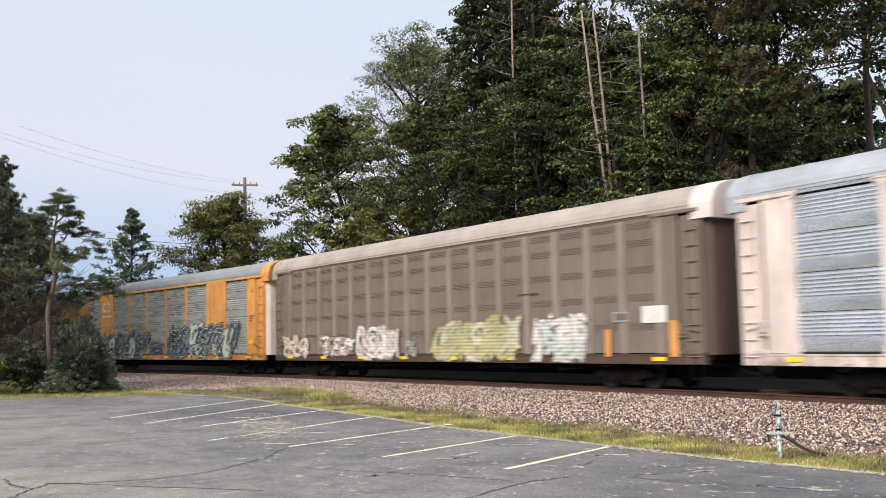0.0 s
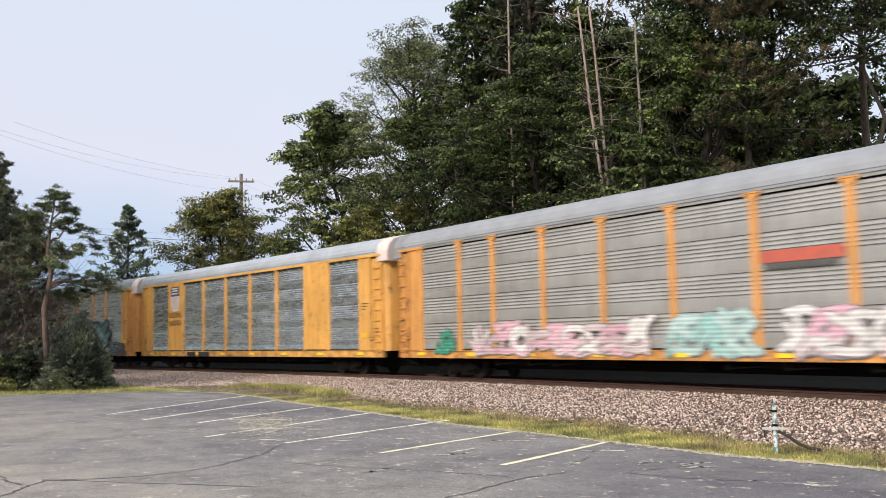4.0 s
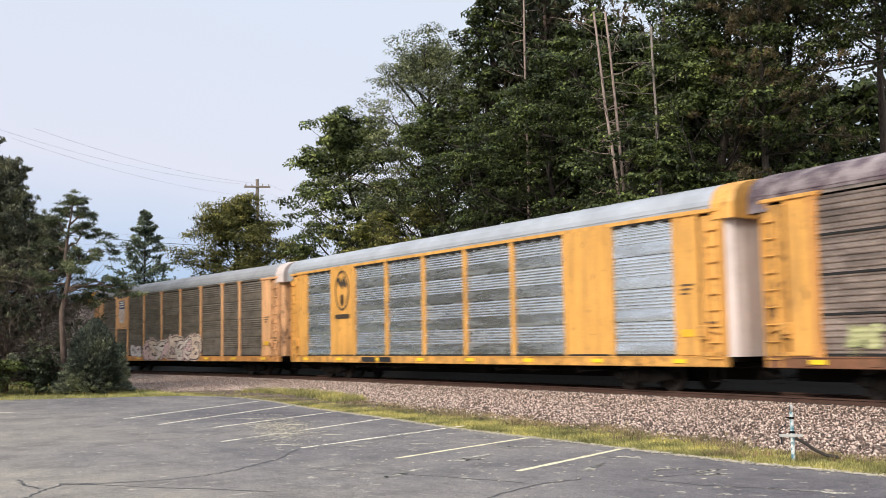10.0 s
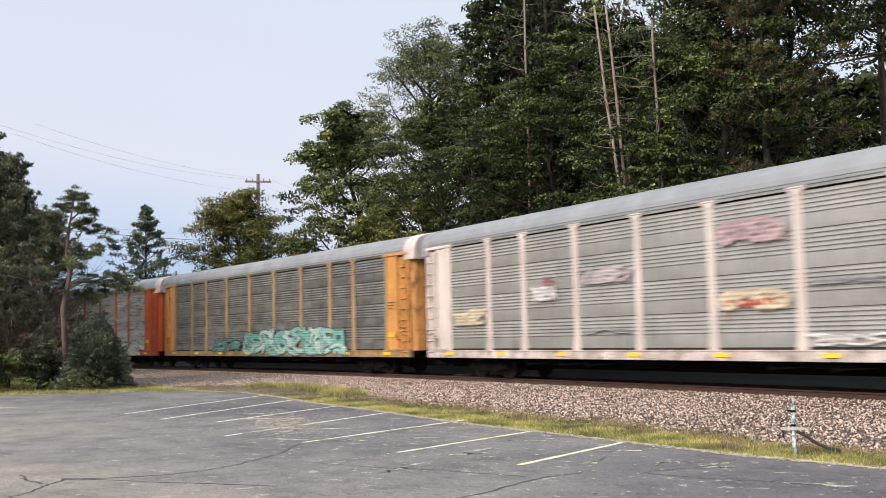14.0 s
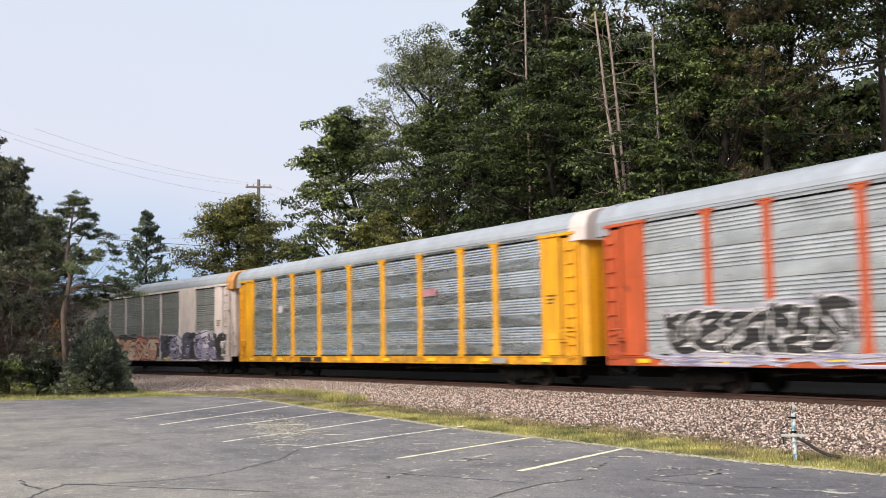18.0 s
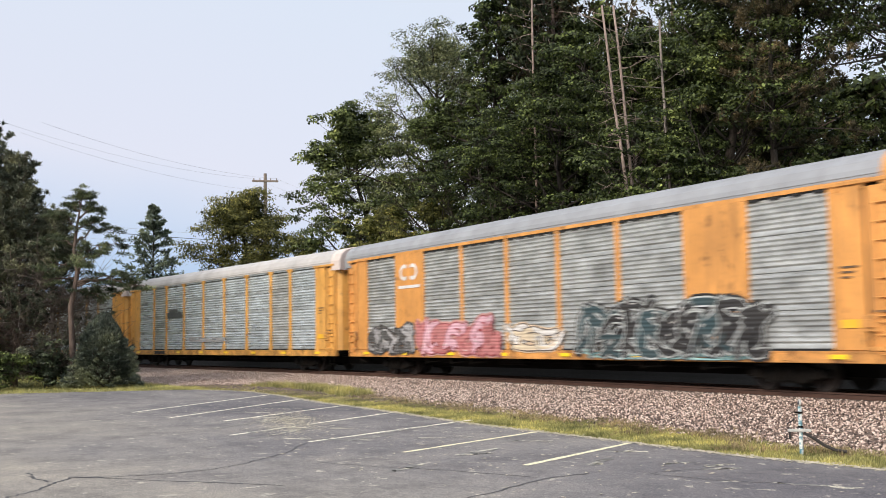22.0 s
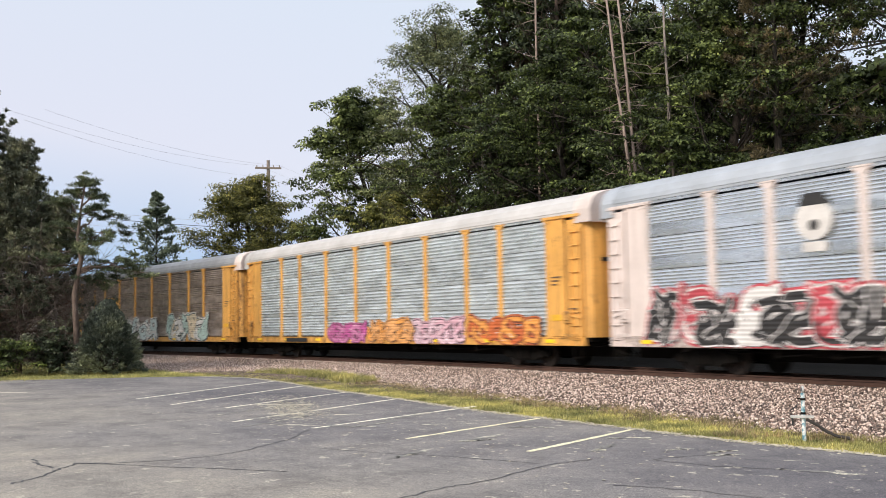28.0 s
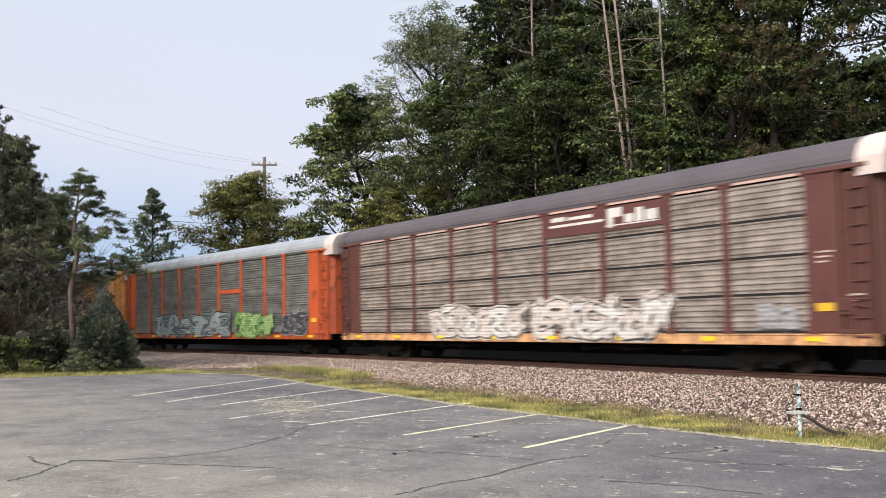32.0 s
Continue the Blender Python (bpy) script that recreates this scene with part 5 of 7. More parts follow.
    plates(c[19], "logo_plate", [(-7.1, -4.3, 2.75, 3.72, PAINT["yellow"])], y=FACE + 0.006)
    g(c[19], -11.7, -4.4, 0.75, 1.95, [(0.55, 0.42, 0.42), WHITE, GREYC], (0.14, 0.12, 0.12), 6, 191, 0.26, (0.50, 0.36, 0.36))
    g(c[19], -4.2, 2.3, 0.72, 2.2, [WHITE, (0.62, 0.72, 0.72)], (0.07, 0.07, 0.08), 6, 192, 0.3, WHITE)
    g(c[19], 4.0, 9.9, 0.72, 2.25, [WHITE, (0.50, 0.66, 0.62), CREAM], (0.10, 0.12, 0.12), 5, 193, 0.3, (0.66, 0.64, 0.60))
    # maroon wagon
    plates(c[20], "name_plate", [(1.55, 7.0, 4.12, 4.84, PAINT["maroon"]), (1.75, 4.4, 4.42, 4.5, WHITE), (1.85, 2.6, 4.6, 4.74, WHITE), (2.7, 3.9, 4.6, 4.7, WHITE), (4.6, 4.85, 4.2, 4.78, WHITE), (4.85, 5.25, 4.5, 4.78, WHITE), (5.35, 5.75, 4.3, 4.55, WHITE), (5.85, 6.15, 4.3, 4.7, WHITE), (6.25, 6.75, 4.3, 4.6, WHITE), (4.5, 6.8, 4.24, 4.28, WHITE)])
    g(c[20], -5.7, 0.4, 0.8, 2.0, [WHITE, (0.70, 0.62, 0.58)], (0.12, 0.10, 0.09), 5, 201, 0.28, (0.66, 0.60, 0.56))
    g(c[20], 0.6, 7.0, 0.78, 2.15, [WHITE, (0.74, 0.66, 0.62)], (0.07, 0.06, 0.055), 5, 202, 0.32, (0.70, 0.62, 0.58))
    g(c[20], 10.2, 11.5, 1.1, 1.75, [GREYC], (0.2, 0.2, 0.22), 2, 203, 0.16)
    g(c[21], -8.0, 2.8, 0.8, 2.1, [(0.09, 0.12, 0.14), (0.35, 0.42, 0.44)], (0.42, 0.48, 0.50), 7, 211, 0.22, BLACKC)
    g(c[21], 3.6, 8.0, 0.75, 2.05, [GREEN, (0.40, 0.58, 0.24)], (0.10, 0.26, 0.08), 4, 212, 0.28)
    g(c[21], 9.0, 11.6, 0.9, 2.1, [(0.05, 0.05, 0.06)], GREYC, 2, 213, 0.3)
    plates(c[21], "crossbar", [(1.5, 4.25, 3.2, 3.42, PAINT["red"])])
    # stencils by the doors and on the sills
    for k, w in enumerate(WAGONS):
        dark = (0.14, 0.09, 0.05) if w["trim"] not in ("maroon", "brown") else (0.62, 0.50, 0.45)
        if w["kind"] != "closed":
            data_bars(c[k], 12.05, 2.95, 3, 0.5, dark)
            plates(c[k], "door_label", [(12.0, 12.5, 1.55, 1.75, (0.90, 0.50, 0.03))], y=FACE - 0.002)
            data_bars(c[k], 12.9, 1.9, 2, 0.5, dark)


for w in WAGONS:
    autorack(w)
decorate()

# where the train has come to: seconds, metres
PROGRESS = [(0, -18.23), (1, -1.48), (2, 16.42), (3, 33.06), (6, 84.82), (7, 102.46), (8, 119.13), (9, 136.74), (10, 153.37), (11, 170.40), (12, 187.54), (13, 204.59), (14, 222.42), (17, 272.88), (18, 289.96), (19, 307.59), (20, 324.09), (21, 341.72), (22, 358.22), (23, 375.32), (24, 392.43), (25, 409.30), (28, 461.00), (29, 477.62), (30, 494.63), (31, 511.89), (32, 528.85)]


def progress(t):
    """Metres run at t, with a smooth drift about the mean speed."""
    ts = [p[0] for p in PROGRESS]
    vs = [p[1] - 17.07 * p[0] for p in PROGRESS]
    return 17.07 * t + float(np.interp(t, ts, vs))


def wagon_pose(i, t):
    mid = progress(t) - PITCH * i + PITCH / 2
    xf, yf, _ = on_track(mid + 10.0)
    xr, yr, _ = on_track(mid - 10.0)
    h = math.atan2(yf - yr, xf - xr)
    return Matrix.Translation(((xf + xr) / 2, (yf + yr) / 2, RAIL_Z)) @ Matrix.Rotation(h, 4, "Z")


def motions():
    for i, w in enumerate(WAGONS):
        walk(w["car"], [(t, wagon_pose(i, t)) for t in range(33)])
        # the wheels roll while the wagon goes by
        mid = [progress(k / 30) - PITCH * i + PITCH / 2 for k in range(961)]
        near = [k for k in range(961) if -135 < mid[k] < 45] or [0, 960]
        first, last = near[0], near[-1]
        base = [(k / 30, Matrix.Rotation(mid[k] / 0.42, 4, "Y")) for k in range(first, last + 1)]
        if first > 0:
            base.insert(0, (0, base[0][1]))
        if last < 960:
            base.append((32, base[-1][1]))
        for ws, wx in w["wheels"]:
            walk(ws, [(t, Matrix.Translation((wx, 0, 0.42)) @ m) for t, m in base])


# ---------------- trees ----------------
BARK = bark_mat("grey_brown_bark", (0.022, 0.018, 0.014), (0.065, 0.052, 0.043))
BARK_PINE = bark_mat("pinkish_pine_bark", (0.20, 0.15, 0.125), (0.42, 0.33, 0.285))
DEAD = bark_mat("dead_grey_wood", (0.13, 0.112, 0.097), (0.31, 0.265, 0.235))
DEAD_DARK = bark_mat("dead_brown_wood", (0.10, 0.082, 0.07), (0.26, 0.215, 0.19))
BARK_SCOTS = bark_mat("red_brown_pine_bark", (0.08, 0.055, 0.045), (0.19, 0.14, 0.115))
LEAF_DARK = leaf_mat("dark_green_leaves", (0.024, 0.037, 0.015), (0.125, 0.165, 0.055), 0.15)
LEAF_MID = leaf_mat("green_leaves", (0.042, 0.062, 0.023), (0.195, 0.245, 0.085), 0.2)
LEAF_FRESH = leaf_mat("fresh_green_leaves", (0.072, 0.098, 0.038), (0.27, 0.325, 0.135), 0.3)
LEAF_PALE = leaf_mat("pale_green_leaves", (0.12, 0.145, 0.085), (0.32, 0.35, 0.20))
LEAF_AUT = leaf_mat("yellowing_leaves", (0.088, 0.100, 0.034), (0.265, 0.25, 0.08))
LEAF_YELLOW = leaf_mat("yellow_green_leaves", (0.11, 0.128, 0.042), (0.32, 0.32, 0.105))
NEEDLE = leaf_mat("dark_pine_needles", (0.030, 0.042, 0.027), (0.10, 0.125, 0.076), 0.1)
NEEDLE_GREY = leaf_mat("grey_green_pine_needles", (0.117, 0.130, 0.099), (0.293, 0.312, 0.240), 0.15)
TUFT = leaf_mat("green_pine_tufts", (0.065, 0.088, 0.054), (0.20, 0.235, 0.15), 0.2)
NEEDLE_BROWN = leaf_mat("brownish_pine_needles", (0.065, 0.054, 0.034), (0.17, 0.14, 0.085), 0.1)
NEEDLE_BLUE = leaf_mat("blue_green_spruce_needles", (0.085, 0.105, 0.09), (0.24, 0.275, 0.235), 0.12)
NEEDLE_SPRUCE = leaf_mat("dark_spruce_needles", (0.130, 0.163, 0.130), (0.351, 0.416, 0.338), 0.2)
GRASS = leaf_mat("grass_blades", (0.33, 0.325, 0.125), (0.60, 0.555, 0.25), 0.4, 0.9, False)
STRAW_PALE = plain("pale_straw_crumbs", (0.54, 0.49, 0.38), 0.9, 0.0, 0.25, 9.0)
STRAW = leaf_mat("dry_grass_blades", (0.26, 0.20, 0.12), (0.50, 0.41, 0.26), 0.4, 1.6, False)


def tubes(name, lines, material, seg=6):
    """Tapered limbs in one mesh; lines: [(points, radii)]; thin twigs have three sides."""
    V, F = [], []
    for pts, rad in lines:
        P = np.asarray(pts, float)
        base, sides = len(V), seg if rad[0] > 0.03 else 3
        for i in range(len(P)):
            d = P[min(i + 1, len(P) - 1)] - P[max(i - 1, 0)]
            d /= np.linalg.norm(d) + 1e-9
            a = np.cross(d, (0.31, 0.95, 0.05) if abs(d[2]) > 0.9 else (0, 0, 1.0))
            a /= np.linalg.norm(a) + 1e-9
            b = np.cross(d, a)
            for k in range(sides):
                t = 2 * math.pi * k / sides
                V.append(P[i] + rad[i] * (math.cos(t) * a + math.sin(t) * b))
        for i in range(len(P) - 1):
            for k in range(sides):
                j = (k + 1) % sides
                F.append((base + i * sides + k, base + i * sides + j, base + (i + 1) * sides + j, base + (i + 1) * sides + k))
        F.append(tuple(base + k for k in range(sides))[::-1])
        F.append(tuple(base + (len(P) - 1) * sides + k for k in range(sides)))
    return mesh_from(name, V, F, material, True)


def leaves(name, centres, size, aspect, material, rng, flat=0.55, along=None, face=None):
    """One rhombic leaf at each centre, lying more or less flat."""
    C = np.asarray(centres, float)
    n = len(C)
    if along is not None:
        d = along + 0.45 * rng.normal(size=(n, 3))
        d /= np.linalg.norm(d, axis=1)[:, None]
        s = np.cross(d, (0, 0, 1.0)) + 0.6 * rng.normal(size=(n, 3))      # sprays lie flat, faces to the sky
    else:
        up = face if face is not None else rng.normal(size=(n, 3)) * flat + np.array((0, 0, 1.0))
        up /= np.linalg.norm(up, axis=1)[:, None]
        d = np.cross(up, rng.normal(size=(n, 3)))
        d /= np.linalg.norm(d, axis=1)[:, None]
        s = np.cross(up, d)
    s -= (s * d).sum(1)[:, None] * d
    s /= np.linalg.norm(s, axis=1)[:, None]
    L = size * rng.uniform(0.6, 1.35, n)[:, None]
    W = L * aspect
    V = np.empty((n, 4, 3))
    V[:, 0] = C - d * L / 2
    V[:, 1] = C + s * W / 2 - d * L * 0.1
    V[:, 2] = C + d * L / 2
    V[:, 3] = C - s * W / 2 - d * L * 0.1
    return soup(name, V.reshape(-1, 3), np.arange(4 * n).reshape(-1, 4), material)


def bent(p, d, length, n, wob, rng, up=0.0):
    """A wavering line from p along d."""
    pts = [np.array(p, float)]
    d = np.array(d, float)
    for _ in range(n):
        d = d + rng.normal(size=3) * wob + np.array((0, 0, up))
        d /= np.linalg.norm(d)
        pts.append(pts[-1] + d * length / n)
    return pts


def broadleaf(name, label, at, height, radius, base, seed, leaf, count, size=0.2, bark=BARK, gap=0.6, lean=(0, 0), spread=0.75, twigs=3, girth=1.0):
    """Tapered trunk, limbs and twigs, and leaves in loose clumps on the twigs."""
    rng = np.random.default_rng(seed)
    root = tagged(new(name), label, "tree", "trees by the railway")
    root.location = (at[0], at[1], -0.1)
    tip = np.array((lean[0], lean[1], height * 0.9))
    trunk = [np.array((0, 0, 0.0))]
    for i in range(1, 9):
        trunk.append(tip * i / 8 + np.append(rng.normal(size=2) * 0.012 * height, 0))
    r0 = (0.016 * height + 0.05) * girth
    lines = [(trunk, [r0 * (1.25 - 1.15 * (i / 8)) for i in range(9)])]
    clumps = []
    nl = int(14 + height * 0.9)
    for k in range(nl):
        f = (k + rng.uniform(0, 1)) / nl
        z = base + (height * 0.9 - base) * f ** 0.9
        i = min(7, int(z / (height * 0.9) * 8))
        a = z / (height * 0.9) * 8 - i
        p = trunk[i] * (1 - a) + trunk[i + 1] * a
        env = radius * (math.sin(math.pi * min(0.98, 0.22 + 0.78 * f)) ** 0.7 + 0.1)
        az = k * 2.399 + rng.uniform(-0.5, 0.5)
        el = rng.uniform(0.05, 0.55) + 0.6 * f
        d = (math.cos(az) * math.cos(el), math.sin(az) * math.cos(el), math.sin(el))
        ln = env * rng.uniform(0.75, 1.2)
        limb = bent(p, d, ln, 6, 0.13, rng, 0.03)
        rr = r0 * (0.34 - 0.2 * f)
        lines.append((limb, [max(0.012, rr * (1 - 0.13 * j)) * (1 if j else 1.2) for j in range(7)]))
        for j in range(2, 7):
            for _ in range(twigs):
                dd = np.array(d) * 0.5 + rng.normal(size=3) * 0.7
                dd /= np.linalg.norm(dd)
                tl = env * rng.uniform(0.22, 0.45)
                tw = bent(limb[j], dd, tl, 3, 0.2, rng)
                lines.append((tw, [0.022, 0.017, 0.012, 0.006]))
                clumps += [tw[2], tw[3], tw[3]]
    clumps = np.array(clumps)
    keep = rng.random(len(clumps)) < gap * 0.36
    clumps = clumps[keep]
    spr = spread * np.clip(radius / 4, 0.4, 1.1)
    rc = rng.uniform(0.4, 1.0, len(clumps)) * spr * 1.05
    pick = rng.choice(len(clumps), count, p=rc ** 2 / (rc ** 2).sum())
    out = rng.normal(size=(count, 3))                 # leaves over the upper skin of each clump, drooping at its rim
    out /= np.linalg.norm(out, axis=1)[:, None]
    flip = rng.random(count) < 0.8
    out[flip, 2] = np.abs(out[flip, 2])
    off = out * rc[pick][:, None] * rng.uniform(0.55, 1.12, count)[:, None] * np.array((1, 1, 0.5))
    face = out + np.array((0, 0, 0.55)) + rng.normal(size=(count, 3)) * 0.5
    child("trunk", tubes("trunk", lines, bark, 5), root)
    child("crown", leaves("crown", clumps[pick] + off, size, 0.58, leaf, rng, face=face), root)
    return root


def conifer(name, label, at, height, radius, base, seed, leaf, per=7, step=0.42, dense=26, droop=-0.15, needle=0.26, bark=BARK, ragged=0.25, dead_to=0.0, lean=(0, 0), shape=1.0, aspect=0.2, category="tree", thick=0.7):
    """Straight tapered trunk, whorls of boughs, sprays of needles along them; bare dead boughs below dead_to."""
    rng = np.random.default_rng(seed)
    root = tagged(new(name), label, category, "trees by the railway")
    root.location = (at[0], at[1], -0.1)
    r0 = 0.011 * height + 0.04
    trunk = [np.array((lean[0] * i / 8, lean[1] * i / 8, height * i / 8)) + (np.append(rng.normal(size=2) * 0.03, 0) if i else 0) for i in range(9)]
    lines = [(trunk, [r0 * (1.1 - 0.13 * i) for i in range(8)] + [0.012])]
    C, D = [], []
    z = base
    while z < height - 0.2:
        f = (z - base) / (height - base)
        env = radius * ((1 - f) ** shape) * min(1, 0.55 + f * 4) + 0.12
        ctr = np.array((lean[0] * z / height, lean[1] * z / height, z))
        for k in range(per):
            az = rng.uniform(0, 2 * math.pi)
            ln = env * rng.uniform(1 - ragged * 1.6, 1 + ragged)
            el = droop + 0.75 * f + rng.uniform(-0.15, 0.15)
            d = np.array((math.cos(az) * math.cos(el), math.sin(az) * math.cos(el), math.sin(el)))
            bough = bent(ctr, d, ln, 5, 0.07, rng, 0.04)
            lines.append((bough, [max(0.008, r0 * 0.22 * (1 - f) * (1 - 0.17 * j)) for j in range(6)]))
            if z < dead_to and rng.random() < 0.8:
                for j in (1, 2, 2, 3, 3, 3, 4, 4, 4, 4, 5, 5, 5, 5):
                    tw = bent(bough[j], d + rng.normal(size=3) * 0.8, ln * 0.42, 2, 0.25, rng)
                    lines.append((tw, [0.010, 0.007, 0.004]))
                continue
            m = int(dense * max(0.35, ln / radius))
            k_t = max(4, int(ln / 0.34))                # tufts along the bough and its side shoots
            t = rng.uniform(0.25, 1.0, k_t) ** 0.75 * 4.999
            i = t.astype(int)
            B = np.array(bough)
            side = np.cross(d, (0, 0, 1.0))
            mid = B[i] + (B[i + 1] - B[i]) * (t - i)[:, None]
            mid = mid + side * rng.normal(size=(k_t, 1)) * 0.24 * ln * (1.1 - t / 5)[:, None] + np.array((0, 0, 0.03 * ln)) * rng.normal(size=(k_t, 1))
            own = rng.integers(0, k_t, m)
            ray = rng.normal(size=(m, 3)) * np.array((1, 1, thick)) + d * 0.7 + np.array((0, 0, 0.65 * thick))
            ray /= np.linalg.norm(ray, axis=1)[:, None]
            C.append(mid[own] + ray * needle * rng.uniform(0.25, 1.0, m)[:, None])
            D.append(ray)
        z += step * rng.uniform(0.7, 1.3) * (1.15 - 0.5 * f)
    child("trunk", tubes("trunk", lines, bark, 5), root)
    child("crown", leaves("crown", np.concatenate(C), needle, aspect, leaf, rng, along=np.concatenate(D)), root)
    return root


def snag(at, height, seed, lean, bark=BARK_PINE):
    """Bare dead pine trunk with short broken boughs."""
    rng = np.random.default_rng(seed)
    root = tagged(new("dead_pine"), "bare dead pine trunk with broken twigs", "tree", "trees by the railway")
    root.location = (at[0], at[1], -0.1)
    lines = [([np.array((lean[0] * i / 8, lean[1] * i / 8, height * i / 8)) + np.append(rng.normal(size=2) * 0.025 * (i > 0), 0) for i in range(9)], [0.10 - 0.007 * i for i in range(9)])]
    z = height * 0.3
    while z < height - 0.3:
        az = rng.uniform(0, 6.28)
        c = np.array((lean[0] * z / height, lean[1] * z / height, z))
        tw = bent(c, (math.cos(az), math.sin(az), rng.uniform(-0.1, 0.25)), rng.uniform(0.4, 2.1), 4, 0.13, rng)
        lines.append((tw, [0.022, 0.017, 0.013, 0.010, 0.005]))
        for j in (2, 3):
            t2 = bent(tw[j], rng.normal(size=3), 0.5, 2, 0.2, rng)
            lines.append((t2, [0.012, 0.008, 0.004]))
        z += rng.uniform(0.16, 0.42)
    child("trunk", tubes("trunk", lines, bark, 6), root)


def dome_bush(name, label, at, height, radius, seed, leaf, count, size):
    """Dense low evergreen: stem, boughs, and sprays over an uneven dome."""
    rng = np.random.default_rng(seed)
    root = tagged(new(name), label, "bush", "trees by the railway")
    root.location = (at[0], at[1], -0.08)
    lines = [([(0, 0, 0), (0.02, 0, height * 0.45), (0, 0, height * 0.85)], [0.09, 0.06, 0.02])]
    C, D = [], []
    nb = 240
    for k in range(nb):
        f = (k + 0.5) / nb
        az = k * 2.399
        lump = 1 + 0.10 * math.sin(az * 3 + f * 9) + rng.uniform(-0.15, 0.08)
        out = radius * (1 - f) ** 0.62 * lump
        tip = np.array((math.cos(az) * out, math.sin(az) * out, 0.14 + (height - 0.14) * f ** 0.95 + 0.1 * lump * f))
        foot = np.array((0, 0, tip[2] * 0.7))
        lines.append(([foot, (foot + tip) / 2, tip], [0.02, 0.014, 0.006]))
        m = count // nb
        t = 1 - rng.random(m) ** 2 * 0.45
        d = tip - foot
        d /= np.linalg.norm(d)
        pts = foot + (tip - foot) * t[:, None] + rng.normal(size=(m, 3)) * np.array((0.11, 0.11, 0.08)) * radius * 0.5 * (1.6 - t)[:, None]
        pts[:, 2] = np.maximum(pts[:, 2], 0.04)
        C.append(pts)
        D.append(np.tile(d * 1.2 + np.array((0, 0, 0.25)), (m, 1)))
    child("trunk", tubes("trunk", lines, BARK, 5), root)
    child("crown", leaves("crown", np.concatenate(C), size, 0.45, leaf, rng, along=np.concatenate(D)), root)


def crooked_pine(at, seed):
    """Leaning pine with bent limbs and flat pads of needles at their ends."""
    rng = np.random.default_rng(seed)
    root = tagged(new("scots_pine"), "thin crooked pine with open pads of needles", "tree", "trees by the railway")
    root.location = (at[0], at[1], -0.1)
    across, depth = np.array((0.54, 0.84, 0.0)), np.array((-0.84, 0.54, 0.0))
    spine = [(0.05, 0.0), (0.0, 1.6), (-0.11, 3.3), (0.16, 4.7), (0.0, 5.6), (0.12, 6.7), (0.31, 7.9)]
    trunk = [across * a + np.array((0, 0, z)) for a, z in spine]
    lines = [(trunk, [0.15, 0.135, 0.115, 0.095, 0.075, 0.05, 0.015])]
    C, D = [], []

    def pad(p, r, n):
        out = rng.normal(size=(n, 3)) * np.array((1, 1, 0.6)) + np.array((0, 0, 0.35))
        out /= np.linalg.norm(out, axis=1)[:, None]
        C.append(p + out * np.array((1, 1, 0.5)) * r * rng.uniform(0.3, 1.0, n)[:, None])
        D.append(out)

    # foot on the trunk, reach across, reach in depth, rise
    limbs = [(4.1, 2.3, 0.2, 0.45), (4.3, 2.75, -0.3, -0.25), (4.2, 2.5, 0.1, 0.1), (5.1, 1.95, 0.2, 0.75), (5.3, 1.3, -0.6, 0.25), (5.9, 1.2, 0.4, 0.5), (6.3, 0.9, -0.3, 0.35),
             (6.9, 0.75, 0.3, 0.45), (7.2, -0.5, 0.3, 0.3), (6.6, -0.8, -0.4, 0.45), (5.8, -1.1, 0.3, 0.3), (5.0, -1.3, 0.5, 0.2), (4.4, -1.2, -0.5, 0.0), (7.5, 0.35, -0.2, 0.3), (4.7, 0.6, -1.3, 0.3), (3.8, 0.9, 0.5, -0.1)]
    for foot, a, b, rise in limbs:
        k = max(i for i in range(7) if spine[i][1] <= foot)
        f = (foot - spine[k][1]) / (spine[min(6, k + 1)][1] - spine[k][1] + 1e-6)
        p = trunk[k] * (1 - f) + trunk[min(6, k + 1)] * f
        end = across * a + depth * b + np.array((0, 0, rise))
        limb = [p + end * j / 6 + np.append(rng.normal(size=2) * 0.05, rng.normal() * 0.07) * (j > 0) + np.array((0, 0, 0.22 * math.sin(j / 6 * 3.1) * (1 if a > 0 else 0.4))) for j in range(7)]
        lines.append((limb, [0.045, 0.038, 0.032, 0.026, 0.02, 0.014, 0.008]))
        n = np.linalg.norm(end)
        for j in range(2, 7):
            for _ in range(2 if j < 4 else 4):
                q = limb[j] + rng.normal(size=3) * np.array((0.24, 0.24, 0.15)) * (0.6 + 0.3 * n)
                lines.append(([limb[j], (limb[j] + q) / 2 + np.array((0, 0, -0.04)), q], [0.012, 0.009, 0.005]))
                if rng.random() < 0.30 + 0.14 * j:
                    pad(q, rng.uniform(0.17, 0.34), 130)
    for _ in range(7):
        pad(trunk[6] + rng.normal(size=3) * np.array((0.2, 0.2, 0.18)), 0.22, 90)
    child("trunk", tubes("trunk", lines, BARK_SCOTS, 6), root)
    child("crown", leaves("crown", np.concatenate(C), 0.15, 0.17, TUFT, rng, along=np.concatenate(D)), root)


# beyond the track, from the open end of the wood to the thick of it
broadleaf("maple_tree", "round olive-green maple tree beside a utility pole", (-68.9, 26.9), 12.4, 3.7, 2.2, 1, LEAF_AUT, 56000, 0.17, gap=2.6, spread=1.05)
broadleaf("small_tree", "small yellow-green tree beyond the track", (-63.2, 29.2), 9.2, 2.6, 1.5, 2, LEAF_YELLOW, 12400, 0.16)
broadleaf("walnut_tree", "green broadleaf tree with loose open crown", (-60.0, 31.5), 17.6, 4.7, 3.0, 3, LEAF_FRESH, 52000, 0.22, gap=1.5)
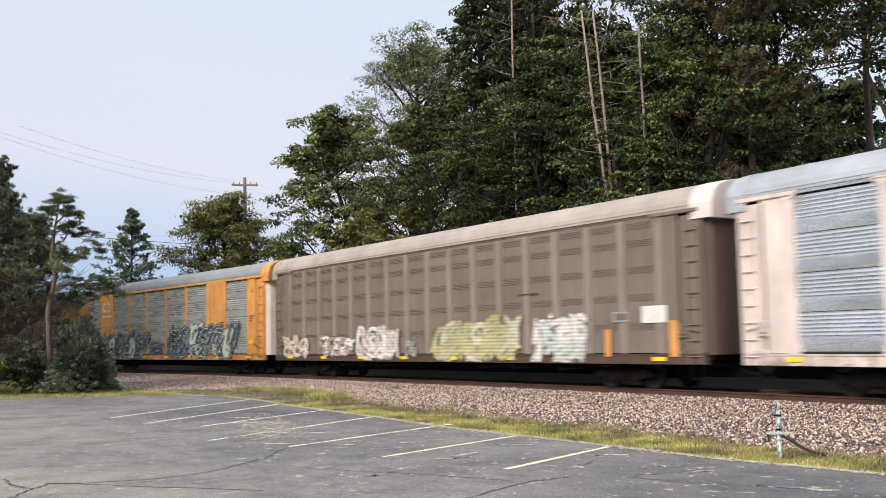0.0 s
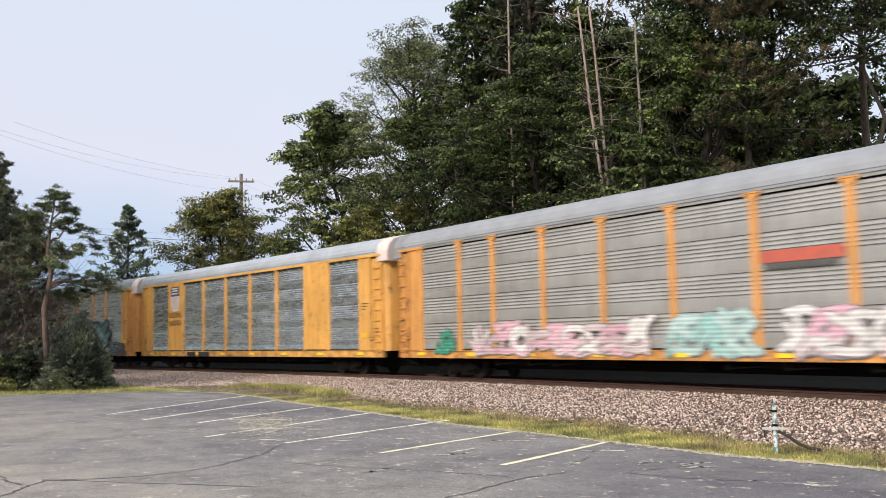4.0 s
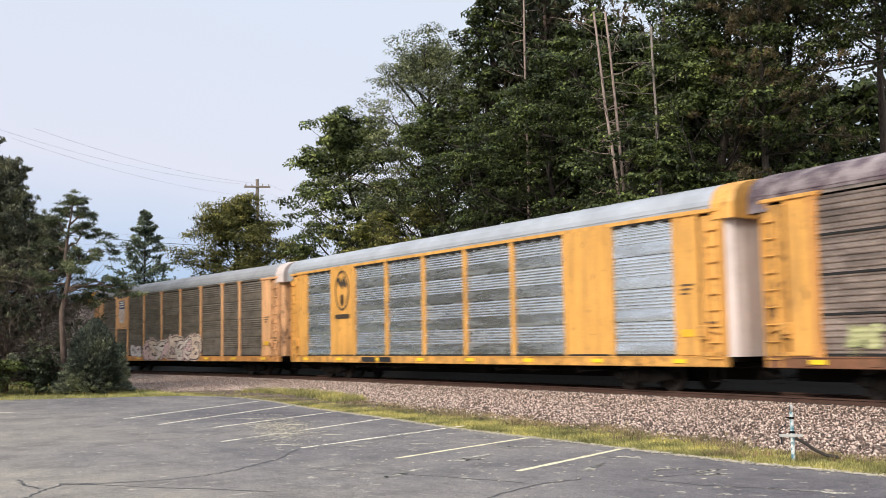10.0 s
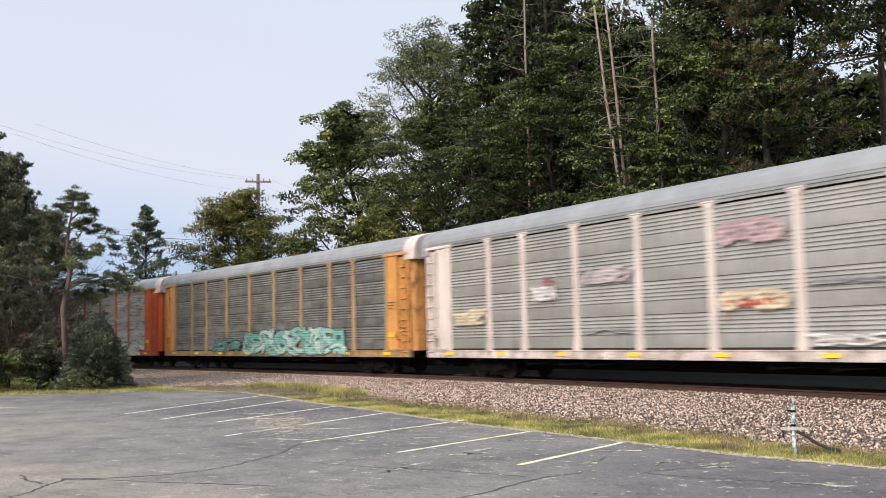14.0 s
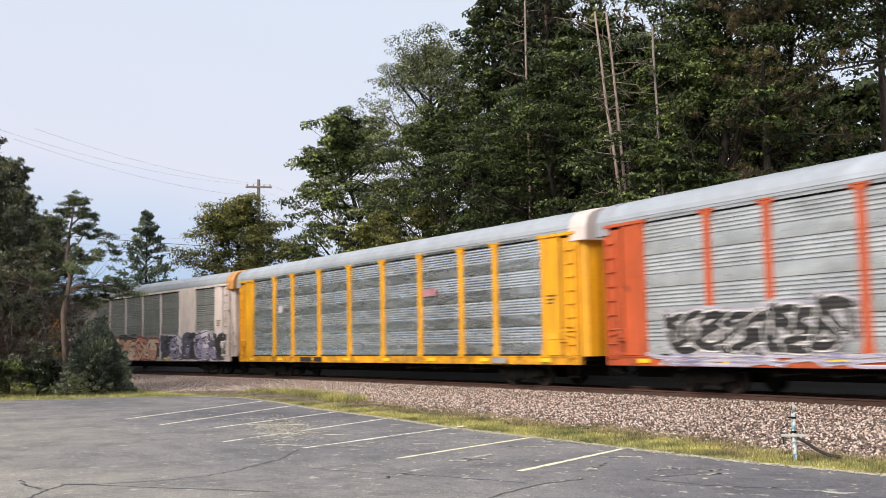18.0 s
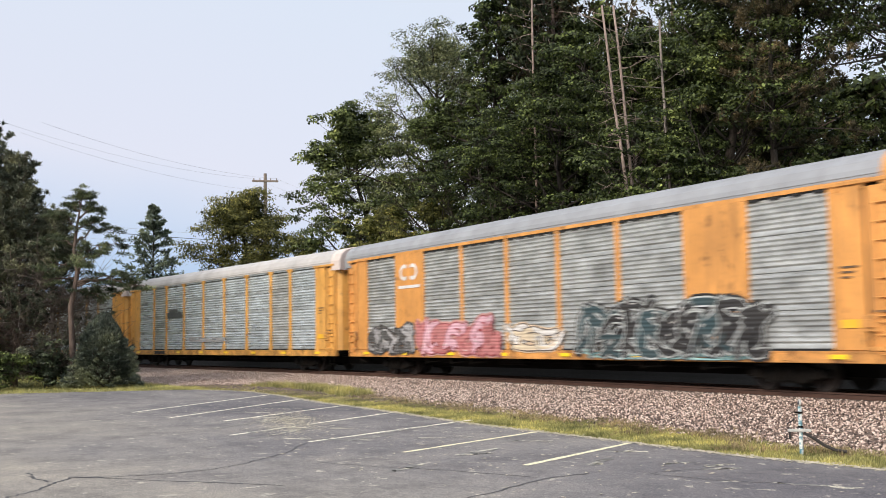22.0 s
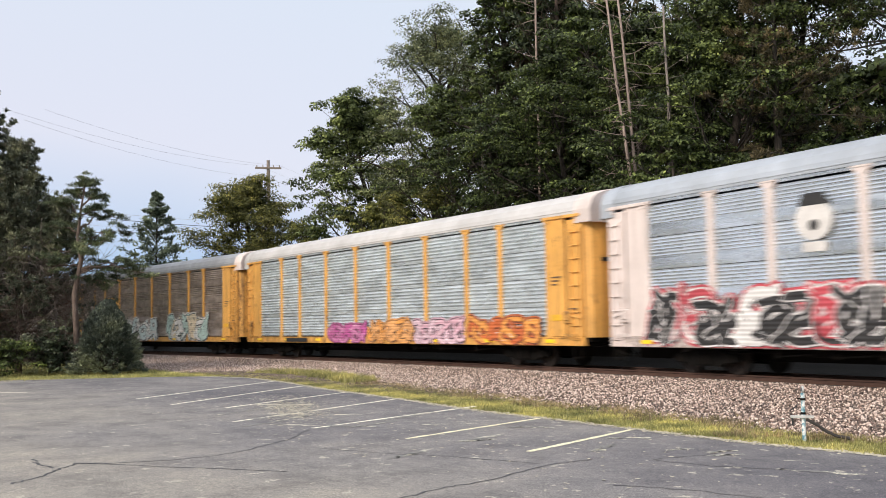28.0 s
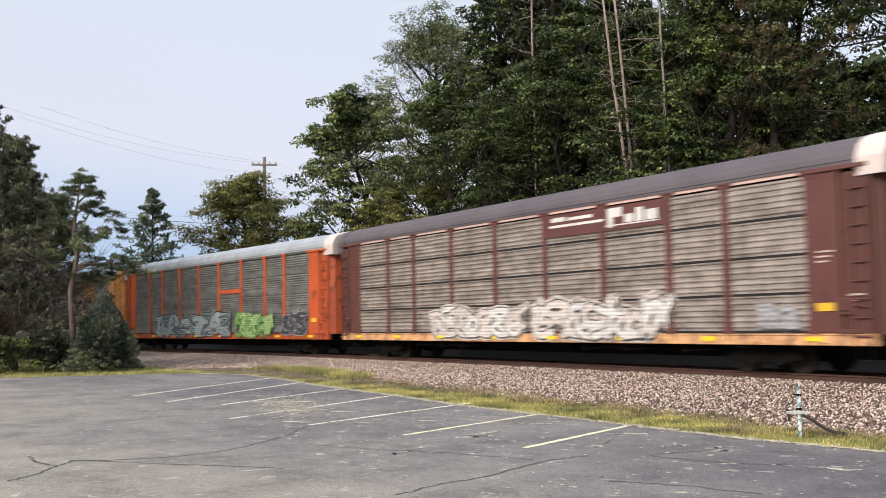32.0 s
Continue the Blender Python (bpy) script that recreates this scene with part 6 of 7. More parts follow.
broadleaf("locust_tree", "tall airy tree with sparse pale leaves", (-54.6, 34.2), 22.0, 5.0, 8.0, 4, LEAF_PALE, 56000, 0.14, gap=1.6, spread=0.8)
broadleaf("locust_tree", "tall leafy tree at the edge of the wood", (-50.9, 32.6), 16.5, 4.0, 4.0, 5, LEAF_MID, 26350, 0.18, gap=0.7)
broadleaf("edge_shrub", "yellow-green shrub at the edge of the wood", (-52.7, 29.0), 9.6, 3.0, 0.8, 6, LEAF_YELLOW, 26000, 0.16, gap=0.8)
broadleaf("edge_shrub", "brownish shrub with bare twigs", (-48.4, 29.9), 9.8, 3.2, 0.8, 7, LEAF_AUT, 13950, 0.14, gap=0.6)
conifer("pine_tree", "tall dark pine with brownish needles", (-46.6, 36.6), 26.0, 4.2, 6.0, 8, NEEDLE_BROWN, 9, 0.45, 90, 0.05, 0.36, BARK_SCOTS, 0.4, 0, shape=0.5, aspect=0.34)
conifer("pine_tree", "tall dark pine in the wood", (-43.6, 35.2), 26.5, 4.8, 5.0, 9, NEEDLE, 8, 0.5, 85, 0.05, 0.36, BARK_SCOTS, 0.4, 0, shape=0.5, aspect=0.34)
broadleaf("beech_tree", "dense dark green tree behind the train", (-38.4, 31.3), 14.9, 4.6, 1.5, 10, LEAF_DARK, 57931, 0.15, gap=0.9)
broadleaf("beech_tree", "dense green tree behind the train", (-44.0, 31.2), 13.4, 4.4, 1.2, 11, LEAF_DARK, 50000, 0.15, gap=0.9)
snag((-30.25, 29.06), 15.5, 12, (-1.15, -1.15))
snag((-30.65, 29.35), 15.6, 13, (-0.7, -0.75))
snag((-29.9, 29.9), 14.8, 14, (-0.1, -0.05), DEAD)
broadleaf("edge_shrub", "light green leafy sapling among dead pines", (-28.7, 28.9), 10.2, 1.9, 2.5, 45, LEAF_MID, 15000, 0.15, gap=0.8)
snag((-41.6, 32.2), 22.4, 15, (0.05, -0.1))
conifer("pine_tree", "tall dark pine in the wood", (-41.8, 37.6), 24.5, 4.6, 7.0, 16, NEEDLE_BROWN, 6, 0.6, 55, 0.0, 0.36, BARK_SCOTS, 0.45, 0, shape=0.5, aspect=0.34)
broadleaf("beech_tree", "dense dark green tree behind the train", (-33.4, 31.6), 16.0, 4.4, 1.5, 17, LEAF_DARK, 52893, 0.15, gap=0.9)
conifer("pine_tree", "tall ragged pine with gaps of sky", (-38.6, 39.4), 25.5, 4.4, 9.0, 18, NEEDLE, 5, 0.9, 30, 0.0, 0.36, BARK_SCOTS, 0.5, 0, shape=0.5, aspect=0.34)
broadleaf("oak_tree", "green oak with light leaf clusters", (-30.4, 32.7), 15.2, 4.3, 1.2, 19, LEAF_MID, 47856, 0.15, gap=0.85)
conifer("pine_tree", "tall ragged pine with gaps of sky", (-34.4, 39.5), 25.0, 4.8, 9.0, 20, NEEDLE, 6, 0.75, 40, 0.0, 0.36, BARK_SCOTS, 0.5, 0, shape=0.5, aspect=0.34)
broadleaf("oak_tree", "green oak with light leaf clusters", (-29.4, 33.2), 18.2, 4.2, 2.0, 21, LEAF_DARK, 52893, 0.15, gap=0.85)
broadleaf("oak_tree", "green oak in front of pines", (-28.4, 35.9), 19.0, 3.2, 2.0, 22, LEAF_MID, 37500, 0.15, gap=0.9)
conifer("pine_tree", "tall ragged pine with gaps of sky", (-34.2, 43.0), 24.0, 4.6, 10.0, 23, NEEDLE_BROWN, 6, 0.75, 40, 0.0, 0.36, BARK_SCOTS, 0.5, 0, shape=0.5, aspect=0.34)
conifer("pine_tree", "tall pine with bare lower trunk", (-27.7, 42.0), 23.5, 4.6, 14.5, 24, NEEDLE, 5, 0.85, 38, 0.0, 0.36, BARK_SCOTS, 0.5, 0, shape=0.5, aspect=0.34)
broadleaf("oak_tree", "green oak with sky between its leaves", (-24.4, 37.2), 18.4, 4.6, 12.6, 25, LEAF_DARK, 48000, 0.16, gap=2.0, girth=0.5)
conifer("spruce_tree", "slender blue-green spruce beyond the track", (-82.5, 24.4), 12.9, 5.3, 1.6, 28, NEEDLE_SPRUCE, 10, 0.68, 150, -0.12, 0.33, BARK, 0.26, 0, aspect=0.34, shape=1.05, thick=0.36)
broadleaf("maple_tree", "tall green maple above the wood", (-46.3, 33.4), 24.5, 2.7, 9.0, 41, LEAF_DARK, 28000, 0.20, gap=1.0)
broadleaf("maple_tree", "tall green maple above the wood", (-40.2, 35.0), 19.5, 3.8, 8.0, 42, LEAF_DARK, 27900, 0.22, gap=0.85)
conifer("pine_tree", "pine with drooping brownish boughs", (-27.2, 33.2), 19.0, 3.6, 8.5, 44, NEEDLE_BROWN, 7, 0.7, 480, -0.1, 0.22, BARK, 0.45, 0, shape=0.45, aspect=0.16)
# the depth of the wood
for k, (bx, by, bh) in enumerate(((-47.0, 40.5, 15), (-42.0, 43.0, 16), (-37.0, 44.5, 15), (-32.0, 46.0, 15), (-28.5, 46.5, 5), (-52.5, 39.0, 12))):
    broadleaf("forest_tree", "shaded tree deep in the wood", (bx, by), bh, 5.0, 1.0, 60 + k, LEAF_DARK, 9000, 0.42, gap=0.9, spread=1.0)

# on the near side, at the end of the car park
conifer("pine_tree", "tall dark dense pine beside the car park", (-47.4, 5.9), 12.0, 3.5, 0.6, 31, NEEDLE_GREY, 14, 0.28, 400, 0.10, 0.18, BARK_SCOTS, 0.3, 0.5, aspect=0.24, shape=0.42)
conifer("pine_tree", "dark dense pine beside the car park", (-46.1, 7.8), 9.8, 2.3, 0.6, 32, NEEDLE_GREY, 13, 0.27, 330, 0.05, 0.17, BARK_SCOTS, 0.3, 3.0, aspect=0.24, shape=0.5)
conifer("pine_tree", "dark pine with dead lower boughs", (-45.5, 9.15), 7.3, 2.5, 0.5, 33, NEEDLE_GREY, 15, 0.25, 230, -0.05, 0.17, DEAD_DARK, 0.35, 4.5, aspect=0.24, shape=0.55)
crooked_pine((-43.1, 9.5), 34)
dome_bush("spruce_bush", "dense low blue-green spruce bush at the lot's edge", (-42.4, 10.55), 2.9, 1.55, 35, NEEDLE_BLUE, 60000, 0.095)
broadleaf("weedy_shrub", "low weedy green shrub under pines", (-43.6, 8.6), 1.1, 1.0, 0.2, 36, NEEDLE, 5000, 0.12)
broadleaf("weedy_shrub", "low weedy green shrub under pines", (-43.4, 6.6), 0.9, 1.3, 0.2, 37, LEAF_MID, 5000, 0.11)


def unseen_shade_trees():
    """Trees added out of view, to shade the far wagons and darken reflections in their sheets."""
    src = broadleaf("park_tree", "added unseen tree that shades the far wagons", (-50, -20), 25.0, 6.2, 1.0, 90, LEAF_DARK, 3600, 1.15, gap=0.9, spread=1.0, twigs=1)
    rng = random.Random(4)
    low = broadleaf("park_tree", "added unseen low tree that darkens the wagons' reflections", (-66, -50), 12.5, 5.2, 0.8, 91, LEAF_DARK, 3000, 0.85, gap=0.9, spread=1.0, twigs=1)
    # unseen row behind the viewer, mirrored dark in the flat sheets
    for k in range(1, 15):
        copy_thing(low, pose(-70 + k * 8.6 + rng.uniform(-1, 1), -46 + rng.uniform(-4, 4), -0.1, 0, 0, rng.uniform(0, 360)))
    # unseen row left of the view, to shade the far end of the train
    for k in range(22):
        copy_thing(src, pose(-56 - k * 7.6, 0.176 * (56 + k * 7.6) - 10.6 - rng.uniform(0, 1.5), -0.1, 0, 0, rng.uniform(0, 360)))


unseen_shade_trees()


def undergrowth():
    """Low scrub at the foot of the wood."""
    rng = np.random.default_rng(77)
    n = 26000
    s = rng.uniform(-75, 0, n)
    off = rng.uniform(6.6, 15.0, n)
    z = 0.9 + rng.random(n) ** 1.3 * (1.6 + 1.6 * np.sin(s * 0.7) ** 2 + 0.25 * (off - 6))
    C = np.empty((n, 3))
    for i in range(n):
        x, y, _ = on_track(s[i], off[i])
        C[i] = (x, y, z[i])
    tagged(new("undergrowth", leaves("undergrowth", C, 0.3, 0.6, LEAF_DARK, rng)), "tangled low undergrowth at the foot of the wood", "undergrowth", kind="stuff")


def grass():
    """Blades on the verge between the car park and the stones."""
    rng = np.random.default_rng(5)
    V = []

    def blades(n, xs, ys, hgt, keep=None):
        x, y = xs(n), ys
        pts = np.stack([x, y(x, n)], 1)
        a = rng.uniform(0, 6.28, n)
        w = rng.uniform(0.006, 0.014, n)
        h = hgt * rng.uniform(0.4, 1.4, n)
        lean = rng.normal(size=(n, 2)) * 0.8 * h[:, None]
        z = np.full(n, -0.06)
        B = np.empty((n, 3, 3))
        B[:, 0] = np.stack([pts[:, 0] - np.cos(a) * w, pts[:, 1] - np.sin(a) * w, z], 1)
        B[:, 1] = np.stack([pts[:, 0] + np.cos(a) * w, pts[:, 1] + np.sin(a) * w, z], 1)
        B[:, 2] = np.stack([pts[:, 0] + lean[:, 0], pts[:, 1] + lean[:, 1], z + 0.03 + h], 1)
        return B

    def edge_y(x):
        return np.interp(-x, EDGE_X + [36, 42], EDGE_Y + [12.2, 9.0]) - 0.03

    def stones_y(x):
        return np.interp(-x, STONE_X, STONE_Y)

    def verge(x, n):
        u = rng.random(n) ** 0.85
        return edge_y(x) + u * (stones_y(x) - edge_y(x) + 0.35 * rng.random(n))
    def tufts(n, per, spot, hgt, wide):
        """Clumps of blades that fan out from one foot."""
        cx, cy = spot(n)
        tall = hgt * rng.uniform(0.5, 1.7, n)
        m = n * per
        fx, fy, h = (np.repeat(q, per) for q in (cx, cy, tall))
        a, out = rng.uniform(0, 6.28, m), np.abs(rng.normal(size=m)) * 0.75
        h = h * rng.uniform(0.5, 1.15, m)
        fx, fy = fx + np.cos(a) * 0.03 * rng.random(m), fy + np.sin(a) * 0.03 * rng.random(m)
        w = wide * rng.uniform(0.5, 1.2, m)
        z = np.full(m, -0.06)
        B = np.empty((m, 3, 3))
        B[:, 0] = np.stack([fx - np.sin(a) * w, fy + np.cos(a) * w, z], 1)
        B[:, 1] = np.stack([fx + np.sin(a) * w, fy - np.cos(a) * w, z], 1)
        B[:, 2] = np.stack([fx + np.cos(a) * out * h, fy + np.sin(a) * out * h, z + 0.02 + h], 1)
        return B

    def on_verge(n):
        x = -40 + 46 * rng.random(n) ** 0.8
        return x, verge(x, n)

    def at_stones(n):
        x = -38 + 40 * rng.random(n)
        wave = 0.30 * np.sin(x * 1.9) + 0.22 * np.sin(x * 4.3 + 1.0)
        return x, stones_y(x) - 0.25 + wave + 0.28 * rng.normal(size=n)

    G = [blades(70000, lambda n: -40 + 46 * rng.random(n) ** 0.8, verge, 0.026)]
    G.append(tufts(5200, 12, on_verge, 0.038, 0.009))
    def at_weeds(n):
        x = -37.5 + 9.5 * rng.random(n)
        return x, stones_y(x) - 0.15 - 1.1 * rng.random(n) ** 2

    G.append(tufts(900, 12, at_weeds, 0.16, 0.012))
    G.append(blades(26000, lambda n: -57 + 19.5 * rng.random(n), lambda x, n: -4 + 17 * rng.random(n), 0.08))
    B = np.concatenate(G)
    tagged(new("verge_grass", soup("verge_grass", B.reshape(-1, 3), np.arange(3 * len(B)).reshape(-1, 3), GRASS)), "ragged yellow-green grass verge along the car park", "grass", kind="stuff")
    D = tufts(3200, 11, at_stones, 0.075, 0.008)
    tagged(new("dry_grass", soup("dry_grass", D.reshape(-1, 3), np.arange(3 * len(D)).reshape(-1, 3), STRAW)), "brown seeding grass where the stones begin", "grass", kind="stuff")


def stones():
    """Loose ballast stones over the bed."""
    rng = np.random.default_rng(9)
    n = 125000
    s = 14 - 92 * rng.random(n) ** 1.35
    off = -1.2 - 7.9 * rng.random(n)
    zz = np.interp(off, [p[0] for p in BED_PROF], [p[1] for p in BED_PROF])
    u = np.clip(s - SX, S_LO, S_HI)
    h = CURVE * u
    x = SX + np.sin(h) / CURVE + (s - SX - u) * np.cos(h) - np.sin(h) * off
    y = TRACK_Y + (1 - np.cos(h)) / CURVE + (s - SX - u) * np.sin(h) + np.cos(h) * off
    lim = np.interp(-x, STONE_X, STONE_Y) - 0.2 + 0.3 * rng.normal(size=n)
    ok = y > lim
    x, y, zz = x[ok], y[ok], zz[ok]
    n = len(x)
    size = rng.uniform(0.012, 0.032, n)
    # an uneven lump, open at the back where nobody sees it
    ref = np.array([(1, 0, 0), (0, 1, 0), (-1, 0, 0), (0, -1, 0), (0, 0, 0.8), (0, 0, -0.8)])
    tri = np.array([(0, 1, 4), (1, 2, 4), (2, 3, 4), (3, 0, 4), (1, 0, 5), (0, 3, 5)])
    a = rng.uniform(0, 6.28, n)
    V = ref[None] * (size[:, None, None] * rng.uniform(0.6, 1.4, (n, 6, 1)))
    c, si = np.cos(a)[:, None], np.sin(a)[:, None]
    V = np.stack([V[..., 0] * c - V[..., 1] * si, V[..., 0] * si + V[..., 1] * c, V[..., 2] + rng.normal(size=(n, 1)) * 0.2 * V[..., 0]], -1)
    V += np.stack([x, y, zz + size * rng.uniform(0.1, 1.1, n)], 1)[:, None]
    T = (tri[None] + 6 * np.arange(n)[:, None, None]).reshape(-1, 3)
    tagged(new("ballast_stones", soup("ballast_stones", V.reshape(-1, 3), T, STONE)), "loose crushed pink and grey ballast stones", "ballast", kind="stuff")


def edge_litter():
    """Straw, sand and dry leaf crumbs along the edge of the asphalt and over the stalls."""
    rng = np.random.default_rng(61)
    n = 8500
    x = -36 + 40 * rng.random(n)
    y = np.interp(-x, EDGE_X + [36, 42], EDGE_Y + [12.2, 9.0]) + rng.normal(size=n) * 0.07 - 0.03
    k = 1500
    px, py = -20.2 + rng.normal(size=k) * 1.6, 8.9 + rng.normal(size=k) * 0.35
    py = py + (px + 20.2) * -0.35
    q = 500
    x = np.concatenate([x, px, -26 + 24 * rng.random(q)])
    y = np.concatenate([y, py, 6.2 + 4.8 * rng.random(q)])
    C = np.stack([x, y, np.full(len(x), 0.007)], 1)
    tagged(new("edge_litter", leaves("edge_litter", C, 0.07, 0.5, STRAW_PALE, rng, flat=0.06)), "pale straw and dry leaf crumbs along the asphalt edge", "litter", kind="stuff")


edge_litter()
undergrowth()
grass()
stones()


# ---------------- car park lines, pole, wires, marker ----------------
def ground_strip(name, pts, width, material, z, label, category, group, ragged=0.0, seed=1):
    rng = random.Random(seed)
    V, F = [], []
    for i, (x, y) in enumerate(pts):
        a, b = pts[max(0, i - 1)], pts[min(len(pts) - 1, i + 1)]
        d = math.hypot(b[0] - a[0], b[1] - a[1]) or 1
        nx, ny = -(b[1] - a[1]) / d, (b[0] - a[0]) / d
        w = width / 2 * (1 + rng.uniform(-ragged, ragged))
        V += [(x + nx * w, y + ny * w, z), (x - nx * w, y - ny * w, z)]
    for i in range(len(pts) - 1):
        F.append((2 * i, 2 * i + 1, 2 * i + 3, 2 * i + 2))
    return tagged(new(name, mesh_from(name, V, F, material)), label, category, group, "structure")


def fine(pts, n, wob, seed):
    rng = random.Random(seed)
    out = []
    for a, b in zip(pts, pts[1:]):
        for k in range(n):
            t = k / n
            out.append((a[0] + (b[0] - a[0]) * t + rng.uniform(-wob, wob), a[1] + (b[1] - a[1]) * t + rng.uniform(-wob, wob)))
    return out + [pts[-1]]


LINE_GHOST = paint_line_mat("ghost_paint", (0.60, 0.57, 0.46), 0.90)
STALLS = [((-12.26, 11.26), (-11.04, 8.24)), ((-14.81, 11.45), (-13.46, 7.77)), ((-17.76, 11.9), (-15.89, 7.35)), ((-20.89, 11.85), (-17.97, 6.74)),
          ((-23.99, 12.12), (-21.24, 7.8)), ((-27.41, 12.35), (-23.01, 7.15)), ((-30.57, 12.8), (-25.56, 7.07)), ((-32.9, 3.1), (-30.65, 5.42))]
for i, (a, b) in enumerate(STALLS):
    ground_strip("stall_line", fine([a, b], 24, 0.006, i), 0.10, LINE_YELLOW if i < 2 else LINE_WORN, 0.004, "faded yellow parking stall line on asphalt", "stall line", "stall lines", 0.25, i)

GHOSTS = [((-13.0, 9.2), (-12.6, 8.2)), ((-10.9, 9.6), (-10.5, 8.9)), ((-16.2, 9.2), (-15.6, 7.9)), ((-18.4, 8.6), (-17.0, 6.6)), ((-19.6, 9.4), (-18.2, 7.2)),
          ((-21.5, 9.8), (-19.6, 7.0)), ((-12.0, 7.2), (-11.6, 6.5)), ((-17.2, 10.6), (-16.4, 9.0))]
SCUFFS = [((-9.96, 9.74), (-9.91, 10.16)), ((-9.47, 9.94), (-9.44, 10.36)), ((-9.26, 9.74), (-9.09, 10.2)), ((-12.6, 8.28), (-12.53, 8.76)), ((-7.95, 9.48), (-7.1, 9.82)),
          ((-17.0, 7.1), (-15.4, 8.3)), ((-19.2, 7.9), (-17.6, 9.2)), ((-21.8, 8.6), (-20.2, 9.9)), ((-13.9, 9.9), (-13.3, 10.5)), ((-11.6, 10.1), (-11.2, 10.6)), ((-15.2, 9.1), (-14.7, 9.9)), ((-24.6, 8.3), (-22.9, 9.6))]
LINE_SCUFF = paint_line_mat("scuffed_paint", (0.66, 0.62, 0.50), 1.02)
for i, (a, b) in enumerate(SCUFFS):
    ground_strip("worn_paint", fine([a, b], 14, 0.05, i + 170), 0.10, LINE_SCUFF, 0.0042, "short scuffed remnant of old paint on asphalt", "paint mark", "old paint marks", 0.8, i + 170)
for i, (a, b) in enumerate(GHOSTS):
    ground_strip("worn_paint", fine([a, b], 16, 0.05, i + 70), 0.13, LINE_GHOST, 0.0045, "nearly worn-off old paint mark on asphalt", "paint mark", "old paint marks", 0.6, i + 70)

CRACKS = [
    [(-12.42, 2.03), (-12.85, 2.48), (-13.42, 2.76), (-13.95, 2.62), (-14.64, 2.67)],
    [(-13.42, 2.8), (-13.74, 3.04), (-13.46, 3.52), (-13.29, 4.2), (-13.4, 4.84), (-13.66, 5.26), (-14.54, 6.31), (-15.69, 7.21)],
    [(-13.86, 3.06), (-11.35, 4.92)], [(-8.87, 5.03), (-9.21, 5.8), (-9.27, 6.31), (-9.88, 7.63), (-9.91, 8.37)],
    [(-9.44, 8.97), (-9.4, 9.42), (-9.32, 9.94)], [(-9.4, 8.94), (-8.61, 9.08), (-8.15, 9.33), (-7.52, 9.72)],
    [(-8.25, 7.23), (-7.6, 7.6), (-6.74, 7.85)], [(-13.21, 6.24), (-12.33, 6.57), (-11.35, 7.15), (-10.0, 7.64)],
]
for i, c in enumerate(CRACKS):
    ground_strip("crack_seal", fine(c, 7, 0.035, i + 40), 0.034 if i < 4 else 0.022, SEAL, 0.003, "dark tar line along a crack in the asphalt", "crack", "tarred cracks", 0.45, i)

WOOD_POLE = bark_mat("weathered_pole_wood", (0.18, 0.145, 0.12), (0.34, 0.285, 0.24))
WIRE = plain("grey_wire", (0.42, 0.42, 0.45), 0.5)
POLE = (-72.0, 29.9)


def utility_pole():
    root = tagged(new("utility_pole"), "weathered wooden utility pole with a crossarm", "utility pole")
    root.location = (POLE[0], POLE[1], -0.1)
    bm = bmesh.new()
    rod(bm, (0, 0, 0), (-0.05, -0.1, 14.5), 0.17, 0.12, 10)
    part("pole", bm, WOOD_POLE, root)
    bm = bmesh.new()
    ax = Vector((0.36, 0.93, 0)) * 0.95
    for s in (-1, 1):
        rod(bm, Vector((-0.05, -0.1, 13.35)) + ax * s * 0.55, (0, -0.05, 12.7), 0.02)
    d = math.degrees(math.atan2(ax.y, ax.x))
    bm2 = bmesh.new()
    box(bm2, -0.98, 0.98, -0.06, 0.06, -0.07, 0.07, 0.01)
    part("crossarm", bm2, WOOD_POLE, root, m=pose(-0.05 + 0.13, -0.1 - 0.05, 13.9, 0, 0, d))
    part("brace", bm, WOOD_POLE, root)
    bm = bmesh.new()
    for k in (-0.85, -0.4, 0.4, 0.85):
        p = Vector((0.08, -0.15, 13.97)) + Vector((math.cos(radians(d)), math.sin(radians(d)), 0)) * k
        rod(bm, p, p + Vector((0, 0, 0.16)), 0.05, 0.03, 8)
    part("insulators", bm, plain("insulator_glaze", (0.25, 0.22, 0.2), 0.3), root)


utility_pole()


def wire(a, b, sag, label="thin grey overhead wire", thick=0.0055, dark=False):
    cu = bpy.data.curves.new("overhead_wire", "CURVE")
    cu.dimensions, cu.bevel_depth, cu.bevel_resolution = "3D", thick, 0
    sp = cu.splines.new("POLY")
    sp.points.add(24)
    for i in range(25):
        t = i / 24
        p = Vector(a).lerp(Vector(b), t)
        sp.points[i].co = (p.x, p.y, p.z - sag * 4 * t * (1 - t), 1)
    cu.materials.append(DARK_GAP if dark else WIRE)
    tagged(new("overhead_wire", cu), label, "wire", "overhead wires", "structure")


# from the pole's crossarm to the next pole out to the side, and away from it
for k, dz in ((-0.85, 0.0), (0.85, -0.0), (0.0, -0.95)):
    ox, oy = 0.36 * k, 0.93 * k
    wire((POLE[0] + ox, POLE[1] + oy - 0.1, 14.0 + dz), (-56 + ox * 1.2, 9.6 + oy * 1.2, 13.3 + dz * 0.6), 0.5)
    wire((POLE[0] + ox, POLE[1] + oy - 0.1, 14.0 + dz), (-97 + ox, 62 + oy, 14.2 + dz), 0.8)
for dz in (0.0, -0.75, 0.6):
    wire((-86, 31.5, 10.6 + dz * 0.8), (-80, 6, 11.2 + dz * 0.8), 0.2, "dark overhead cable", 0.022 if dz == 0 else 0.009, dz == 0)


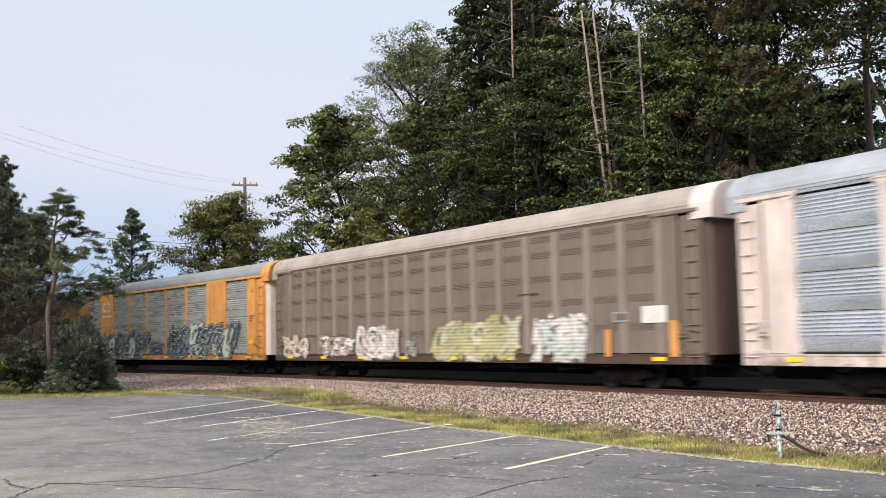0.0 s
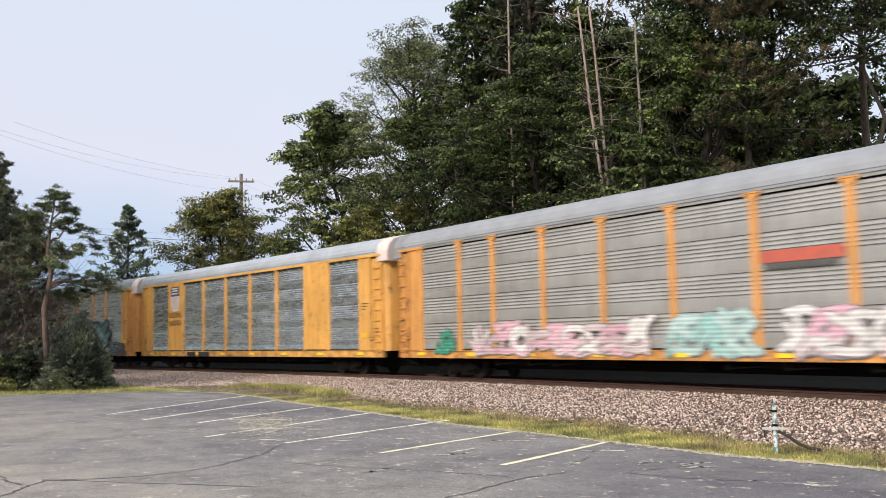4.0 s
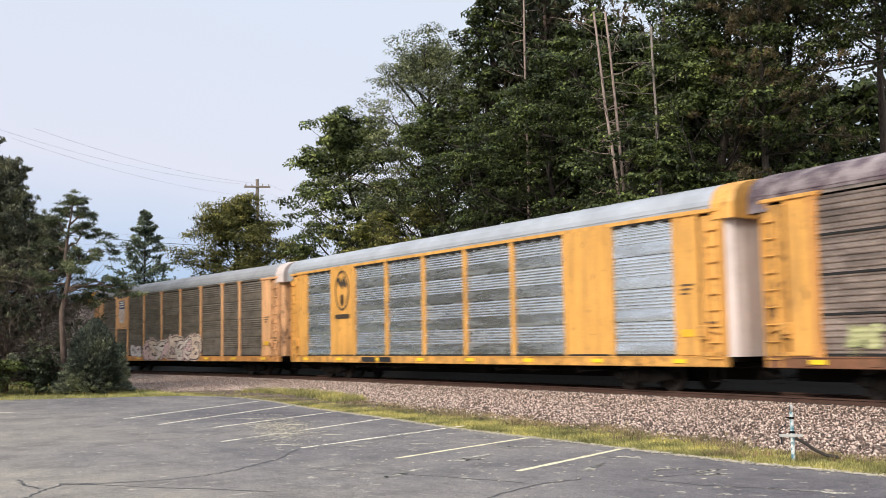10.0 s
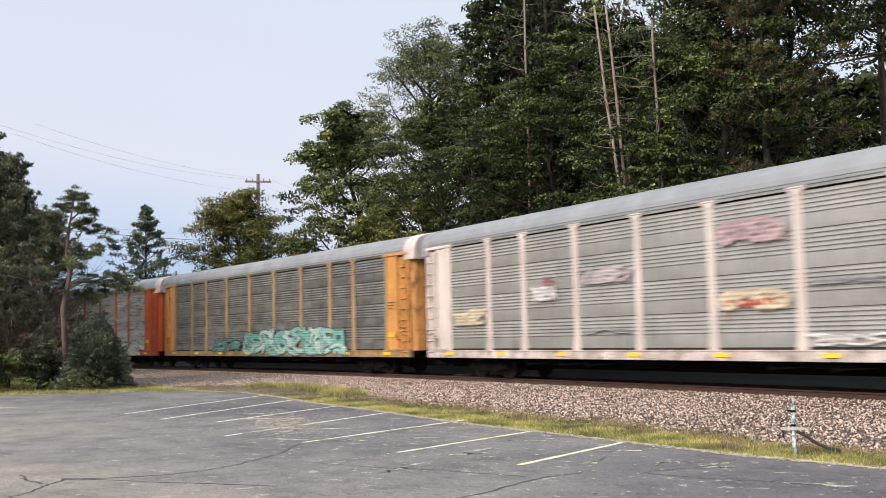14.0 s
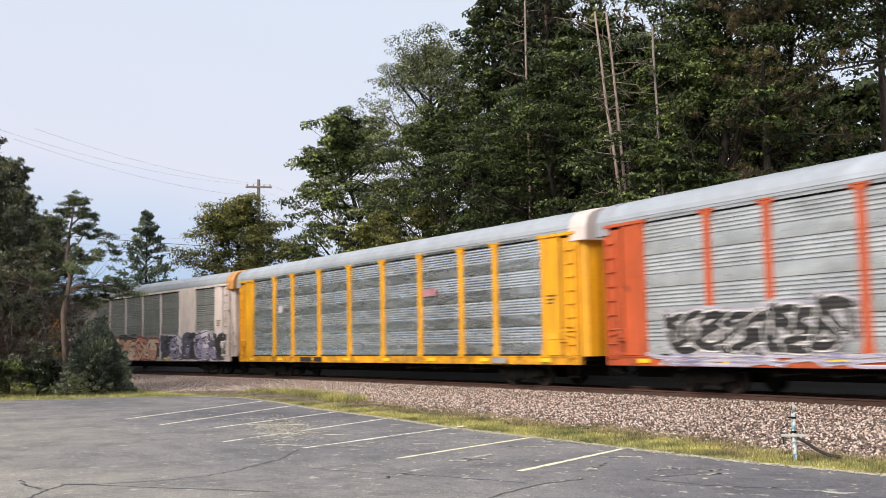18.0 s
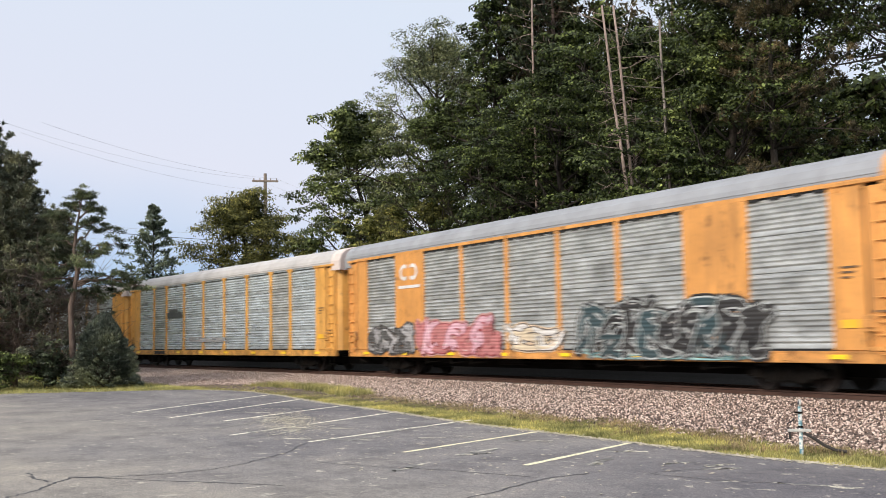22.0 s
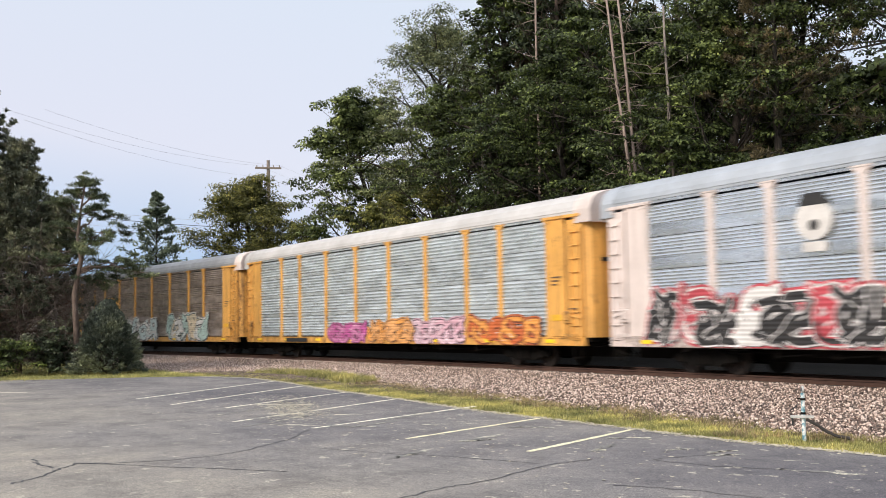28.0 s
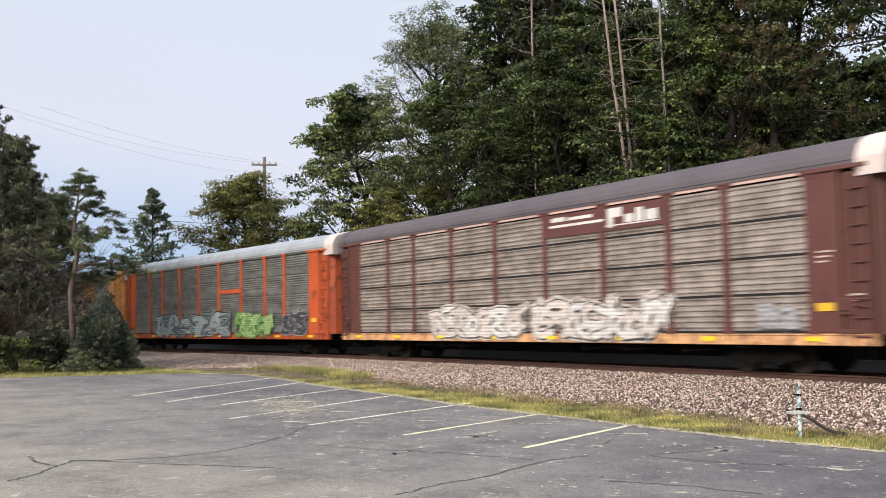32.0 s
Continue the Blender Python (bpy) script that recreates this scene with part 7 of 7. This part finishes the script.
def post_marker():
    """Short pipe post with a round sight on top, a clamped crossbar, a side tube and a strap that runs to the stones."""
    root = tagged(new("marker_post"), "flaking pale blue metal post with a white crossbar", "post")
    root.location = (-9.77, 12.22, -0.06)
    steel, n, l, b = mat("flaking_blue_paint")
    flake = noise_tex(n, l, 16, 4, 0.6)
    r = ramp(n, l, flake.outputs[0], [(0.40, (0.10, 0.24, 0.30)), (0.47, (0.30, 0.46, 0.52)), (0.53, (0.74, 0.76, 0.75)), (0.62, (0.82, 0.82, 0.80))])
    l.new(r.outputs[0], b.inputs["Base Color"])
    b.inputs["Roughness"].default_value = 0.55
    pale = weathered("pale_steel", (0.62, 0.62, 0.60), (0.12, 0.10, 0.09), 0.8, streak=False)
    black = plain("black_cable", (0.02, 0.02, 0.022), 0.5)
    bm = bmesh.new()
    rod(bm, (0, 0, 0), (0, 0, 0.70), 0.028, seg=12)
    part("post", bm, steel, root)
    bm = bmesh.new()
    rod(bm, (0, 0, 0.60), (0, 0, 0.63), 0.04, seg=12)
    rod(bm, (0, 0, 0.40), (0, 0, 0.43), 0.038, seg=12)
    box(bm, -0.09, -0.02, -0.012, 0.012, 0.605, 0.625)
    part("clamp", bm, BLACK_IRON, root)
    bm = bmesh.new()
    box(bm, -0.15, 0.17, -0.018, 0.018, 0.345, 0.385, 0.005)
    part("crossbar", bm, pale, root, m=pose(0, -0.045, 0, 0, 0, 42))
    bm = bmesh.new()
    rod(bm, (-0.095, -0.12, 0.24), (-0.095, -0.12, 0.37), 0.013, seg=8)
    rod(bm, (-0.05, -0.06, 0.52), (-0.13, -0.13, 0.45), 0.009, seg=6)
    part("side_tube", bm, black, root)
    bm = bmesh.new()
    m = Matrix.Translation((0, 0, 0.755)) @ Matrix.Rotation(radians(51), 4, "Z") @ Matrix.Rotation(math.pi / 2, 4, "Y")
    bmesh.ops.create_cone(bm, cap_ends=True, segments=20, radius1=0.052, radius2=0.052, depth=0.03, matrix=m)
    ring = part("sight", bm, pale, root, "round white sight with a black centre")
    bm = bmesh.new()
    bmesh.ops.create_cone(bm, cap_ends=True, segments=16, radius1=0.031, radius2=0.031, depth=0.042, matrix=m)
    part("centre", bm, plain("dark_blue_cap", (0.02, 0.025, 0.05), 0.4), ring)
    bm = bmesh.new()
    pts = [(0.05, 0.0, 0.33), (0.15, 0.08, 0.26), (0.26, 0.17, 0.16), (0.36, 0.25, 0.10), (0.5, 0.34, 0.075)]
    for p, q in zip(pts, pts[1:]):
        rod(bm, p, q, 0.022, seg=6)
    part("strap", bm, plain("weathered_black_hose", (0.035, 0.03, 0.027), 0.7), root)


post_marker()

motions()
